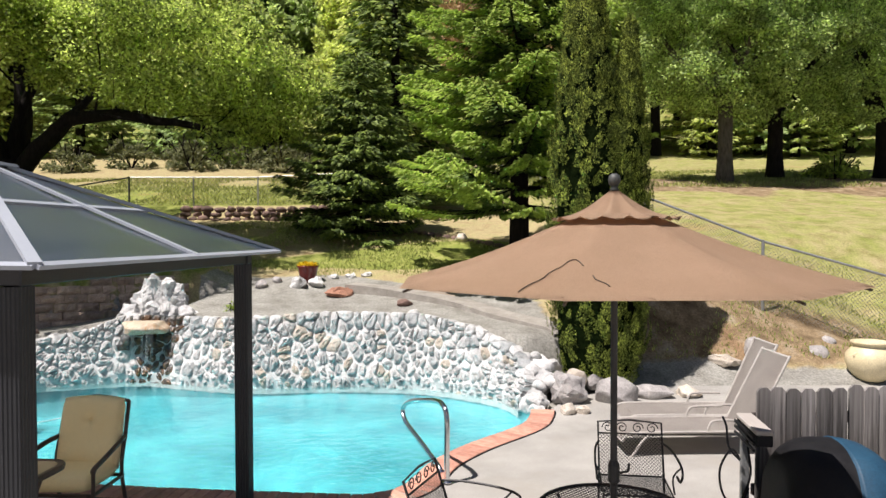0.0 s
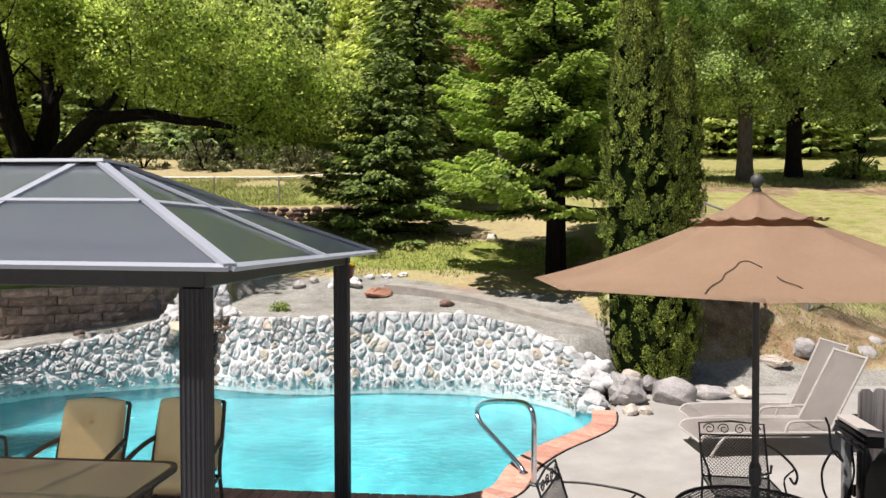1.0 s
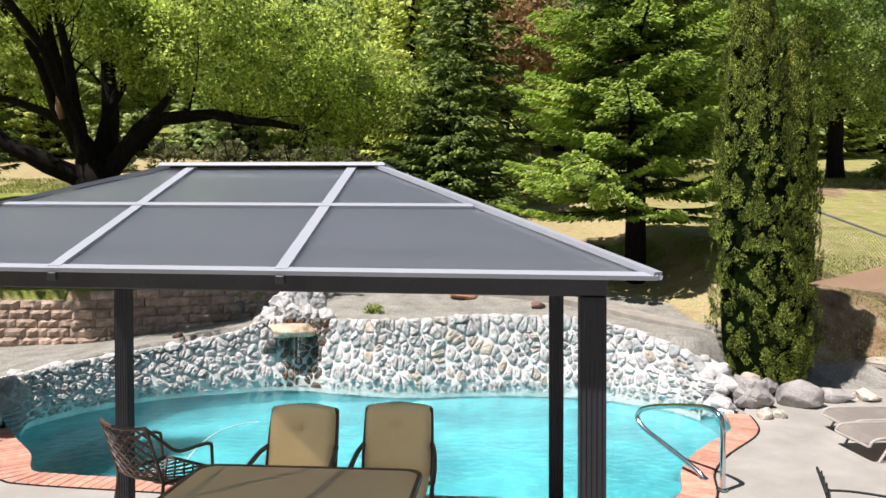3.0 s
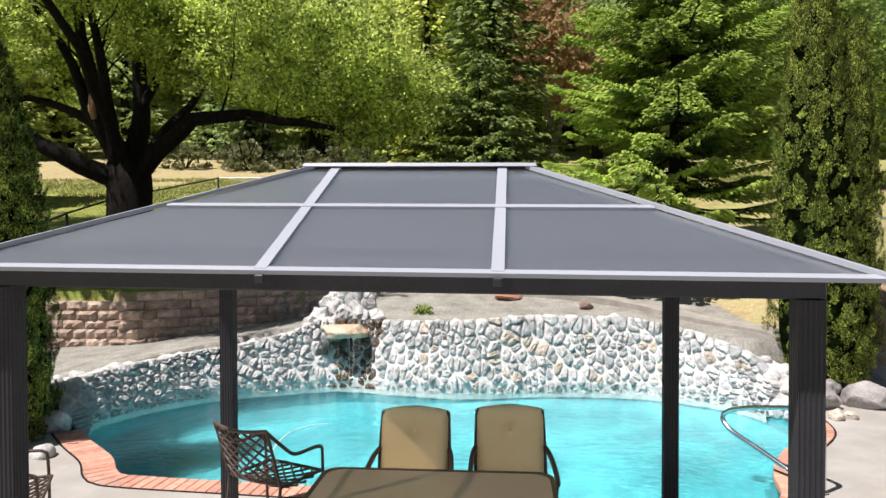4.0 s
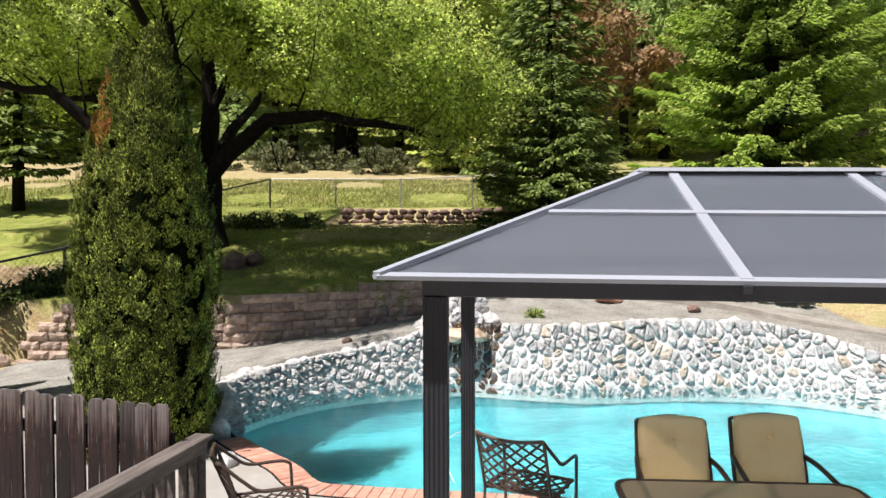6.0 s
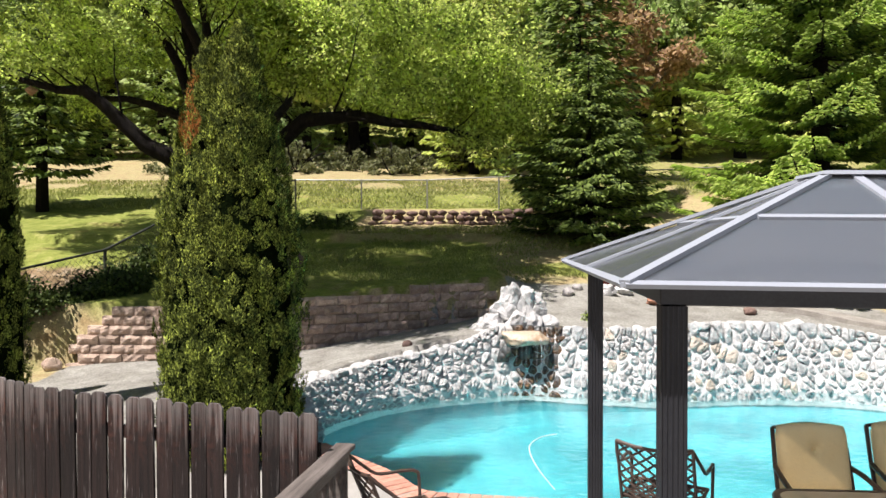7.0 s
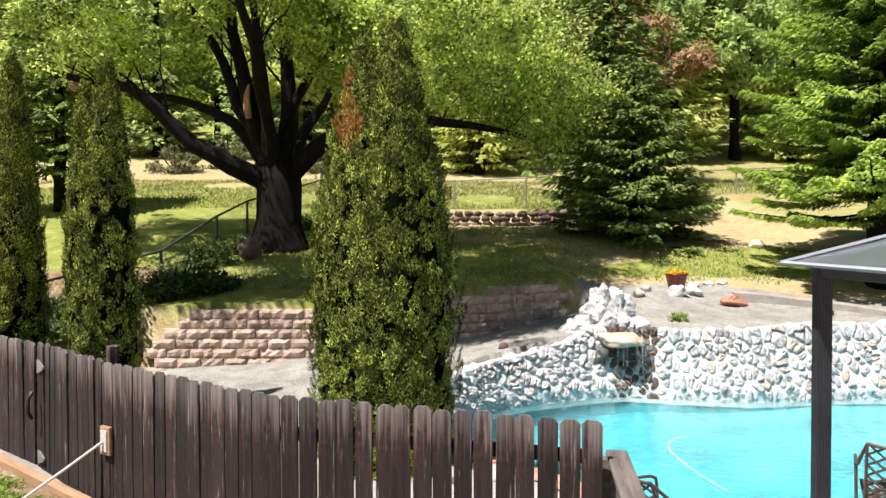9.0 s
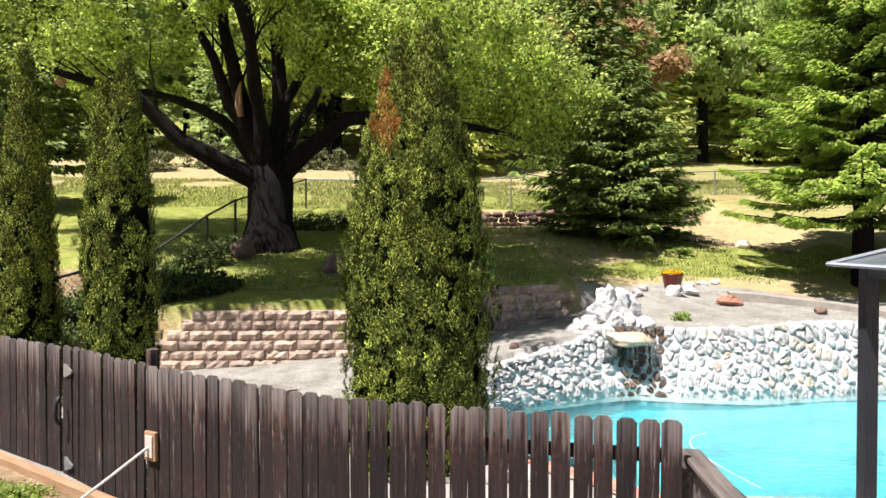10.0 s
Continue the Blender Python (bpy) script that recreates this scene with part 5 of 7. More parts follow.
def build_waterfall():
    f = thing("waterfall", pose(-4.98, 11.95, 0), "stone waterfall with a flat tan lip over dark wet rocks", "waterfall")
    lip = rock(3, 0.40, 0.34, 0.15, 4, 0.2, 0.55)
    part("lip_stone", lip, M["lip"], f, "flat tan lip stone with orange stains", m=pose(0, -0.14, 0.66), smooth=True)
    rng = random.Random(8)
    for k in range(22):
        x, y = rng.uniform(-0.62, 0.62), rng.uniform(-0.12, 0.2)
        s = rng.uniform(0.08, 0.15)
        part("wet_stone", rock(100 + k, s, s * 0.9, s * 1.1, 2), M["stone_wet"], f, m=pose(x, y - 0.05 + 0.1 * (abs(x) < 0.3), -0.25 + 0.034 * k), smooth=True)
    tiers = ((0.52, 0.20, 5, 0.30, 0.26, 0.30, 0.64), (0.72, 0.34, 4, 0.30, 0.26, 0.32, 0.50), (0.92, 0.46, 4, 0.25, 0.24, 0.30, 0.36), (1.06, 0.60, 3, 0.21, 0.19, 0.36, 0.23), (0.58, 0.62, 4, 0.34, 0.3, 0.3, 0.62))
    for ti, (z, y, n, w, d, h, half) in enumerate(tiers):
        for k in range(n):
            x = -half + 2 * half * k / (n - 1) + rng.uniform(-0.05, 0.05)
            q = rng.uniform(0.8, 1.2)
            part("crown_stone", crag(130 + 11 * ti + k, 1.35 * w * q, 1.25 * d, 1.15 * h * rng.uniform(0.85, 1.2)), M["stone"], f, "pale craggy stone", m=pose(x, y + 0.10 * abs(x) + rng.uniform(-0.05, 0.05), z, rng.uniform(-8, 8), rng.uniform(-14, 14), rng.uniform(-40, 40)))
    for k, (x, z, h) in enumerate(((-0.17, 1.12, 0.50), (0.13, 1.10, 0.46), (0.0, 0.98, 0.40))):
        part("crown_stone", crag(190 + k, 0.26, 0.22, h), M["stone"], f, "pale pointed crown stone", m=pose(x, 0.52, z, 4, 6 * (1 - k), 40 * k))
    bm = bmesh.new()
    for k in range(12):
        x = rng.uniform(-0.26, 0.30)
        z1 = rng.uniform(0.2, 0.45) if k % 2 else rng.uniform(-0.12, 0.1)
        tube(bm, [(x, -0.50, 0.80), (x + rng.uniform(-0.01, 0.01), -0.55, 0.66), (x, -0.57, 0.45), (x, -0.58, z1)], [0.002, 0.0016, 0.0014, 0.0008], 4)
    w = part("falling_water", bm, M["fall"], f, "thin falling strands of water")
    tagged(w, kind="stuff")
    w.visible_shadow = False


M["fall"] = glass_material("falling_water", (0.92, 0.97, 1.0), 0.12)
build_waterfall()


# ---- brick coping ----
def build_coping():
    path = [Vector((x, y, 0)) for x, y in coping_range()]
    cop = new("coping")
    tagged(cop, "red brick coping round the pool edge", "coping", kind="structure")
    seg = [0.0]
    for a, b in zip(path, path[1:]):
        seg.append(seg[-1] + (b - a).length)
    S = seg[-1]
    sx, xs, ys = np.array(seg), [p.x for p in path], [p.y for p in path]
    n = int(S / 0.105)
    mesh = mesh_of(boxed(-0.049, 0.049, -0.03, 0.27, -0.06, 0.012, 0.006), "brick", M["brick"])
    bed = bmesh.new()
    prev = None
    for k in range(n + 1):
        s = S * k / n
        x, y = float(np.interp(s, sx, xs)), float(np.interp(s, sx, ys))
        tx = float(np.interp(min(s + 0.12, S), sx, xs) - np.interp(max(s - 0.12, 0), sx, xs))
        ty = float(np.interp(min(s + 0.12, S), sx, ys) - np.interp(max(s - 0.12, 0), sx, ys))
        ang = math.atan2(ty, tx) + (math.pi if ORIENT < 0 else 0)
        nx, ny = -math.sin(ang), math.cos(ang)
        row = [bed.verts.new((x + nx * o, y + ny * o, z)) for o, z in ((0.0, -0.3), (0.0, 0.002), (0.275, 0.002), (0.275, -0.3))]
        if prev:
            for i in range(3):
                bed.faces.new((prev[i], prev[i + 1], row[i + 1], row[i]))
        prev = row
        if k < n:
            o = new("brick", mesh)
            o.parent = cop
            o.matrix_basis = Matrix.Translation((x, y, random.uniform(-0.002, 0.002))) @ Matrix.Rotation(ang, 4, "Z")
    part("mortar_bed", bed, M["joint"], cop)
    rim = []
    for k in range(n + 1):
        s = S * k / n
        x, y = float(np.interp(s, sx, xs)), float(np.interp(s, sx, ys))
        tx = float(np.interp(min(s + 0.12, S), sx, xs) - np.interp(max(s - 0.12, 0), sx, xs))
        ty = float(np.interp(min(s + 0.12, S), sx, ys) - np.interp(max(s - 0.12, 0), sx, ys))
        a2 = math.atan2(ty, tx) + (math.pi if ORIENT < 0 else 0)
        rim.append((x - math.sin(a2) * 0.282, y + math.cos(a2) * 0.282, 0.001))
    part("expansion_joint", tubed(rim, 0.011, 5), M["black_cover"], cop, "black rubber expansion joint")


build_coping()


# ---- block wall, upper wall, edging ----
def block_mesh(k, w, d, h, mat, rough=0.03):
    bm = bmesh.new()
    n, mrows = 5, 3
    front = [[None] * (n + 1) for _ in range(mrows + 1)]
    for i in range(mrows + 1):
        for j in range(n + 1):
            x, z = (j / n - 0.5) * w, i / mrows * h
            edge = i in (0, mrows) or j in (0, n)
            y = (0.013 + 0.012 * noise.noise(Vector((x * 14 + k, z * 17, k * 3)))) if edge else -0.002 - rough * (0.45 + 1.2 * noise.noise(Vector((x * 11 + k * 5, z * 15, k * 1.7))))
            front[i][j] = bm.verts.new((x * (0.985 if edge else 1), y, z))
    for i in range(mrows):
        for j in range(n):
            bm.faces.new((front[i][j], front[i][j + 1], front[i + 1][j + 1], front[i + 1][j]))
    back = [bm.verts.new((x, d, z)) for x, z in ((-w / 2, 0), (w / 2, 0), (w / 2, h), (-w / 2, h))]
    bm.faces.new([front[mrows][j] for j in range(n + 1)] + [back[2], back[3]])
    bm.faces.new([front[0][j] for j in range(n, -1, -1)] + [back[0], back[1]])
    bm.faces.new([front[i][0] for i in range(mrows, -1, -1)] + [back[0], back[3]][0:2])
    bm.faces.new([front[i][n] for i in range(mrows + 1)] + [back[2], back[1]])
    return mesh_of(bm, "block", mat)


def build_block_wall():
    wall = new("block_wall")
    tagged(wall, "stepped retaining wall of tan split-face concrete blocks", "wall", kind="structure")
    W, Hh = 0.40, 0.165
    rng = random.Random(12)
    slip = [0.5 * (c % 2) + rng.uniform(-0.14, 0.14) for c in range(14)]
    meshes = [block_mesh(k, W - 0.005, 0.28, Hh - 0.003, M["block"], 0.045) for k in range(9)]
    pts = [Vector((x, y, 0)) for x, y in BLOCK_LINE]
    for si, (a, b) in enumerate(zip(pts, pts[1:])):
        L = (b - a).length
        d = (b - a).normalized()
        ang = math.degrees(math.atan2(d.y, d.x))
        for c in range(14):
            z = 0.0 + c * Hh
            n = int(L / W) + 1
            for k in range(n):
                s = (k + slip[c]) * W + (0.2 if si == 0 else 0.1)
                if s > L + 0.1:
                    continue
                p = a + d * s
                t, g = float(block_top(p.x)), ground_z(p.x, p.y - 0.25)
                if z + Hh > t + 0.04 or z + Hh < g - 0.05:
                    continue
                if si == 0 and s < 1.22 + 0.2 * max(0, c - 2):
                    continue
                o = new("block", meshes[rng.randrange(9)])
                o.parent = wall
                o.matrix_basis = pose(p.x - d.y * 0.03 * c, p.y - 0.16 + 0.03 * c + rng.uniform(-0.02, 0.02), z + rng.uniform(-0.005, 0.004), rng.uniform(-1.5, 1.5), rng.uniform(-1, 1), ang + rng.uniform(-3.5, 3.5))


build_block_wall()


def stone_row(name, label, pts, size, courses, mat, seed, parent_kind="structure"):
    """A low dry wall or edging of separate stones along a line."""
    wall = new(name)
    tagged(wall, label, "wall", kind=parent_kind)
    rng = random.Random(seed)
    meshes = [mesh_of(rock(seed * 10 + k, 0.5 * size[0], 0.5 * size[1], 0.62 * size[2], 2, 0.2), "stone", mat, True) for k in range(6)]
    pts = [Vector((x, y, 0)) for x, y in pts]
    for a, b in zip(pts, pts[1:]):
        L = (b - a).length
        d = (b - a).normalized()
        for c in range(courses):
            s = rng.uniform(0, 0.2)
            while s < L:
                p = a + d * s
                o = new("stone", meshes[rng.randrange(6)])
                o.parent = wall
                k = rng.uniform(0.8, 1.15)
                o.matrix_basis = pose(p.x, p.y + rng.uniform(-0.04, 0.04) + 0.03 * c, ground_z(p.x, p.y - 0.25) - 0.03 + c * size[2] * 0.85, 0, 0, math.degrees(math.atan2(d.y, d.x)) + rng.uniform(-14, 14) + rng.choice((0, 180))) @ Matrix.Diagonal((k, k, rng.uniform(0.85, 1.15), 1))
                s += size[0] * k * 0.92


stone_row("upper_wall", "low wall of dark red lava stones above the lawn", ((-8.3, 22.4), (-3.4, 22.3)), (0.36, 0.3, 0.19), 3, M["lava"], 4)
stone_row("lawn_edging", "row of dark edging stones across the lawn", ((-1.6, 20.1), (0.2, 18.4), (1.5, 17.3)), (0.34, 0.26, 0.16), 1, M["lava"], 6)


def build_path_kerb():
    bm = bmesh.new()
    pts = spline([(-1.95, 14.25, 0), (-0.9, 13.75, 0), (0.25, 12.9, 0), (1.15, 11.8, 0), (1.75, 10.9, 0)], 8)
    prev = None
    for i, p in enumerate(pts):
        d = (pts[min(i + 1, len(pts) - 1)] - pts[max(i - 1, 0)]).normalized()
        nrm = Vector((-d.y, d.x, 0))
        z = max(ground_z((p + nrm * o).x, (p + nrm * o).y) for o in (-0.1, 0.0, 0.15, 0.3, 0.45)) + 0.05
        row = [bm.verts.new((p + nrm * o).to_tuple()[:2] + (zz,)) for o, zz in ((-0.05, z - 0.4), (-0.05, z), (0.42, z + 0.01), (0.42, z - 0.4))]
        if prev:
            for k in range(3):
                bm.faces.new((prev[k], prev[k + 1], row[k + 1], row[k]))
        prev = row
    tagged(part("garden_path", bm, M["kerb"]), "narrow concrete garden path edging the gravel", "path", kind="structure")


build_path_kerb()


def loose_rock(x, y, sx, sy, sz, seed, mat, label, z=None, turn=0, name="boulder"):
    ob = part(name, crag(seed, 2.1 * sx, 2.1 * sy, 1.5 * sz) if seed in (61, 64, 67, 68, 72, 92, 93, 96, 97, 76, 77, 78, 82, 83, 84) else rock(seed, sx, sy, sz, 4, 0.16), mat, None, m=pose(x, y, (ground_z(x, y) if z is None else z) - 0.05, 0, 0, turn), smooth=True)
    ob.data.set_sharp_from_angle(angle=radians(24))
    return tagged(ob, label, "rock")


for a in ((1.73, 9.74, 0.30, 0.24, 0.28, 61, "boulder", "big flat-faced grey boulder at the end of the rock wall", 0.0),
          (2.37, 9.68, 0.32, 0.25, 0.22, 62, "boulder", "rounded grey boulder by the arborvitae", 0.0),
          (2.95, 9.92, 0.28, 0.2, 0.13, 63, "boulder", "grey boulder by the arborvitae", 0.02),
          (3.48, 10.0, 0.22, 0.17, 0.11, 64, "stone_tan", "small tan boulder by the pool floor", 0.02),
          (1.60, 9.04, 0.13, 0.10, 0.09, 65, "stone_tan", "small yellowish stone on the concrete", 0.03),
          (1.80, 9.05, 0.10, 0.09, 0.07, 66, "stone_tan", "small yellowish stone on the concrete", 0.03),
          (1.42, 10.0, 0.20, 0.16, 0.20, 67, "stone", "pale stone at the end of the rock wall", 0.1),
          (1.50, 10.35, 0.24, 0.2, 0.16, 68, "stone", "pale stone at the end of the rock wall", 0.28),
          (1.27, 9.58, 0.14, 0.12, 0.12, 92, "stone", "pale stone at the end of the rock wall", 0.0),
          (1.28, 9.82, 0.16, 0.14, 0.17, 93, "stone", "pale stone at the end of the rock wall", 0.02),
          (1.24, 9.44, 0.13, 0.10, 0.11, 96, "stone", "pale stone where the rock wall meets the coping", -0.1),
          (1.15, 9.66, 0.14, 0.11, 0.15, 97, "stone", "pale stone where the rock wall meets the coping", -0.1),
          (-8.08, 8.72, 0.18, 0.16, 0.18, 94, "stone", "pale stone at the end of the rock wall", -0.02),
          (-8.16, 9.05, 0.2, 0.18, 0.22, 95, "stone", "pale stone at the end of the rock wall", 0.0),
          (1.9, 10.2, 0.2, 0.16, 0.16, 69, "stone_tan", "tan stone among the boulders", 0.12),
          (2.2, 10.25, 0.15, 0.13, 0.12, 70, "boulder", "small grey stone among the boulders", 0.1),
          (2.6, 10.3, 0.14, 0.12, 0.12, 71, "stone_tan", "small tan stone among the boulders", 0.06),
          (4.45, 11.2, 0.24, 0.14, 0.12, 72, "stone_tan", "flat pale stone on the bank", 0.24),
          (5.0, 11.35, 0.18, 0.15, 0.18, 73, "boulder", "grey stone on the bank", 0.38),
          (6.15, 11.55, 0.24, 0.2, 0.2, 74, "boulder", "rounded pale grey stone beside the urn", 0.2),
          (6.45, 11.85, 0.16, 0.14, 0.16, 75, "boulder", "small pale grey stone beside the urn", 0.35),
          (-2.98, 14.5, 0.20, 0.17, 0.17, 76, "stone", "white stone in front of the flower pot", None),
          (-2.62, 14.6, 0.17, 0.15, 0.15, 77, "stone", "white stone in front of the flower pot", None),
          (-2.05, 14.0, 0.30, 0.22, 0.14, 78, "stone_red", "flat rusty red stone on the gravel", None),
          (-0.72, 13.15, 0.17, 0.13, 0.10, 79, "lava", "dark flat stone on the gravel", None),
          (-3.75, 14.6, 0.14, 0.12, 0.12, 80, "boulder", "grey stone at the edge of the lawn", None),
          (-3.5, 14.9, 0.12, 0.10, 0.10, 81, "boulder", "grey stone at the edge of the lawn", None),
          (-2.0, 15.3, 0.13, 0.10, 0.09, 82, "stone", "pale stone at the edge of the lawn", None),
          (-1.65, 15.4, 0.12, 0.10, 0.09, 83, "stone", "pale stone at the edge of the lawn", None),
          (-2.35, 15.2, 0.10, 0.10, 0.09, 84, "stone", "pale stone at the edge of the lawn", None),
          (-6.9, 11.9, 0.11, 0.09, 0.08, 85, "lava", "dark stone on the terrace", None),
          (-7.66, 7.68, 0.14, 0.12, 0.11, 86, "stone", "white stone at the pool corner", 0.0),
          (-8.05, 7.62, 0.15, 0.13, 0.12, 87, "boulder", "grey stone at the pool corner", 0.0),
          (-13.05, 12.72, 0.17, 0.13, 0.16, 98, "block", "tilted tan stone at the foot of the block wall", None),
          (-9.9, 16.0, 0.3, 0.25, 0.28, 88, "lava", "dark red stone under the oak", None),
          (-9.5, 16.3, 0.25, 0.22, 0.24, 89, "lava", "dark red stone under the oak", None),
          (-12.1, 17.8, 0.35, 0.3, 0.3, 90, "lava", "dark stump-like stone by the oak", None),
          (0.48, 18.0, 0.2, 0.16, 0.14, 91, "stone_tan", "pale stone in the lawn edging", None)):
    x, y, sx_, sy_, sz_, sd, mt, lb, zz = a
    loose_rock(x, y, sx_, sy_, sz_, sd, M[mt], lb, zz, sd * 37 % 360, "boulder" if sx_ > 0.2 else "stone")


# ---- fences ----
def build_chain_fence(pts, heights, spacing, label, wire=0.0035, rail=0.022, mesh_step=0.09, dark=False):
    fence = thing("chain_link_fence", pose(0, 0, 0), label, "fence")
    mat = M["dark_galv"] if dark else M["galv"]
    P = [Vector((x, y, ground_z(x, y))) for x, y in pts]
    bm_mesh = bmesh.new()
    for i, (a, b) in enumerate(zip(P, P[1:])):
        h0, h1 = heights[i], heights[i + 1]
        L = (b - a).length
        n = max(1, round(L / spacing))
        for k in range(n + (i == len(P) - 2)):
            f = k / n
            q = a.lerp(b, f)
            hh = h0 + (h1 - h0) * f
            part("post", tubed([(q.x, q.y, q.z - 0.2), (q.x, q.y, q.z + hh + 0.03)], rail * 1.25, 8), mat, fence)
        part("top_rail", tubed([a + Vector((0, 0, h0)), b + Vector((0, 0, h1))], rail, 8), mat, fence)
        d = (b - a)
        steps = int(L / mesh_step)
        for k in range(-int(h0 / mesh_step), steps):
            for up in (1, -1):
                s0, z0, s1, z1 = k * mesh_step, 0.03, k * mesh_step + h0, h0
                if s0 < 0:
                    z0, s0 = z0 - s0, 0.0
                if s1 > L:
                    z1, s1 = z1 - (s1 - L), L
                if s1 - s0 < 0.05:
                    continue
                p, q = a.lerp(b, s0 / L), a.lerp(b, s1 / L)
                hs = (h0 + (h1 - h0) * s0 / L) / h0, (h0 + (h1 - h0) * s1 / L) / h0
                pz, qz = (z0, z1) if up > 0 else (h0 - z0, h0 - z1)
                tube(bm_mesh, [p + Vector((0, 0, pz * hs[0])), q + Vector((0, 0, qz * hs[1]))], wire, 3, cap=False)
    w = part("wire_mesh", bm_mesh, mat, fence, "galvanised diamond wire mesh")
    tagged(w, kind="stuff")


build_chain_fence([(-15.3, 12.4), (-13.6, 16.0), (-13.1, 18.65), (-12.75, 20.6), (-11.2, 25.3)], [1.0, 1.12, 0.9, 0.9, 1.0], 3.9, "sagging chain-link fence beside the old oak", mesh_step=0.14, rail=0.028, dark=True)
build_chain_fence([(-11.2, 25.3), (-6.6, 25.3), (6.0, 25.2)], [1.0, 1.0, 1.0], 2.3, "chain-link fence along the upper meadow", mesh_step=0.16)
build_chain_fence([(3.7, 12.95), (5.63, 12.45), (7.57, 11.95), (9.5, 11.45)], [1.22] * 4, 3.0, "chain-link fence on the bank by the meadow", mesh_step=0.075, wire=0.003)


def plank_mesh(k, w, h, mat, thick=0.02):
    """A dog-eared fence board."""
    bm = bmesh.new()
    c = 0.03
    out = [(-w / 2, 0), (w / 2, 0), (w / 2, h - c), (w / 2 - c, h), (-w / 2 + c, h), (-w / 2, h - c)]
    a = [bm.verts.new((x, -thick / 2, z)) for x, z in out]
    b = [bm.verts.new((x, thick / 2, z)) for x, z in out]
    bm.faces.new(a)
    bm.faces.new(b[::-1])
    for i in range(6):
        bm.faces.new((a[i], b[i], b[(i + 1) % 6], a[(i + 1) % 6]))
    return mesh_of(bm, "board", mat)


def build_board_fence(a, b, top0, top1, base, step, label, name="board_fence", seed=1, rails=True, wood="oldwood"):
    fence = thing(name, pose(0, 0, 0), label, "fence" if name != "gate" else "gate")
    rng = random.Random(seed)
    a, b = Vector((*a, 0)), Vector((*b, 0))
    L = (b - a).length
    n = max(1, round(L / step))
    ang = math.degrees(math.atan2((b - a).y, (b - a).x))
    H0 = max(top0, top1) - base
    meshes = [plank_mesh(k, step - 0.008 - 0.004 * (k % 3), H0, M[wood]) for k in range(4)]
    for k in range(n):
        f = (k + 0.5) / n
        p = a.lerp(b, f)
        o = new("board", meshes[rng.randrange(4)])
        o.parent = fence
        o.matrix_basis = pose(p.x, p.y, base + (top0 + (top1 - top0) * f) - max(top0, top1) + rng.uniform(-0.012, 0.012), rng.uniform(-0.6, 0.6), rng.uniform(-0.5, 0.5), ang + rng.uniform(-1.5, 1.5))
    if rails:
        for h in (0.25, H0 - 0.28):
            bm = bmesh.new()
            box(bm, 0, L, -0.02, 0.02, -0.045, 0.045, 0.004)
            away = 0.034 if (b - a).x > 0 else -0.034
            part("rail", bm, M["oldwood"], fence, m=Matrix.Translation((a.x, a.y, base + h)) @ Matrix.Rotation(radians(ang), 4, "Z") @ Matrix.Translation((0, away, 0)))
    return fence


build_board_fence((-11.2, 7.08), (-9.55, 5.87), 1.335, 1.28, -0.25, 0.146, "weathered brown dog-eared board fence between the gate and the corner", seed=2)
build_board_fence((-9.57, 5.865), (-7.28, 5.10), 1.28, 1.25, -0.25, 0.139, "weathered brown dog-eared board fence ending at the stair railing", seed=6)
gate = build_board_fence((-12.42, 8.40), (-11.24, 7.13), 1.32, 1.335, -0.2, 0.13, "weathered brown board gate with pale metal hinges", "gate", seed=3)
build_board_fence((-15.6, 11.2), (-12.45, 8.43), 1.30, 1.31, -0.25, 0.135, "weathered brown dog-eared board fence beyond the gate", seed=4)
build_board_fence((2.47, 5.60), (8.0, 5.95), 1.07, 1.10, 0.0, 0.13, "weathered grey dog-eared board fence by the grill", seed=5, wood="greyboard")


def gate_hardware():
    d = Vector((-11.24 + 12.42, 7.13 - 8.40, 0)).normalized()
    ang = math.degrees(math.atan2(d.y, d.x))
    for z in (1.08, 0.13):
        p = Vector((-12.42, 8.40, 0)) + d * 0.13
        bm = bmesh.new()
        out = [(0, -0.09), (0.04, -0.085), (0.21, -0.018), (0.21, 0.018), (0.04, 0.085), (0, 0.09)]
        a = [bm.verts.new((x * 0.85, -0.040, zz * 0.75)) for x, zz in out]
        b = [bm.verts.new((x * 0.85, -0.022, zz * 0.75)) for x, zz in out]
        bm.faces.new(a)
        bm.faces.new(b[::-1])
        for i in range(6):
            bm.faces.new((a[i], b[i], b[(i + 1) % 6], a[(i + 1) % 6]))
        part("hinge", bm, M["galv"], gate, "pale strap hinge", m=pose(p.x, p.y, z, 0, 0, ang))
    part("latch_handle", tubed(spline([(0, -0.03, 0.16), (0.02, -0.07, 0.1), (0.01, -0.07, -0.04), (-0.03, -0.03, -0.12)], 6), 0.022, 6), M["iron"], gate, "black gate handle", m=pose(-12.36, 8.24, 0.66, 0, 0, ang))
    post = part("fence_post", boxed(-0.045, 0.045, -0.045, 0.045, -0.3, 1.36, 0.006), M["oldwood"], None, m=pose(-11.24, 7.40, 0.06, 0, 0, ang))
    tagged(post, "grey wooden gate post behind the boards", "post")


gate_hardware()


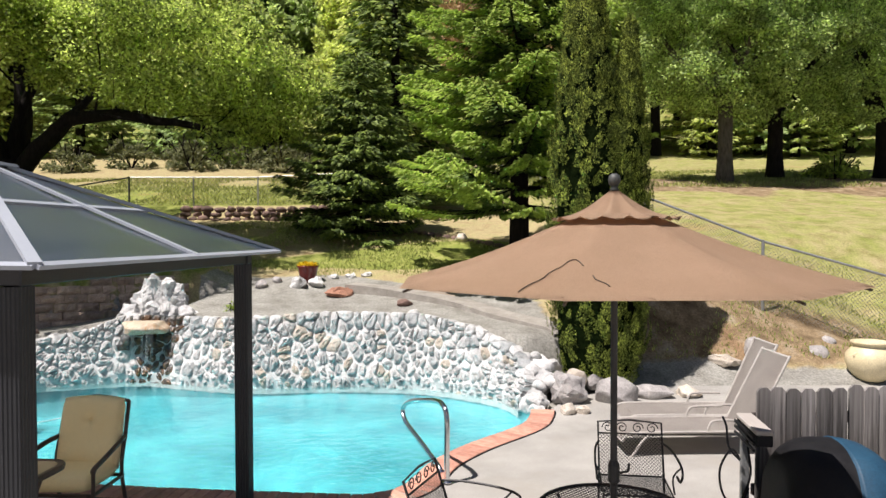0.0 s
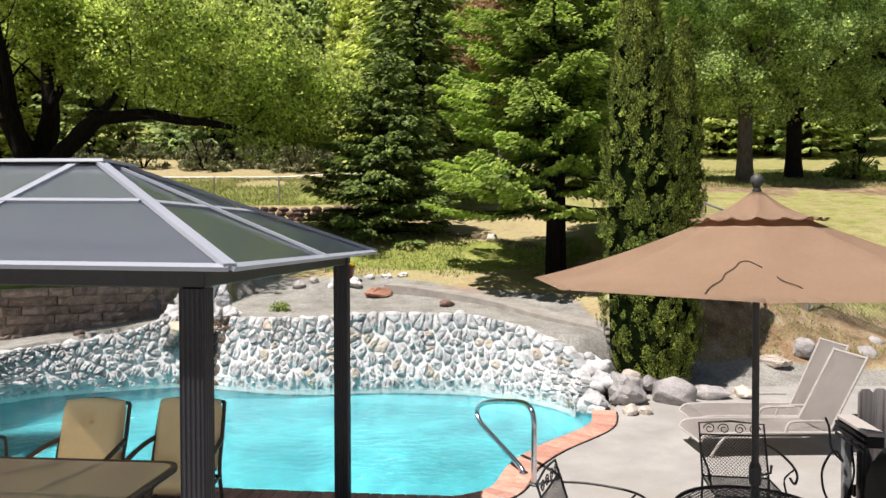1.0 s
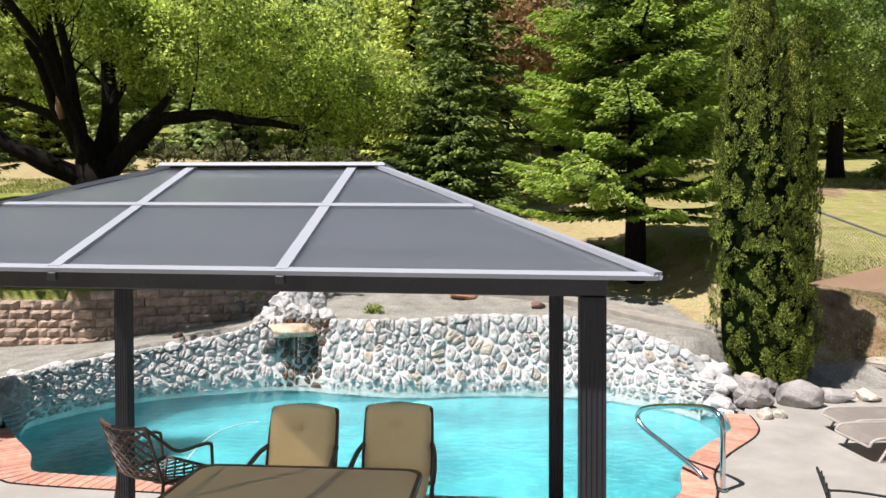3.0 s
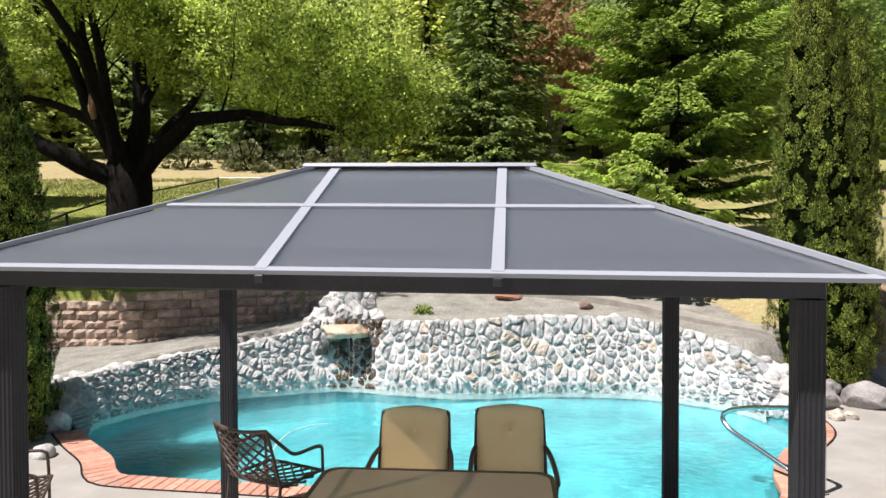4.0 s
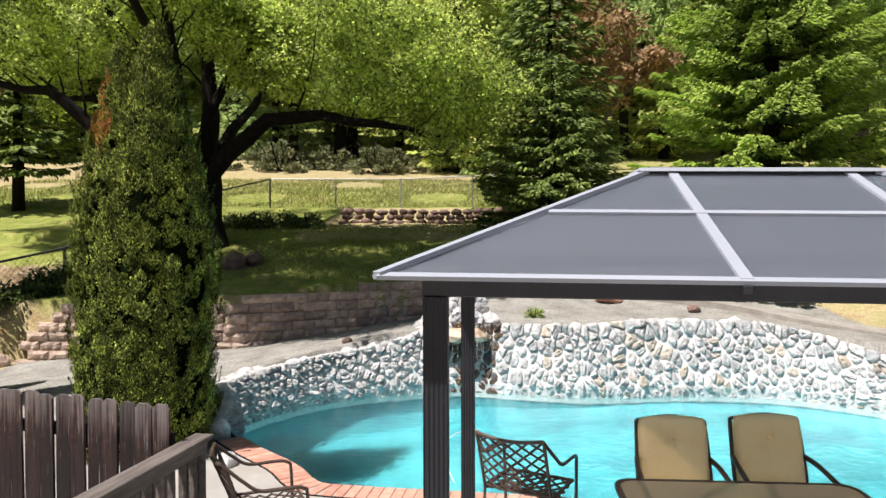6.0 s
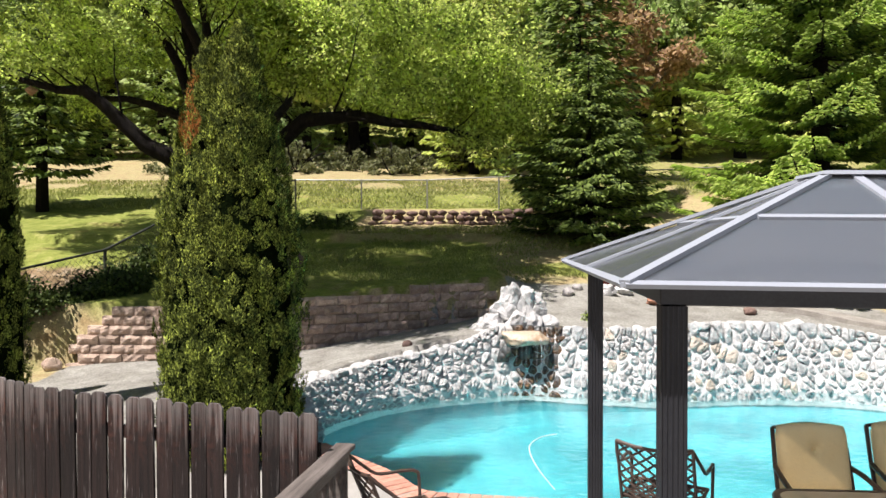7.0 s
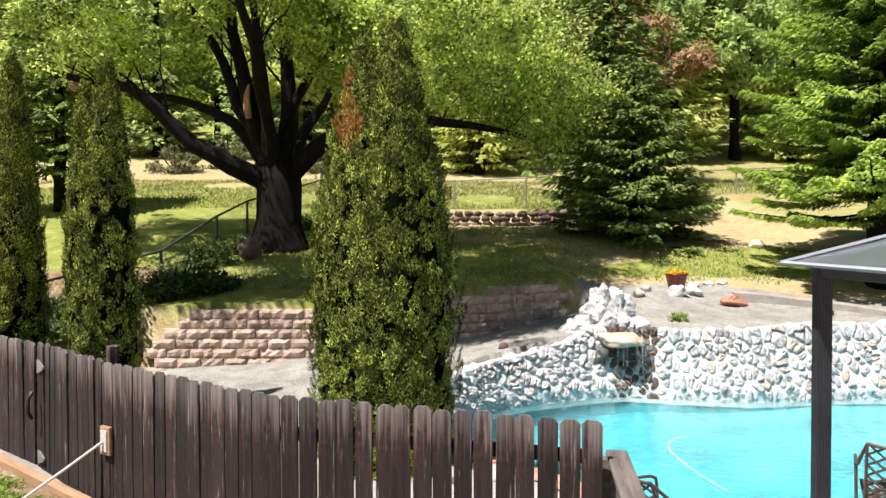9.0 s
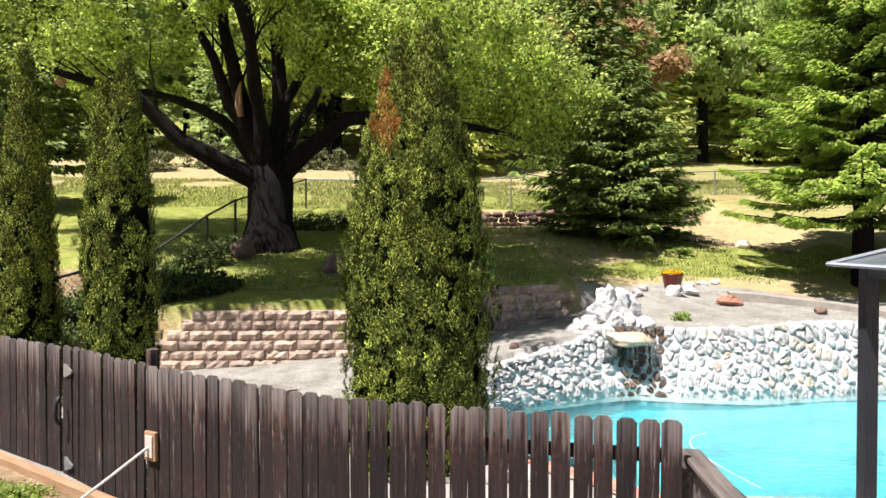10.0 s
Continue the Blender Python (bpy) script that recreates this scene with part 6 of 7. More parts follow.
def build_rope_block():
    p = Vector((-11.13, 7.03, 0.64))
    t = thing("rope_anchor", Matrix.Translation(p) @ Matrix.Rotation(math.atan2(-1.21, 1.65), 4, "Z"), "tan wooden block on the fence holding a white rope", "anchor")
    part("block", boxed(-0.07, 0.07, -0.05, -0.014, -0.12, 0.13, 0.006), M["rawwood"], t)
    part("face", boxed(-0.045, 0.045, -0.062, -0.051, -0.09, 0.10, 0.004), M["rope"], t)
    tagged(part("rope", tubed(spline([(-11.17, 6.98, 0.64), (-11.5, 6.75, 0.40), (-11.9, 6.47, 0.13), (-12.3, 6.2, -0.05)], 6), 0.013, 8), M["rope"]), "taut white rope tied to the fence block", "rope")


build_rope_block()


# ---- deck railing by the fence ----
def build_railing():
    r = thing("deck_railing", pose(0, 0, 0), "weathered grey wooden stair railing with a broad flat top", "railing")
    a, b = Vector((-7.78, 2.0, 0.99)), Vector((-7.12, 5.32, 0.99))
    d = b - a
    L = d.length
    m = Matrix.Translation(a) @ Matrix.Rotation(math.atan2(d.y, d.x), 4, "Z")
    part("top_rail", boxed(0, L, -0.07, 0.07, -0.035, 0.0, 0.005), M["greywood"], r, m=m)
    part("sub_rail", boxed(0, L, -0.02, 0.02, -0.13, -0.036, 0.004), M["greywood"], r, m=m)
    part("bottom_rail", boxed(0, L, -0.02, 0.02, -0.90, -0.82, 0.004), M["greywood"], r, m=m)
    n = int(L / 0.13)
    for k in range(n):
        part("baluster", boxed(-0.018, 0.018, -0.018, 0.018, -0.818, -0.132), M["greywood"], r, m=m @ Matrix.Translation((0.1 + 0.13 * k, 0, 0)))
    for s in (0.05, L - 0.06):
        part("post", boxed(-0.045, 0.045, -0.045, 0.045, -0.99, -0.037, 0.004), M["greywood"], r, m=m @ Matrix.Translation((s, 0.066, 0)))


build_railing()


# ---- pool handrail ----
def build_handrail():
    pts = spline([(0.03, 6.48, 0.0), (0.03, 6.48, 0.35), (0.03, 6.49, 0.60), (0.0, 6.56, 0.70), (-0.08, 6.78, 0.70), (-0.33, 7.36, 0.56), (-0.43, 7.58, 0.44), (-0.41, 7.5, 0.32), (-0.25, 7.2, 0.20), (-0.06, 6.84, 0.06), (-0.03, 6.78, 0.0)], 8)
    h = thing("pool_handrail", pose(0, 0, 0.0), "bent stainless steel pool handrail set in the coping", "handrail")
    part("rail", tubed(pts, 0.026, 12), M["chrome"], h, smooth=True)
    for x, y in ((0.03, 6.48), (-0.03, 6.78)):
        part("flange", lathe([(0.045, 0.013), (0.045, 0.02), (0.024, 0.035)], 16), M["chrome"], h, m=pose(x, y, 0))


build_handrail()


# ---- cushioned chairs ----
def pillow(w, d, t, puff=0.5, button=True, seed=0):
    """A boxed cushion in x (width) and y (depth), thickness in z, dimpled at a button."""
    bm = bmesh.new()
    n = 18
    tops, bots = [], []
    for i in range(n + 1):
        ra, rb = [], []
        for j in range(n + 1):
            u, v = 2 * i / n - 1, 2 * j / n - 1
            k = 0.07
            x, y = u * w / 2, v * d / 2
            e = (1 - abs(u) ** 6) * (1 - abs(v) ** 6)
            z = t * (0.5 * max(e, 0) ** 0.35)
            x *= 1 - 0.035 * (v > 0.86) * 1.0 - 0.02 * abs(v) ** 6
            y *= 1 - 0.085 * abs(u) ** 3 * (v > 0)
            dip = 0.0
            if button:
                rr = math.hypot(u * w / 2, (v - 0.35) * d / 2)
                an = math.atan2(v - 0.35, u)
                dip = 0.040 * math.exp(-(rr / 0.035) ** 2) + 0.018 * math.exp(-(rr / 0.11) ** 2) * (0.6 + 0.4 * math.cos(an * 5 + seed))
            wr = 0.004 * noise.noise(Vector((x * 9, y * 9, seed)))
            ra.append(bm.verts.new((x, y, z - dip + wr)))
            rb.append(bm.verts.new((x, y, -z)) if 0 < i < n and 0 < j < n else ra[-1])
        tops.append(ra)
        bots.append(rb)
    for i in range(n):
        for j in range(n):
            bm.faces.new((tops[i][j], tops[i + 1][j], tops[i + 1][j + 1], tops[i][j + 1]))
            bm.faces.new((bots[i][j + 1], bots[i + 1][j + 1], bots[i + 1][j], bots[i][j]))
    return bm


def cushion_chair(m, seed):
    c = thing("patio_chair", m, "bronze metal patio chair with mustard yellow seat and back cushions", "chair", "chairs at the glass table")
    fr = M["bronze"]
    tilt = 14
    part("seat_cushion", pillow(0.52, 0.52, 0.12, button=False, seed=seed), M["cushion"], c, "mustard fabric seat cushion", m=pose(0, -0.02, 0.43), smooth=True)
    back = part("back_cushion", pillow(0.53, 0.58, 0.13, seed=seed), M["cushion"], c, "tufted mustard fabric back cushion", m=pose(0, 0.25, 0.70, 90 - tilt + 0, 0, 0), smooth=True)
    part("button", lathe([(0.013, 0.0), (0.012, 0.005), (0.005, 0.008)], 10), M["cushion"], back, m=pose(0, 0.10, 0.034))
    for sx in (-1, 1):
        part("back_post", tubed(spline([(sx * 0.275, 0.30, 0.0), (sx * 0.275, 0.20, 0.40), (sx * 0.272, 0.28, 0.70), (sx * 0.262, 0.36, 0.93)], 5), 0.016, 8), fr, c)
        part("arm", tubed(spline([(sx * 0.275, 0.26, 0.66), (sx * 0.30, 0.10, 0.645), (sx * 0.315, -0.14, 0.60), (sx * 0.315, -0.27, 0.57), (sx * 0.312, -0.29, 0.54)], 6), [0.020] * 25, 8), fr, c)
        part("front_leg", tubed(spline([(sx * 0.31, -0.28, 0.55), (sx * 0.295, -0.26, 0.30), (sx * 0.29, -0.27, 0.0)], 5), 0.015, 8), fr, c)
        part("side_rail", tubed([(sx * 0.275, 0.22, 0.36), (sx * 0.29, -0.26, 0.36)], 0.015, 8), fr, c)
    part("front_rail", tubed([(-0.29, -0.26, 0.36), (0.29, -0.26, 0.36)], 0.015, 8), fr, c)
    part("rear_rail", tubed([(-0.27, 0.22, 0.36), (0.27, 0.22, 0.36)], 0.015, 8), fr, c)
    part("top_rail", tubed(spline([(-0.262, 0.36, 0.93), (0, 0.365, 0.965), (0.262, 0.36, 0.93)], 6), 0.014, 8), fr, c)
    return c


cushion_chair(pose(-3.66, 5.46, 0, 0, 0, -5), 1)
cushion_chair(pose(-2.89, 5.50, 0, 0, 0, -3), 2)


# ---- woven strap chairs ----
def strap_chair(m, label):
    """Faces -y in its own space; crossed straps in the back and seat."""
    c = thing("strap_chair", m, label, "chair", "strap chairs")
    fr = M["bronze"]
    W = 0.27

    def back(u, v):
        return Vector((u * W, 0.20 + 0.15 * v + 0.045 * (1 - u * u), 0.43 + 0.39 * v - 0.02 * (1 - u * u) * v))

    def seat(u, v):
        return Vector((u * W, 0.20 - 0.46 * v, 0.41 - 0.035 * math.sin(math.pi * v)))
    for sx in (-1, 1):
        part("back_post", tubed([back(sx, 0) + Vector((0, 0.0, -0.03)), back(sx, 0.5), back(sx, 1.0)], 0.012, 8), fr, c)
        part("arm", tubed(spline([back(sx, 0.98), (sx * 0.30, 0.22, 0.70), (sx * 0.315, 0.10, 0.62), (sx * 0.32, -0.10, 0.615), (sx * 0.315, -0.20, 0.60), (sx * 0.31, -0.23, 0.52), (sx * 0.30, -0.24, 0.0)], 6), 0.013, 8), fr, c)
        part("rear_leg", tubed(spline([back(sx, 0), (sx * 0.27, 0.24, 0.2), (sx * 0.28, 0.30, 0.0)], 5), 0.012, 8), fr, c)
        part("seat_rail", tubed([seat(sx, 0), seat(sx, 1)], 0.012, 8), fr, c)
    part("top_rail", tubed([back(u / 5, 1.0) for u in range(-5, 6)], 0.013, 8), fr, c)
    part("lower_rail", tubed([back(u / 5, 0.0) for u in range(-5, 6)], 0.011, 8), fr, c)
    part("front_rail", tubed([seat(-1, 1), seat(0, 1), seat(1, 1)], 0.012, 8), fr, c)
    for fn, name, n in ((back, "back_strap", 5), (seat, "seat_strap", 5)):
        for k in range(-n + 1, n):
            for sg in (1, -1):
                # a diagonal across the unit square of (u, v)
                u0, v0, u1, v1 = -1 + 2 * k / n, 0.0, -1 + 2 * k / n + 2, 1.0
                if u0 < -1:
                    v0, u0 = (-1 - u0) / 2, -1
                if u1 > 1:
                    v1, u1 = 1 - (u1 - 1) / 2, 1
                if v1 - v0 < 0.05:
                    continue
                line = [fn(sg * (u0 + (u1 - u0) * q / 4), v0 + (v1 - v0) * q / 4) + Vector((0, 0.004 * sg, 0.003 * sg)) for q in range(5)]
                part(name, tubed(line, 0.0085, 5), fr, c)
    return c


strap_chair(pose(-4.76, 5.74, 0, 0, 0, 149) @ Matrix.Diagonal((1, 1, 1.12, 1)), "bronze metal chair with a crossed strap back beside the glass table")
strap_chair(pose(-6.72, 5.52, 0, 0, 0, 112), "bronze metal chair with a crossed strap back by the pool corner")


# ---- glass table ----
def build_table():
    t = thing("dining_table", pose(-3.50, 4.58, 0, 0, 0, -5.4), "bronze-framed patio dining table with a frosted amber glass top", "table")
    W, D, c = 0.80, 0.52, 0.12

    def outline(w, d, cc, z):
        pts = []
        for sx, sy, a0 in ((1, -1, -90), (1, 1, 0), (-1, 1, 90), (-1, -1, 180)):
            for k in range(6):
                a = radians(a0 + 90 * k / 5)
                pts.append((sx * (w - cc) + cc * math.cos(a), sy * (d - cc) + cc * math.sin(a), z))
        return pts
    bm = bmesh.new()
    lo = [bm.verts.new(p) for p in outline(W - 0.02, D - 0.02, c, 0.690)]
    hi = [bm.verts.new(p) for p in outline(W - 0.02, D - 0.02, c, 0.698)]
    n = len(lo)
    bm.faces.new(lo[::-1])
    bm.faces.new(hi)
    for i in range(n):
        bm.faces.new((lo[i], lo[(i + 1) % n], hi[(i + 1) % n], hi[i]))
    part("glass_top", bm, M["table_glass"], t, "frosted amber glass top")
    bm = bmesh.new()
    rings = [[bm.verts.new(p) for p in outline(W + dw, D + dw, c, z)] for dw, z in ((-0.03, 0.66), (0.0, 0.66), (0.005, 0.685), (0.0, 0.702), (-0.03, 0.702))]
    for a, b in zip(rings, rings[1:] + rings[:1]):
        for i in range(n):
            bm.faces.new((a[i], a[(i + 1) % n], b[(i + 1) % n], b[i]))
    part("rim", bm, M["bronze"], t)
    for sx in (-1, 1):
        for sy in (-1, 1):
            part("leg", tubed(spline([(sx * 0.66, sy * 0.40, 0.66), (sx * 0.60, sy * 0.36, 0.35), (sx * 0.68, sy * 0.42, 0.0)], 6), 0.022, 8), M["bronze"], t)
        part("end_stretcher", tubed([(sx * 0.66, -0.40, 0.64), (sx * 0.66, 0.40, 0.64)], 0.016, 8), M["bronze"], t)
    for sy in (-1, 1):
        part("stretcher", tubed([(-0.66, sy * 0.40, 0.64), (0.66, sy * 0.40, 0.64)], 0.016, 8), M["bronze"], t)


build_table()


# ---- iron set under the umbrella ----
def iron_mesh(bm, fn, nu, nv, r=0.0022):
    """Fine diamond mesh of thin rods over a patch fn(u, v), u and v from 0 to 1."""
    for k in range(-nv, nu):
        for sg in (0, 1):
            a, b = (k / nu, 0.0), ((k + nv) / nu, 1.0)
            u0, v0, u1, v1 = a[0], 0.0, b[0], 1.0
            if u0 < 0:
                v0 = -u0 / (u1 - u0)
                u0n = 0.0
            else:
                u0n = u0
            if u1 > 1:
                v1 = (1 - u0) / (u1 - u0)
                u1n = 1.0
            else:
                u1n = u1
            if v1 - v0 < 0.02:
                continue
            pts = [fn((u0n + (u1n - u0n) * q / 3) if sg else 1 - (u0n + (u1n - u0n) * q / 3), v0 + (v1 - v0) * q / 3) for q in range(4)]
            tube(bm, pts, r, 3, cap=False)


def scroll(cx, cz, r, turns, y, sg=1):
    pts = []
    for k in range(22):
        f = k / 21
        a = turns * 2 * math.pi * f
        rr = r * (1 - 0.75 * f)
        pts.append((cx + sg * rr * math.cos(a), y, cz + rr * math.sin(a)))
    return pts


def iron_chair(m, label):
    c = thing("iron_chair", m, label, "chair", "iron chairs")
    ir = M["iron"]
    W = 0.245
    bp = lambda u, v: Vector((W * (2 * u - 1), 0.21 + 0.10 * v, 0.42 + 0.30 * v))
    st = lambda u, v: Vector((W * (2 * u - 1), 0.21 - 0.44 * v, 0.42))
    for name, fn, nu, nv in (("back_mesh", bp, 18, 12), ("seat_mesh", st, 18, 16)):
        bm = bmesh.new()
        iron_mesh(bm, fn, nu, nv)
        tagged(part(name, bm, ir, c, "black wire mesh panel"), kind="stuff")
    part("back_frame", tubed([bp(0, -0.02), bp(0, 1.28), bp(0.5, 1.34), bp(1, 1.28), bp(1, -0.02)], 0.009, 6), ir, c)
    part("mesh_rail", tubed([bp(0, 1), bp(1, 1)], 0.007, 6), ir, c)
    for sg in (-1, 1):
        for k in (0, 1):
            part("scroll", tubed([Vector(p) for p in scroll(sg * (0.06 + 0.11 * k), 0.765, 0.045, 1.4, 0.318, sg)], 0.0045, 5), ir, c)
        part("arm", tubed(spline([bp(0 if sg < 0 else 1, 0.8), (sg * 0.28, 0.12, 0.66), (sg * 0.30, -0.12, 0.64), (sg * 0.30, -0.24, 0.60), (sg * 0.29, -0.22, 0.53), (sg * 0.27, -0.18, 0.56)], 6), 0.009, 6), ir, c)
        part("arm_support", tubed(spline([(sg * 0.30, -0.18, 0.62), (sg * 0.26, -0.10, 0.52), (sg * 0.26, -0.16, 0.42)], 6), 0.007, 6), ir, c)
        part("leg", tubed(spline([(sg * 0.245, -0.22, 0.42), (sg * 0.26, -0.23, 0.2), (sg * 0.27, -0.27, 0.0)], 5), 0.009, 6), ir, c)
        part("leg", tubed(spline([(sg * 0.245, 0.21, 0.42), (sg * 0.25, 0.22, 0.2), (sg * 0.26, 0.29, 0.0)], 5), 0.009, 6), ir, c)
    part("seat_frame", tubed([st(0, 0), st(1, 0), st(1, 1), st(0, 1), st(0, 0)], 0.008, 6), ir, c)
    return c


iron_chair(pose(1.43, 5.26, 0, 0, 0, -8), "black wrought-iron mesh chair with scrolled back behind the iron table")
iron_chair(pose(0.16, 4.36, 0, 0, 0, 68), "black wrought-iron mesh chair turned towards the iron table")


def build_iron_table():
    t = thing("iron_table", pose(UMB[0], UMB[1], 0), "round black wrought-iron mesh table with the umbrella pole through it", "table")
    R, Z = 0.44, 0.70
    bm = bmesh.new()
    for k in range(-17, 18):
        x = R * k / 17.5
        h = math.sqrt(R * R - x * x)
        for sg in (0, 1):
            a, b = Vector((x, -h, Z)), Vector((x, h, Z))
            rot = Matrix.Rotation(radians(45 if sg else -45), 4, "Z")
            tube(bm, [rot @ a, rot @ b], 0.0028, 3, cap=False)
    tagged(part("top_mesh", bm, M["iron"], t, "black wire mesh top"), kind="stuff")
    for r in (R, 0.06):
        ring = [(r * math.cos(2 * math.pi * k / 40), r * math.sin(2 * math.pi * k / 40), Z) for k in range(41)]
        part("rim", tubed(ring, 0.012, 6), M["iron"], t)
    for k in range(4):
        a = radians(45 + 90 * k)
        part("leg", tubed(spline([(R * 0.9 * math.cos(a), R * 0.9 * math.sin(a), Z), (0.2 * math.cos(a), 0.2 * math.sin(a), 0.4), (0.34 * math.cos(a), 0.34 * math.sin(a), 0.0)], 7), 0.010, 6), M["iron"], t)


build_iron_table()


# ---- covered grill ----
def dome(x0, x1, rx, ry, z0, z1, grow, seed):
    """A draped cover: the stretch x0..x1 of a rounded lump, with folds towards its hem."""
    bm = bmesh.new()
    rows = []
    for i in range(17):
        x = x0 + (x1 - x0) * i / 16
        k = max(0.0, 1 - abs(x / rx) ** 2.6) ** (1 / 2.6)
        row = []
        for j in range(25):
            a = math.pi * j / 24
            c, s = math.cos(a), math.sin(a)
            y = -ry * math.copysign(abs(c) ** 0.75, c) * (0.35 + 0.65 * k)
            z = z0 + (z1 - z0) * (0.25 + 0.75 * k) * s ** 0.8
            fold = 0.025 * noise.noise(Vector((x * 7 + seed, a * 2.5, seed))) + 0.012 * math.sin(x * 38 + seed) * abs(c) ** 3
            row.append(bm.verts.new((x, y * (1 + fold + grow), z + grow * 0.3 + 0.5 * fold)))
        rows.append(row)
    for a, b in zip(rows, rows[1:]):
        for j in range(24):
            bm.faces.new((a[j], a[j + 1], b[j + 1], b[j]))
    bm.faces.new(rows[0])
    bm.faces.new(rows[-1][::-1])
    return bm


def build_grill():
    g = thing("barbecue_grill", pose(2.80, 5.12, 0, 0, 0, -8), "black covered barbecue grill with grey side shelf and blue tarp", "grill")
    part("cart", boxed(-0.30, 0.30, -0.24, 0.24, 0.10, 0.40, 0.012), M["black_cover"], g)
    part("cover", dome(-0.36, 0.10, 0.40, 0.48, 0.16, 0.79, 0.0, 3), M["black_cover"], g, "creased black vinyl cover", smooth=True)
    part("tarp", dome(0.06, 0.42, 0.46, 0.50, 0.14, 0.79, 0.03, 8), M["blue"], g, "creased blue tarp", smooth=True)
    shelf = part("side_shelf", boxed(-0.52, -0.39, -0.06, 0.48, 0.825, 0.86, 0.008), M["sling"], g, "grey side shelf")
    part("shelf_edge", boxed(-0.512, -0.395, -0.05, 0.47, 0.74, 0.823, 0.006), M["black_cover"], g)
    for k in range(3):
        part("slat", boxed(-0.535, -0.522, -0.05, 0.47, 0.70 + 0.045 * k, 0.725 + 0.045 * k, 0.003), M["black_cover"], g)
    part("shelf_leg", boxed(-0.50, -0.44, 0.38, 0.44, 0.0, 0.739, 0.006), M["galv"], g, "pale metal leg")
    for sx in (-1, 1):
        for sy in (-1, 1):
            part("wheel", lathe([(0.02, -0.02), (0.09, -0.02), (0.09, 0.02), (0.02, 0.02)], 18), M["black_cover"], g, m=pose(sx * 0.26, sy * 0.18, 0.09, 0, 90, 0))
    bm = bmesh.new()
    y = 5.55
    tube(bm, spline([(2.20, y, 0.86), (2.23, y, 0.78), (2.25, y, 0.62), (2.33, y - 0.02, 0.52), (2.27, y, 0.60), (2.19, y + 0.02, 0.44), (2.20, y, 0.26), (2.28, y - 0.03, 0.16), (2.36, y - 0.02, 0.24), (2.41, y - 0.03, 0.42), (2.38, y - 0.05, 0.62), (2.36, y - 0.08, 0.76)], 7), 0.009, 7)
    tube(bm, spline([(2.40, y - 0.02, 0.30), (2.30, y - 0.06, 0.16), (2.20, y - 0.05, 0.17), (2.13, y - 0.08, 0.05), (2.16, y - 0.1, 0.014), (2.26, y - 0.12, 0.02), (2.34, y - 0.06, 0.12), (2.24, y - 0.02, 0.20), (2.17, y + 0.02, 0.10), (2.22, y + 0.06, 0.014), (2.4, y + 0.1, 0.014)], 7), 0.009, 7)
    tagged(part("gas_hose", bm, M["black_cover"]), "black rubber hose coiled beside the covered grill", "hose")


build_grill()


# ---- chaise longues ----
def chaise(m, label, back_angle):
    c = thing("chaise_longue", m, label, "lounger", "chaises by the pool")
    # own x runs from the foot end to the head
    W, HX, LEN, Z = 0.29, 1.34, 0.86, 0.25
    ca, sa = math.cos(radians(back_angle)), math.sin(radians(back_angle))
    bm = bmesh.new()
    rows = []
    for i in range(13):
        x = HX * i / 12
        rows.append([bm.verts.new((x, W * v, Z - 0.02 * (1 - v * v) - (0.06 * (1 - x / 0.12) if x < 0.12 else 0))) for v in (-1, -0.5, 0, 0.5, 1)])
    for a, b in zip(rows, rows[1:]):
        for j in range(4):
            bm.faces.new((a[j], b[j], b[j + 1], a[j + 1]))
    bmesh.ops.solidify(bm, geom=bm.faces[:], thickness=0.012)
    part("seat_sling", bm, M["sling"], c, "grey fabric seat sling")
    bm = bmesh.new()
    rows = [[bm.verts.new((HX + ca * LEN * f - 0.012 * (1 - v * v), W * v, Z + sa * LEN * f + 0.0)) for v in (-1, -0.5, 0, 0.5, 1)] for f in (0, 0.25, 0.5, 0.75, 1)]
    for a, b in zip(rows, rows[1:]):
        for j in range(4):
            bm.faces.new((a[j], b[j], b[j + 1], a[j + 1]))
    bmesh.ops.solidify(bm, geom=bm.faces[:], thickness=0.012)
    part("back_sling", bm, M["sling"], c, "raised grey fabric back sling")
    for s in (-1, 1):
        y = s * (W + 0.012)
        part("side_rail", tubed(spline([(0.0, y, Z - 0.09), (0.06, y, Z - 0.02), (0.3, y, Z), (HX, y, Z), (HX + 0.44, y, Z - 0.01)], 5), 0.015, 8), M["sling_frame"], c)
        part("back_rail", tubed([(HX, y, Z), (HX + ca * (LEN + 0.02), y, Z + sa * (LEN + 0.02))], 0.014, 8), M["sling_frame"], c)
        part("leg", tubed(spline([(0.30, y, Z), (0.20, y, Z - 0.1), (0.10, y, 0.0)], 5), 0.014, 8), M["sling_frame"], c)
        part("leg", tubed(spline([(HX + 0.22, y, Z), (HX + 0.30, y, Z - 0.1), (HX + 0.38, y, 0.0)], 5), 0.014, 8), M["sling_frame"], c)
        part("arm_rest", tubed(spline([(HX - 0.46, y, Z), (HX - 0.42, y, Z + 0.1), (HX - 0.32, y, Z + 0.12), (HX - 0.06, y, Z + 0.12)], 5), 0.013, 8), M["sling_frame"], c)
    part("foot_bar", tubed([(0.0, -W, Z - 0.09), (0.0, W, Z - 0.09)], 0.014, 8), M["sling_frame"], c)
    part("head_bar", tubed([(HX + ca * LEN, -W, Z + sa * LEN), (HX + ca * LEN, W, Z + sa * LEN)], 0.014, 8), M["sling_frame"], c)
    return c


chaise(pose(2.07, 8.27, 0, 0, 0, -1), "pale grey sling chaise longue with its back raised", 66)
chaise(pose(1.84, 7.56, 0, 0, 0, 1), "pale grey sling chaise longue with its back raised beside another", 63)


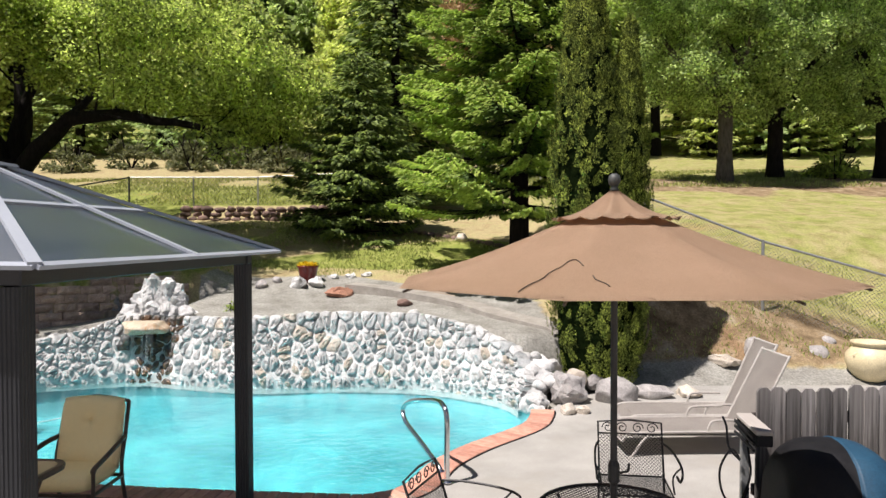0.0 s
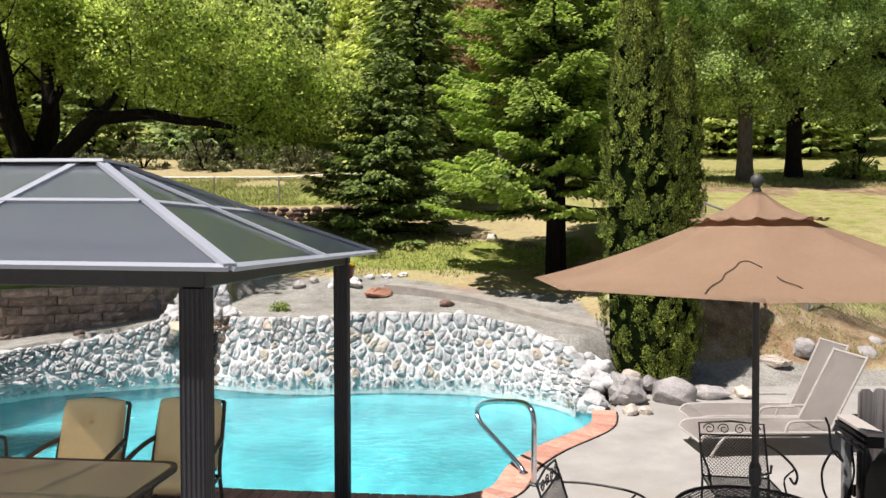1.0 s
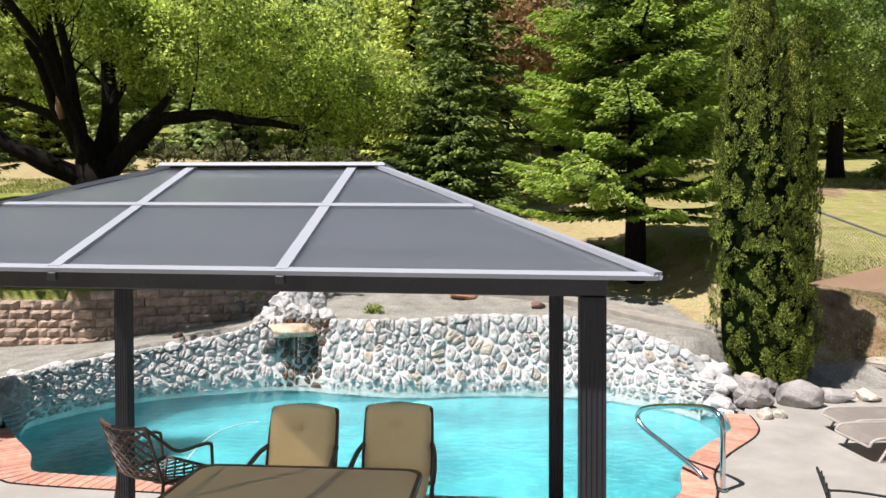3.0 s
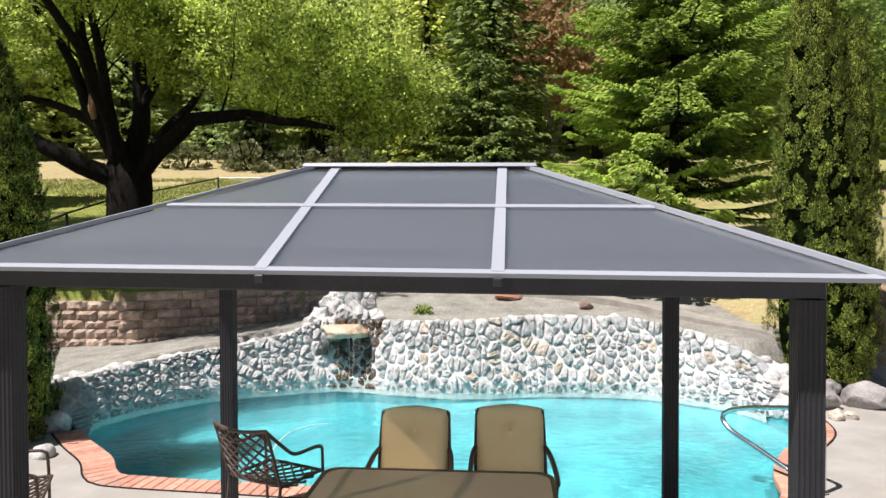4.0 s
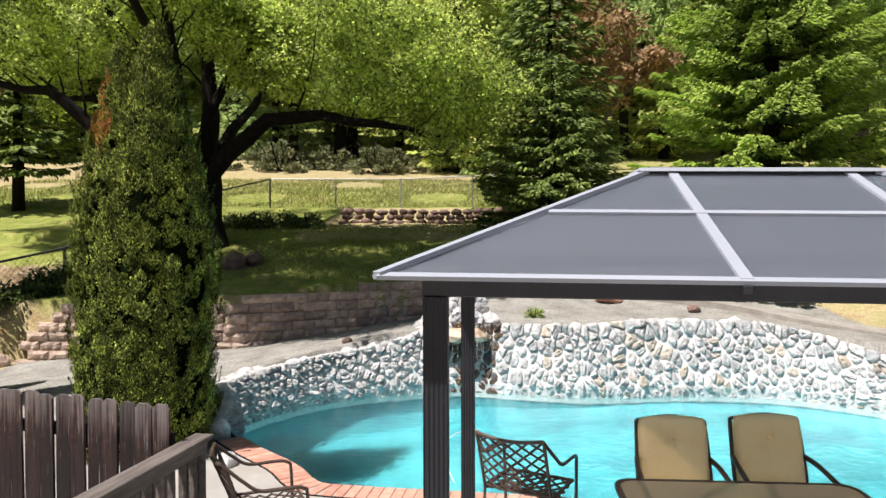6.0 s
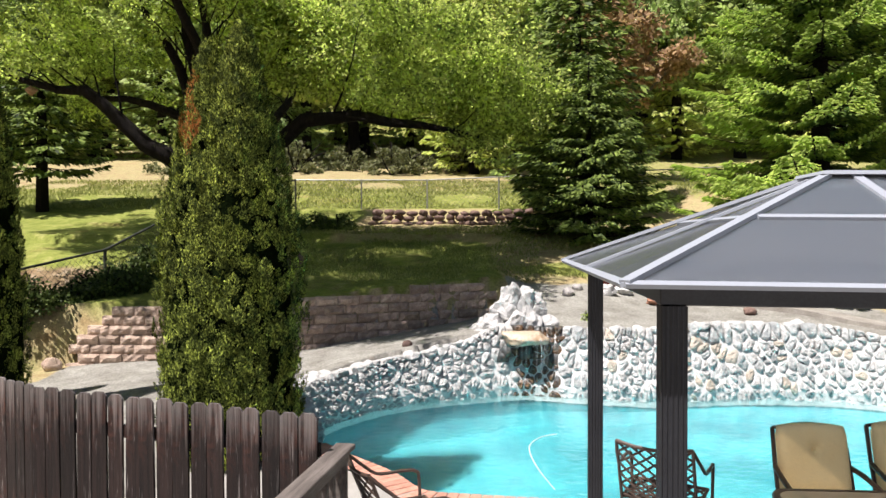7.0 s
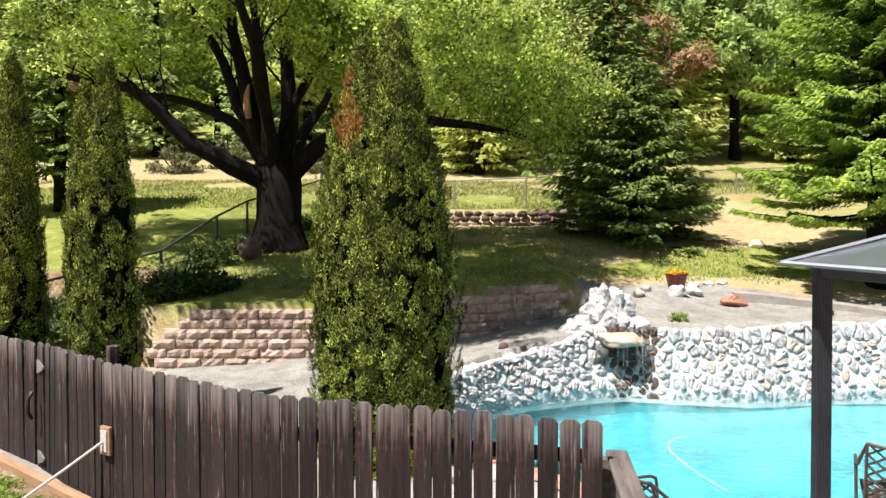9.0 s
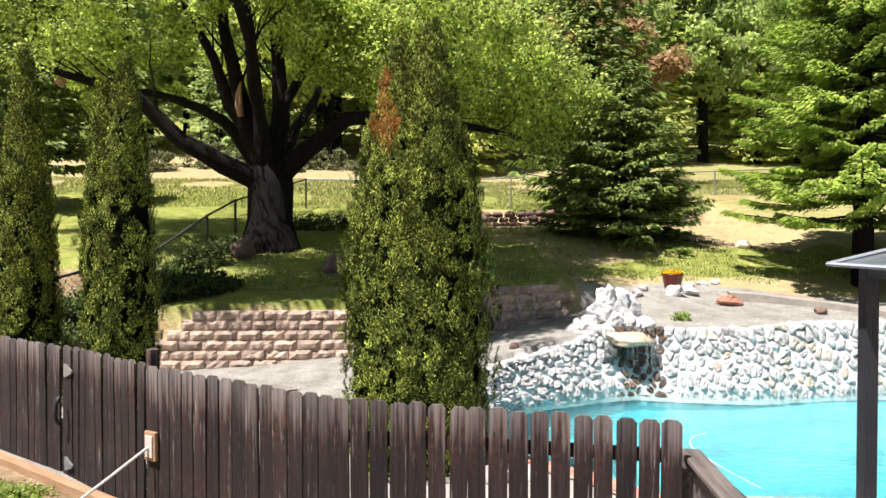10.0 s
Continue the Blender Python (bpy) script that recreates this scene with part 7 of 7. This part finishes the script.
# ---- urn and flower pot ----
def build_urn():
    u = thing("urn", pose(6.58, 10.85, 0.04), "large round cream glazed urn on the bank", "urn")
    part("body", lathe([(0.17, 0.0), (0.20, 0.02), (0.30, 0.14), (0.36, 0.28), (0.35, 0.40), (0.27, 0.50), (0.24, 0.53), (0.28, 0.57), (0.29, 0.60), (0.25, 0.60), (0.21, 0.52)], 32), M["cream"], u, smooth=True)
    part("soil", lathe([(0.23, 0.52), (0.22, 0.54)], 20), M["soil"], u)
    for sg in (-1, 1):
        part("lug", rock(7, 0.05, 0.03, 0.05, 2, 0.1), M["cream"], u, m=pose(0.30 * sg, -0.12, 0.36))


build_urn()


def build_flower_pot():
    x, y = -2.85, 14.9
    p = thing("flower_pot", pose(x, y, ground_z(x, y) - 0.02) @ Matrix.Scale(0.92, 4), "dark red glazed pot full of yellow flowers on the gravel", "flower pot")
    part("pot", lathe([(0.15, 0.0), (0.17, 0.02), (0.21, 0.22), (0.235, 0.33), (0.25, 0.35), (0.25, 0.38), (0.22, 0.38), (0.20, 0.34)], 28), M["glaze"], p, "dark red glazed pot", smooth=True)
    part("soil", lathe([(0.21, 0.33), (0.2, 0.355)], 18), M["soil"], p)
    r = np_rng(4)
    a, q = r.uniform(0, 6.283, 420), 0.22 * np.sqrt(r.uniform(0, 1, 420))
    pos = np.stack([q * np.cos(a), q * np.sin(a), 0.37 + 0.08 * r.uniform(0, 1, 420) - 0.3 * q ** 2], -1)
    L = r.uniform(0.03, 0.06, 420)
    leaves_object("flowers", leaf_quads(pos, r.normal(size=(420, 3)) + (0, 0, 0.2), r.normal(scale=0.4, size=(420, 3)) + (0, 0, 1), L, L * 0.8), M["yellow"], p, "stuff")


build_flower_pot()


# ---- pool cleaner hose ----
hose = part("pool_hose", tubed(spline([(-5.28, 7.5, WATER_Z - 0.03), (-5.36, 8.2, WATER_Z - 0.004), (-5.34, 8.9, WATER_Z), (-5.15, 9.28, WATER_Z + 0.006), (-4.92, 9.40, WATER_Z + 0.012)], 8), 0.007, 8), M["white"])
tagged(hose, "white floating pool cleaner hose", "hose")


# ---- weeds, shrubs, grass ----
def bush(name, x, y, rx, ry, rz, count, per, size, mat, seed, label, z=None, cat="shrub"):
    r = np_rng(seed)
    t = thing(name, pose(x, y, ground_z(x, y) if z is None else z), label, cat)
    bm = bmesh.new()
    rng = random.Random(seed)
    for k in range(7):
        a = rng.uniform(0, 6.28)
        tube(bm, branch_path((0, 0, -0.05), (math.cos(a), math.sin(a), 1.4), rz * 1.3, 4, 0, 0.2, rng), [0.02 * rz + 0.004] * 5, 5)
    tagged(part("stemwork", bm, M["bark"], t), kind="stuff")
    d = unit(r.normal(size=(count, 3)))
    d[:, 2] = np.abs(d[:, 2])
    C = d * r.uniform(0.3, 1.0, (count, 1)) ** 0.5 * np.array((rx, ry, rz))
    leaves_object("leaves", clump_leaves(C, r.uniform(0.12, 0.32, count) * min(1.0, rz + 0.3), per, size, seed), mat, t)


for k in range(8):
    bush("shrub", -20 + 2.1 * k + (k % 3) * 0.5, 38 + (k * 7 % 5) * 0.8, 1.5, 1.1, 1.3 + 0.3 * (k % 2), 36, 60, 0.16, M["shrub"], 300 + k, "dusty olive shrub in the upper meadow")
for k, (x, y) in enumerate(((-14.7, 13.9), (-14.2, 14.6), (-13.9, 15.3), (-13.3, 14.7), (-13.2, 16.2), (-12.9, 17.2), (-13.4, 17.4), (-12.6, 18.2), (-13.7, 13.4), (-14.2, 13.1), (-13.3, 13.9), (-12.8, 14.2), (-14.7, 12.7), (-12.3, 14.6), (-13.0, 15.2))):
    bush("ivy", x, y, 0.65, 0.55, 0.38 + 0.08 * (k % 3), 46, 60, 0.07, M["ivy"], 360 + k, "dark ivy and weeds in the shade beside the wire fence", cat="plant")
# dark bushes stand in for the shaded lawn bank behind the oak
for k, (x, y) in enumerate(((-11.3, 21.4), (-10.6, 21.2), (-9.9, 21.4), (-9.2, 21.2))):
    bush("shrub", x, y, 0.65, 0.5, 0.42, 40, 50, 0.07, M["ivy"], 380 + k, "low dark bush standing in for the shaded bank behind the oak")
bush("plant", -3.72, 12.65, 0.13, 0.11, 0.16, 12, 22, 0.05, M["weed"], 320, "small green plant behind the rock wall", cat="plant")
for k, (x, y) in enumerate(((-12.3, 7.2), (-12.0, 6.8), (-11.75, 6.9), (-12.6, 7.6), (-12.35, 6.6), (-12.75, 7.1))):
    bush("weeds", x, y, 0.34, 0.32, 0.16, 44, 40, 0.04, M["weed"], 330 + k, "low leafy green weeds by the board fence", -0.05, cat="plant")


def grass_field(name, x0, x1, y0, y1, n, h, seed, label, keep):
    r = np_rng(seed)
    x, y = r.uniform(x0, x1, n), r.uniform(y0, y1, n)
    ok = keep(x, y) & (inside_pool(x, y) > 0.7)
    x, y = x[ok], y[ok]
    pos = np.stack([x, y, height(x, y) - 0.01], -1)
    m = len(x)
    along = np.stack([r.normal(scale=0.4, size=m), r.normal(scale=0.4, size=m), np.ones(m)], -1)
    L = h * r.uniform(0.5, 1.4, m)
    q = leaf_quads(pos, along, r.normal(size=(m, 3)) + (0, -1, 0), L, 0.16 * L + 0.006, 0.05)
    return tagged(leaves_object(name, q, M["grassblade"], None, "stuff"), label, "grass")


grass_field("meadow_grass", -24, 16, 25.4, 34, 60000, 0.13, 51, "tall dry meadow grass beyond the wire fence", lambda x, y: np.sin(x * 0.9) * np.cos(y * 0.8) > -0.55)
grass_field("lawn_grass", -12, 2.5, 14.4, 21.8, 46000, 0.07, 52, "short patchy lawn grass", lambda x, y: (y > block_y(x) + 0.3) & ~((x > -2.4) & (y > 19.6 - 0.75 * np.clip(x + 1.2, 0, 3))) & ((y > 15.5 + 0.3 * np.sin(x * 3)) | (x < -5.2)) & (np.sin(x * 1.7 + 1) * np.cos(y * 1.3) > -0.5))
grass_field("bank_grass", 2.8, 9, 11.3, 16, 11000, 0.07, 53, "dry patchy grass on the bank", lambda x, y: np.sin(x * 2.7) * np.cos(y * 3.1) > -0.2)

tagged(part("landscape_timber", boxed(0, 4.4, -0.05, 0.05, -0.12, 0.09, 0.01), M["rawwood"], None, m=pose(-14.55, 10.02, 0, 0, 0, -42.3)), "tan landscape timber at the foot of the gate", "timber")
bush("shrub", 15.6, 28.3, 1.1, 0.8, 0.9, 34, 60, 0.16, M["oakleaf"], 350, "green shrub under the meadow trees")
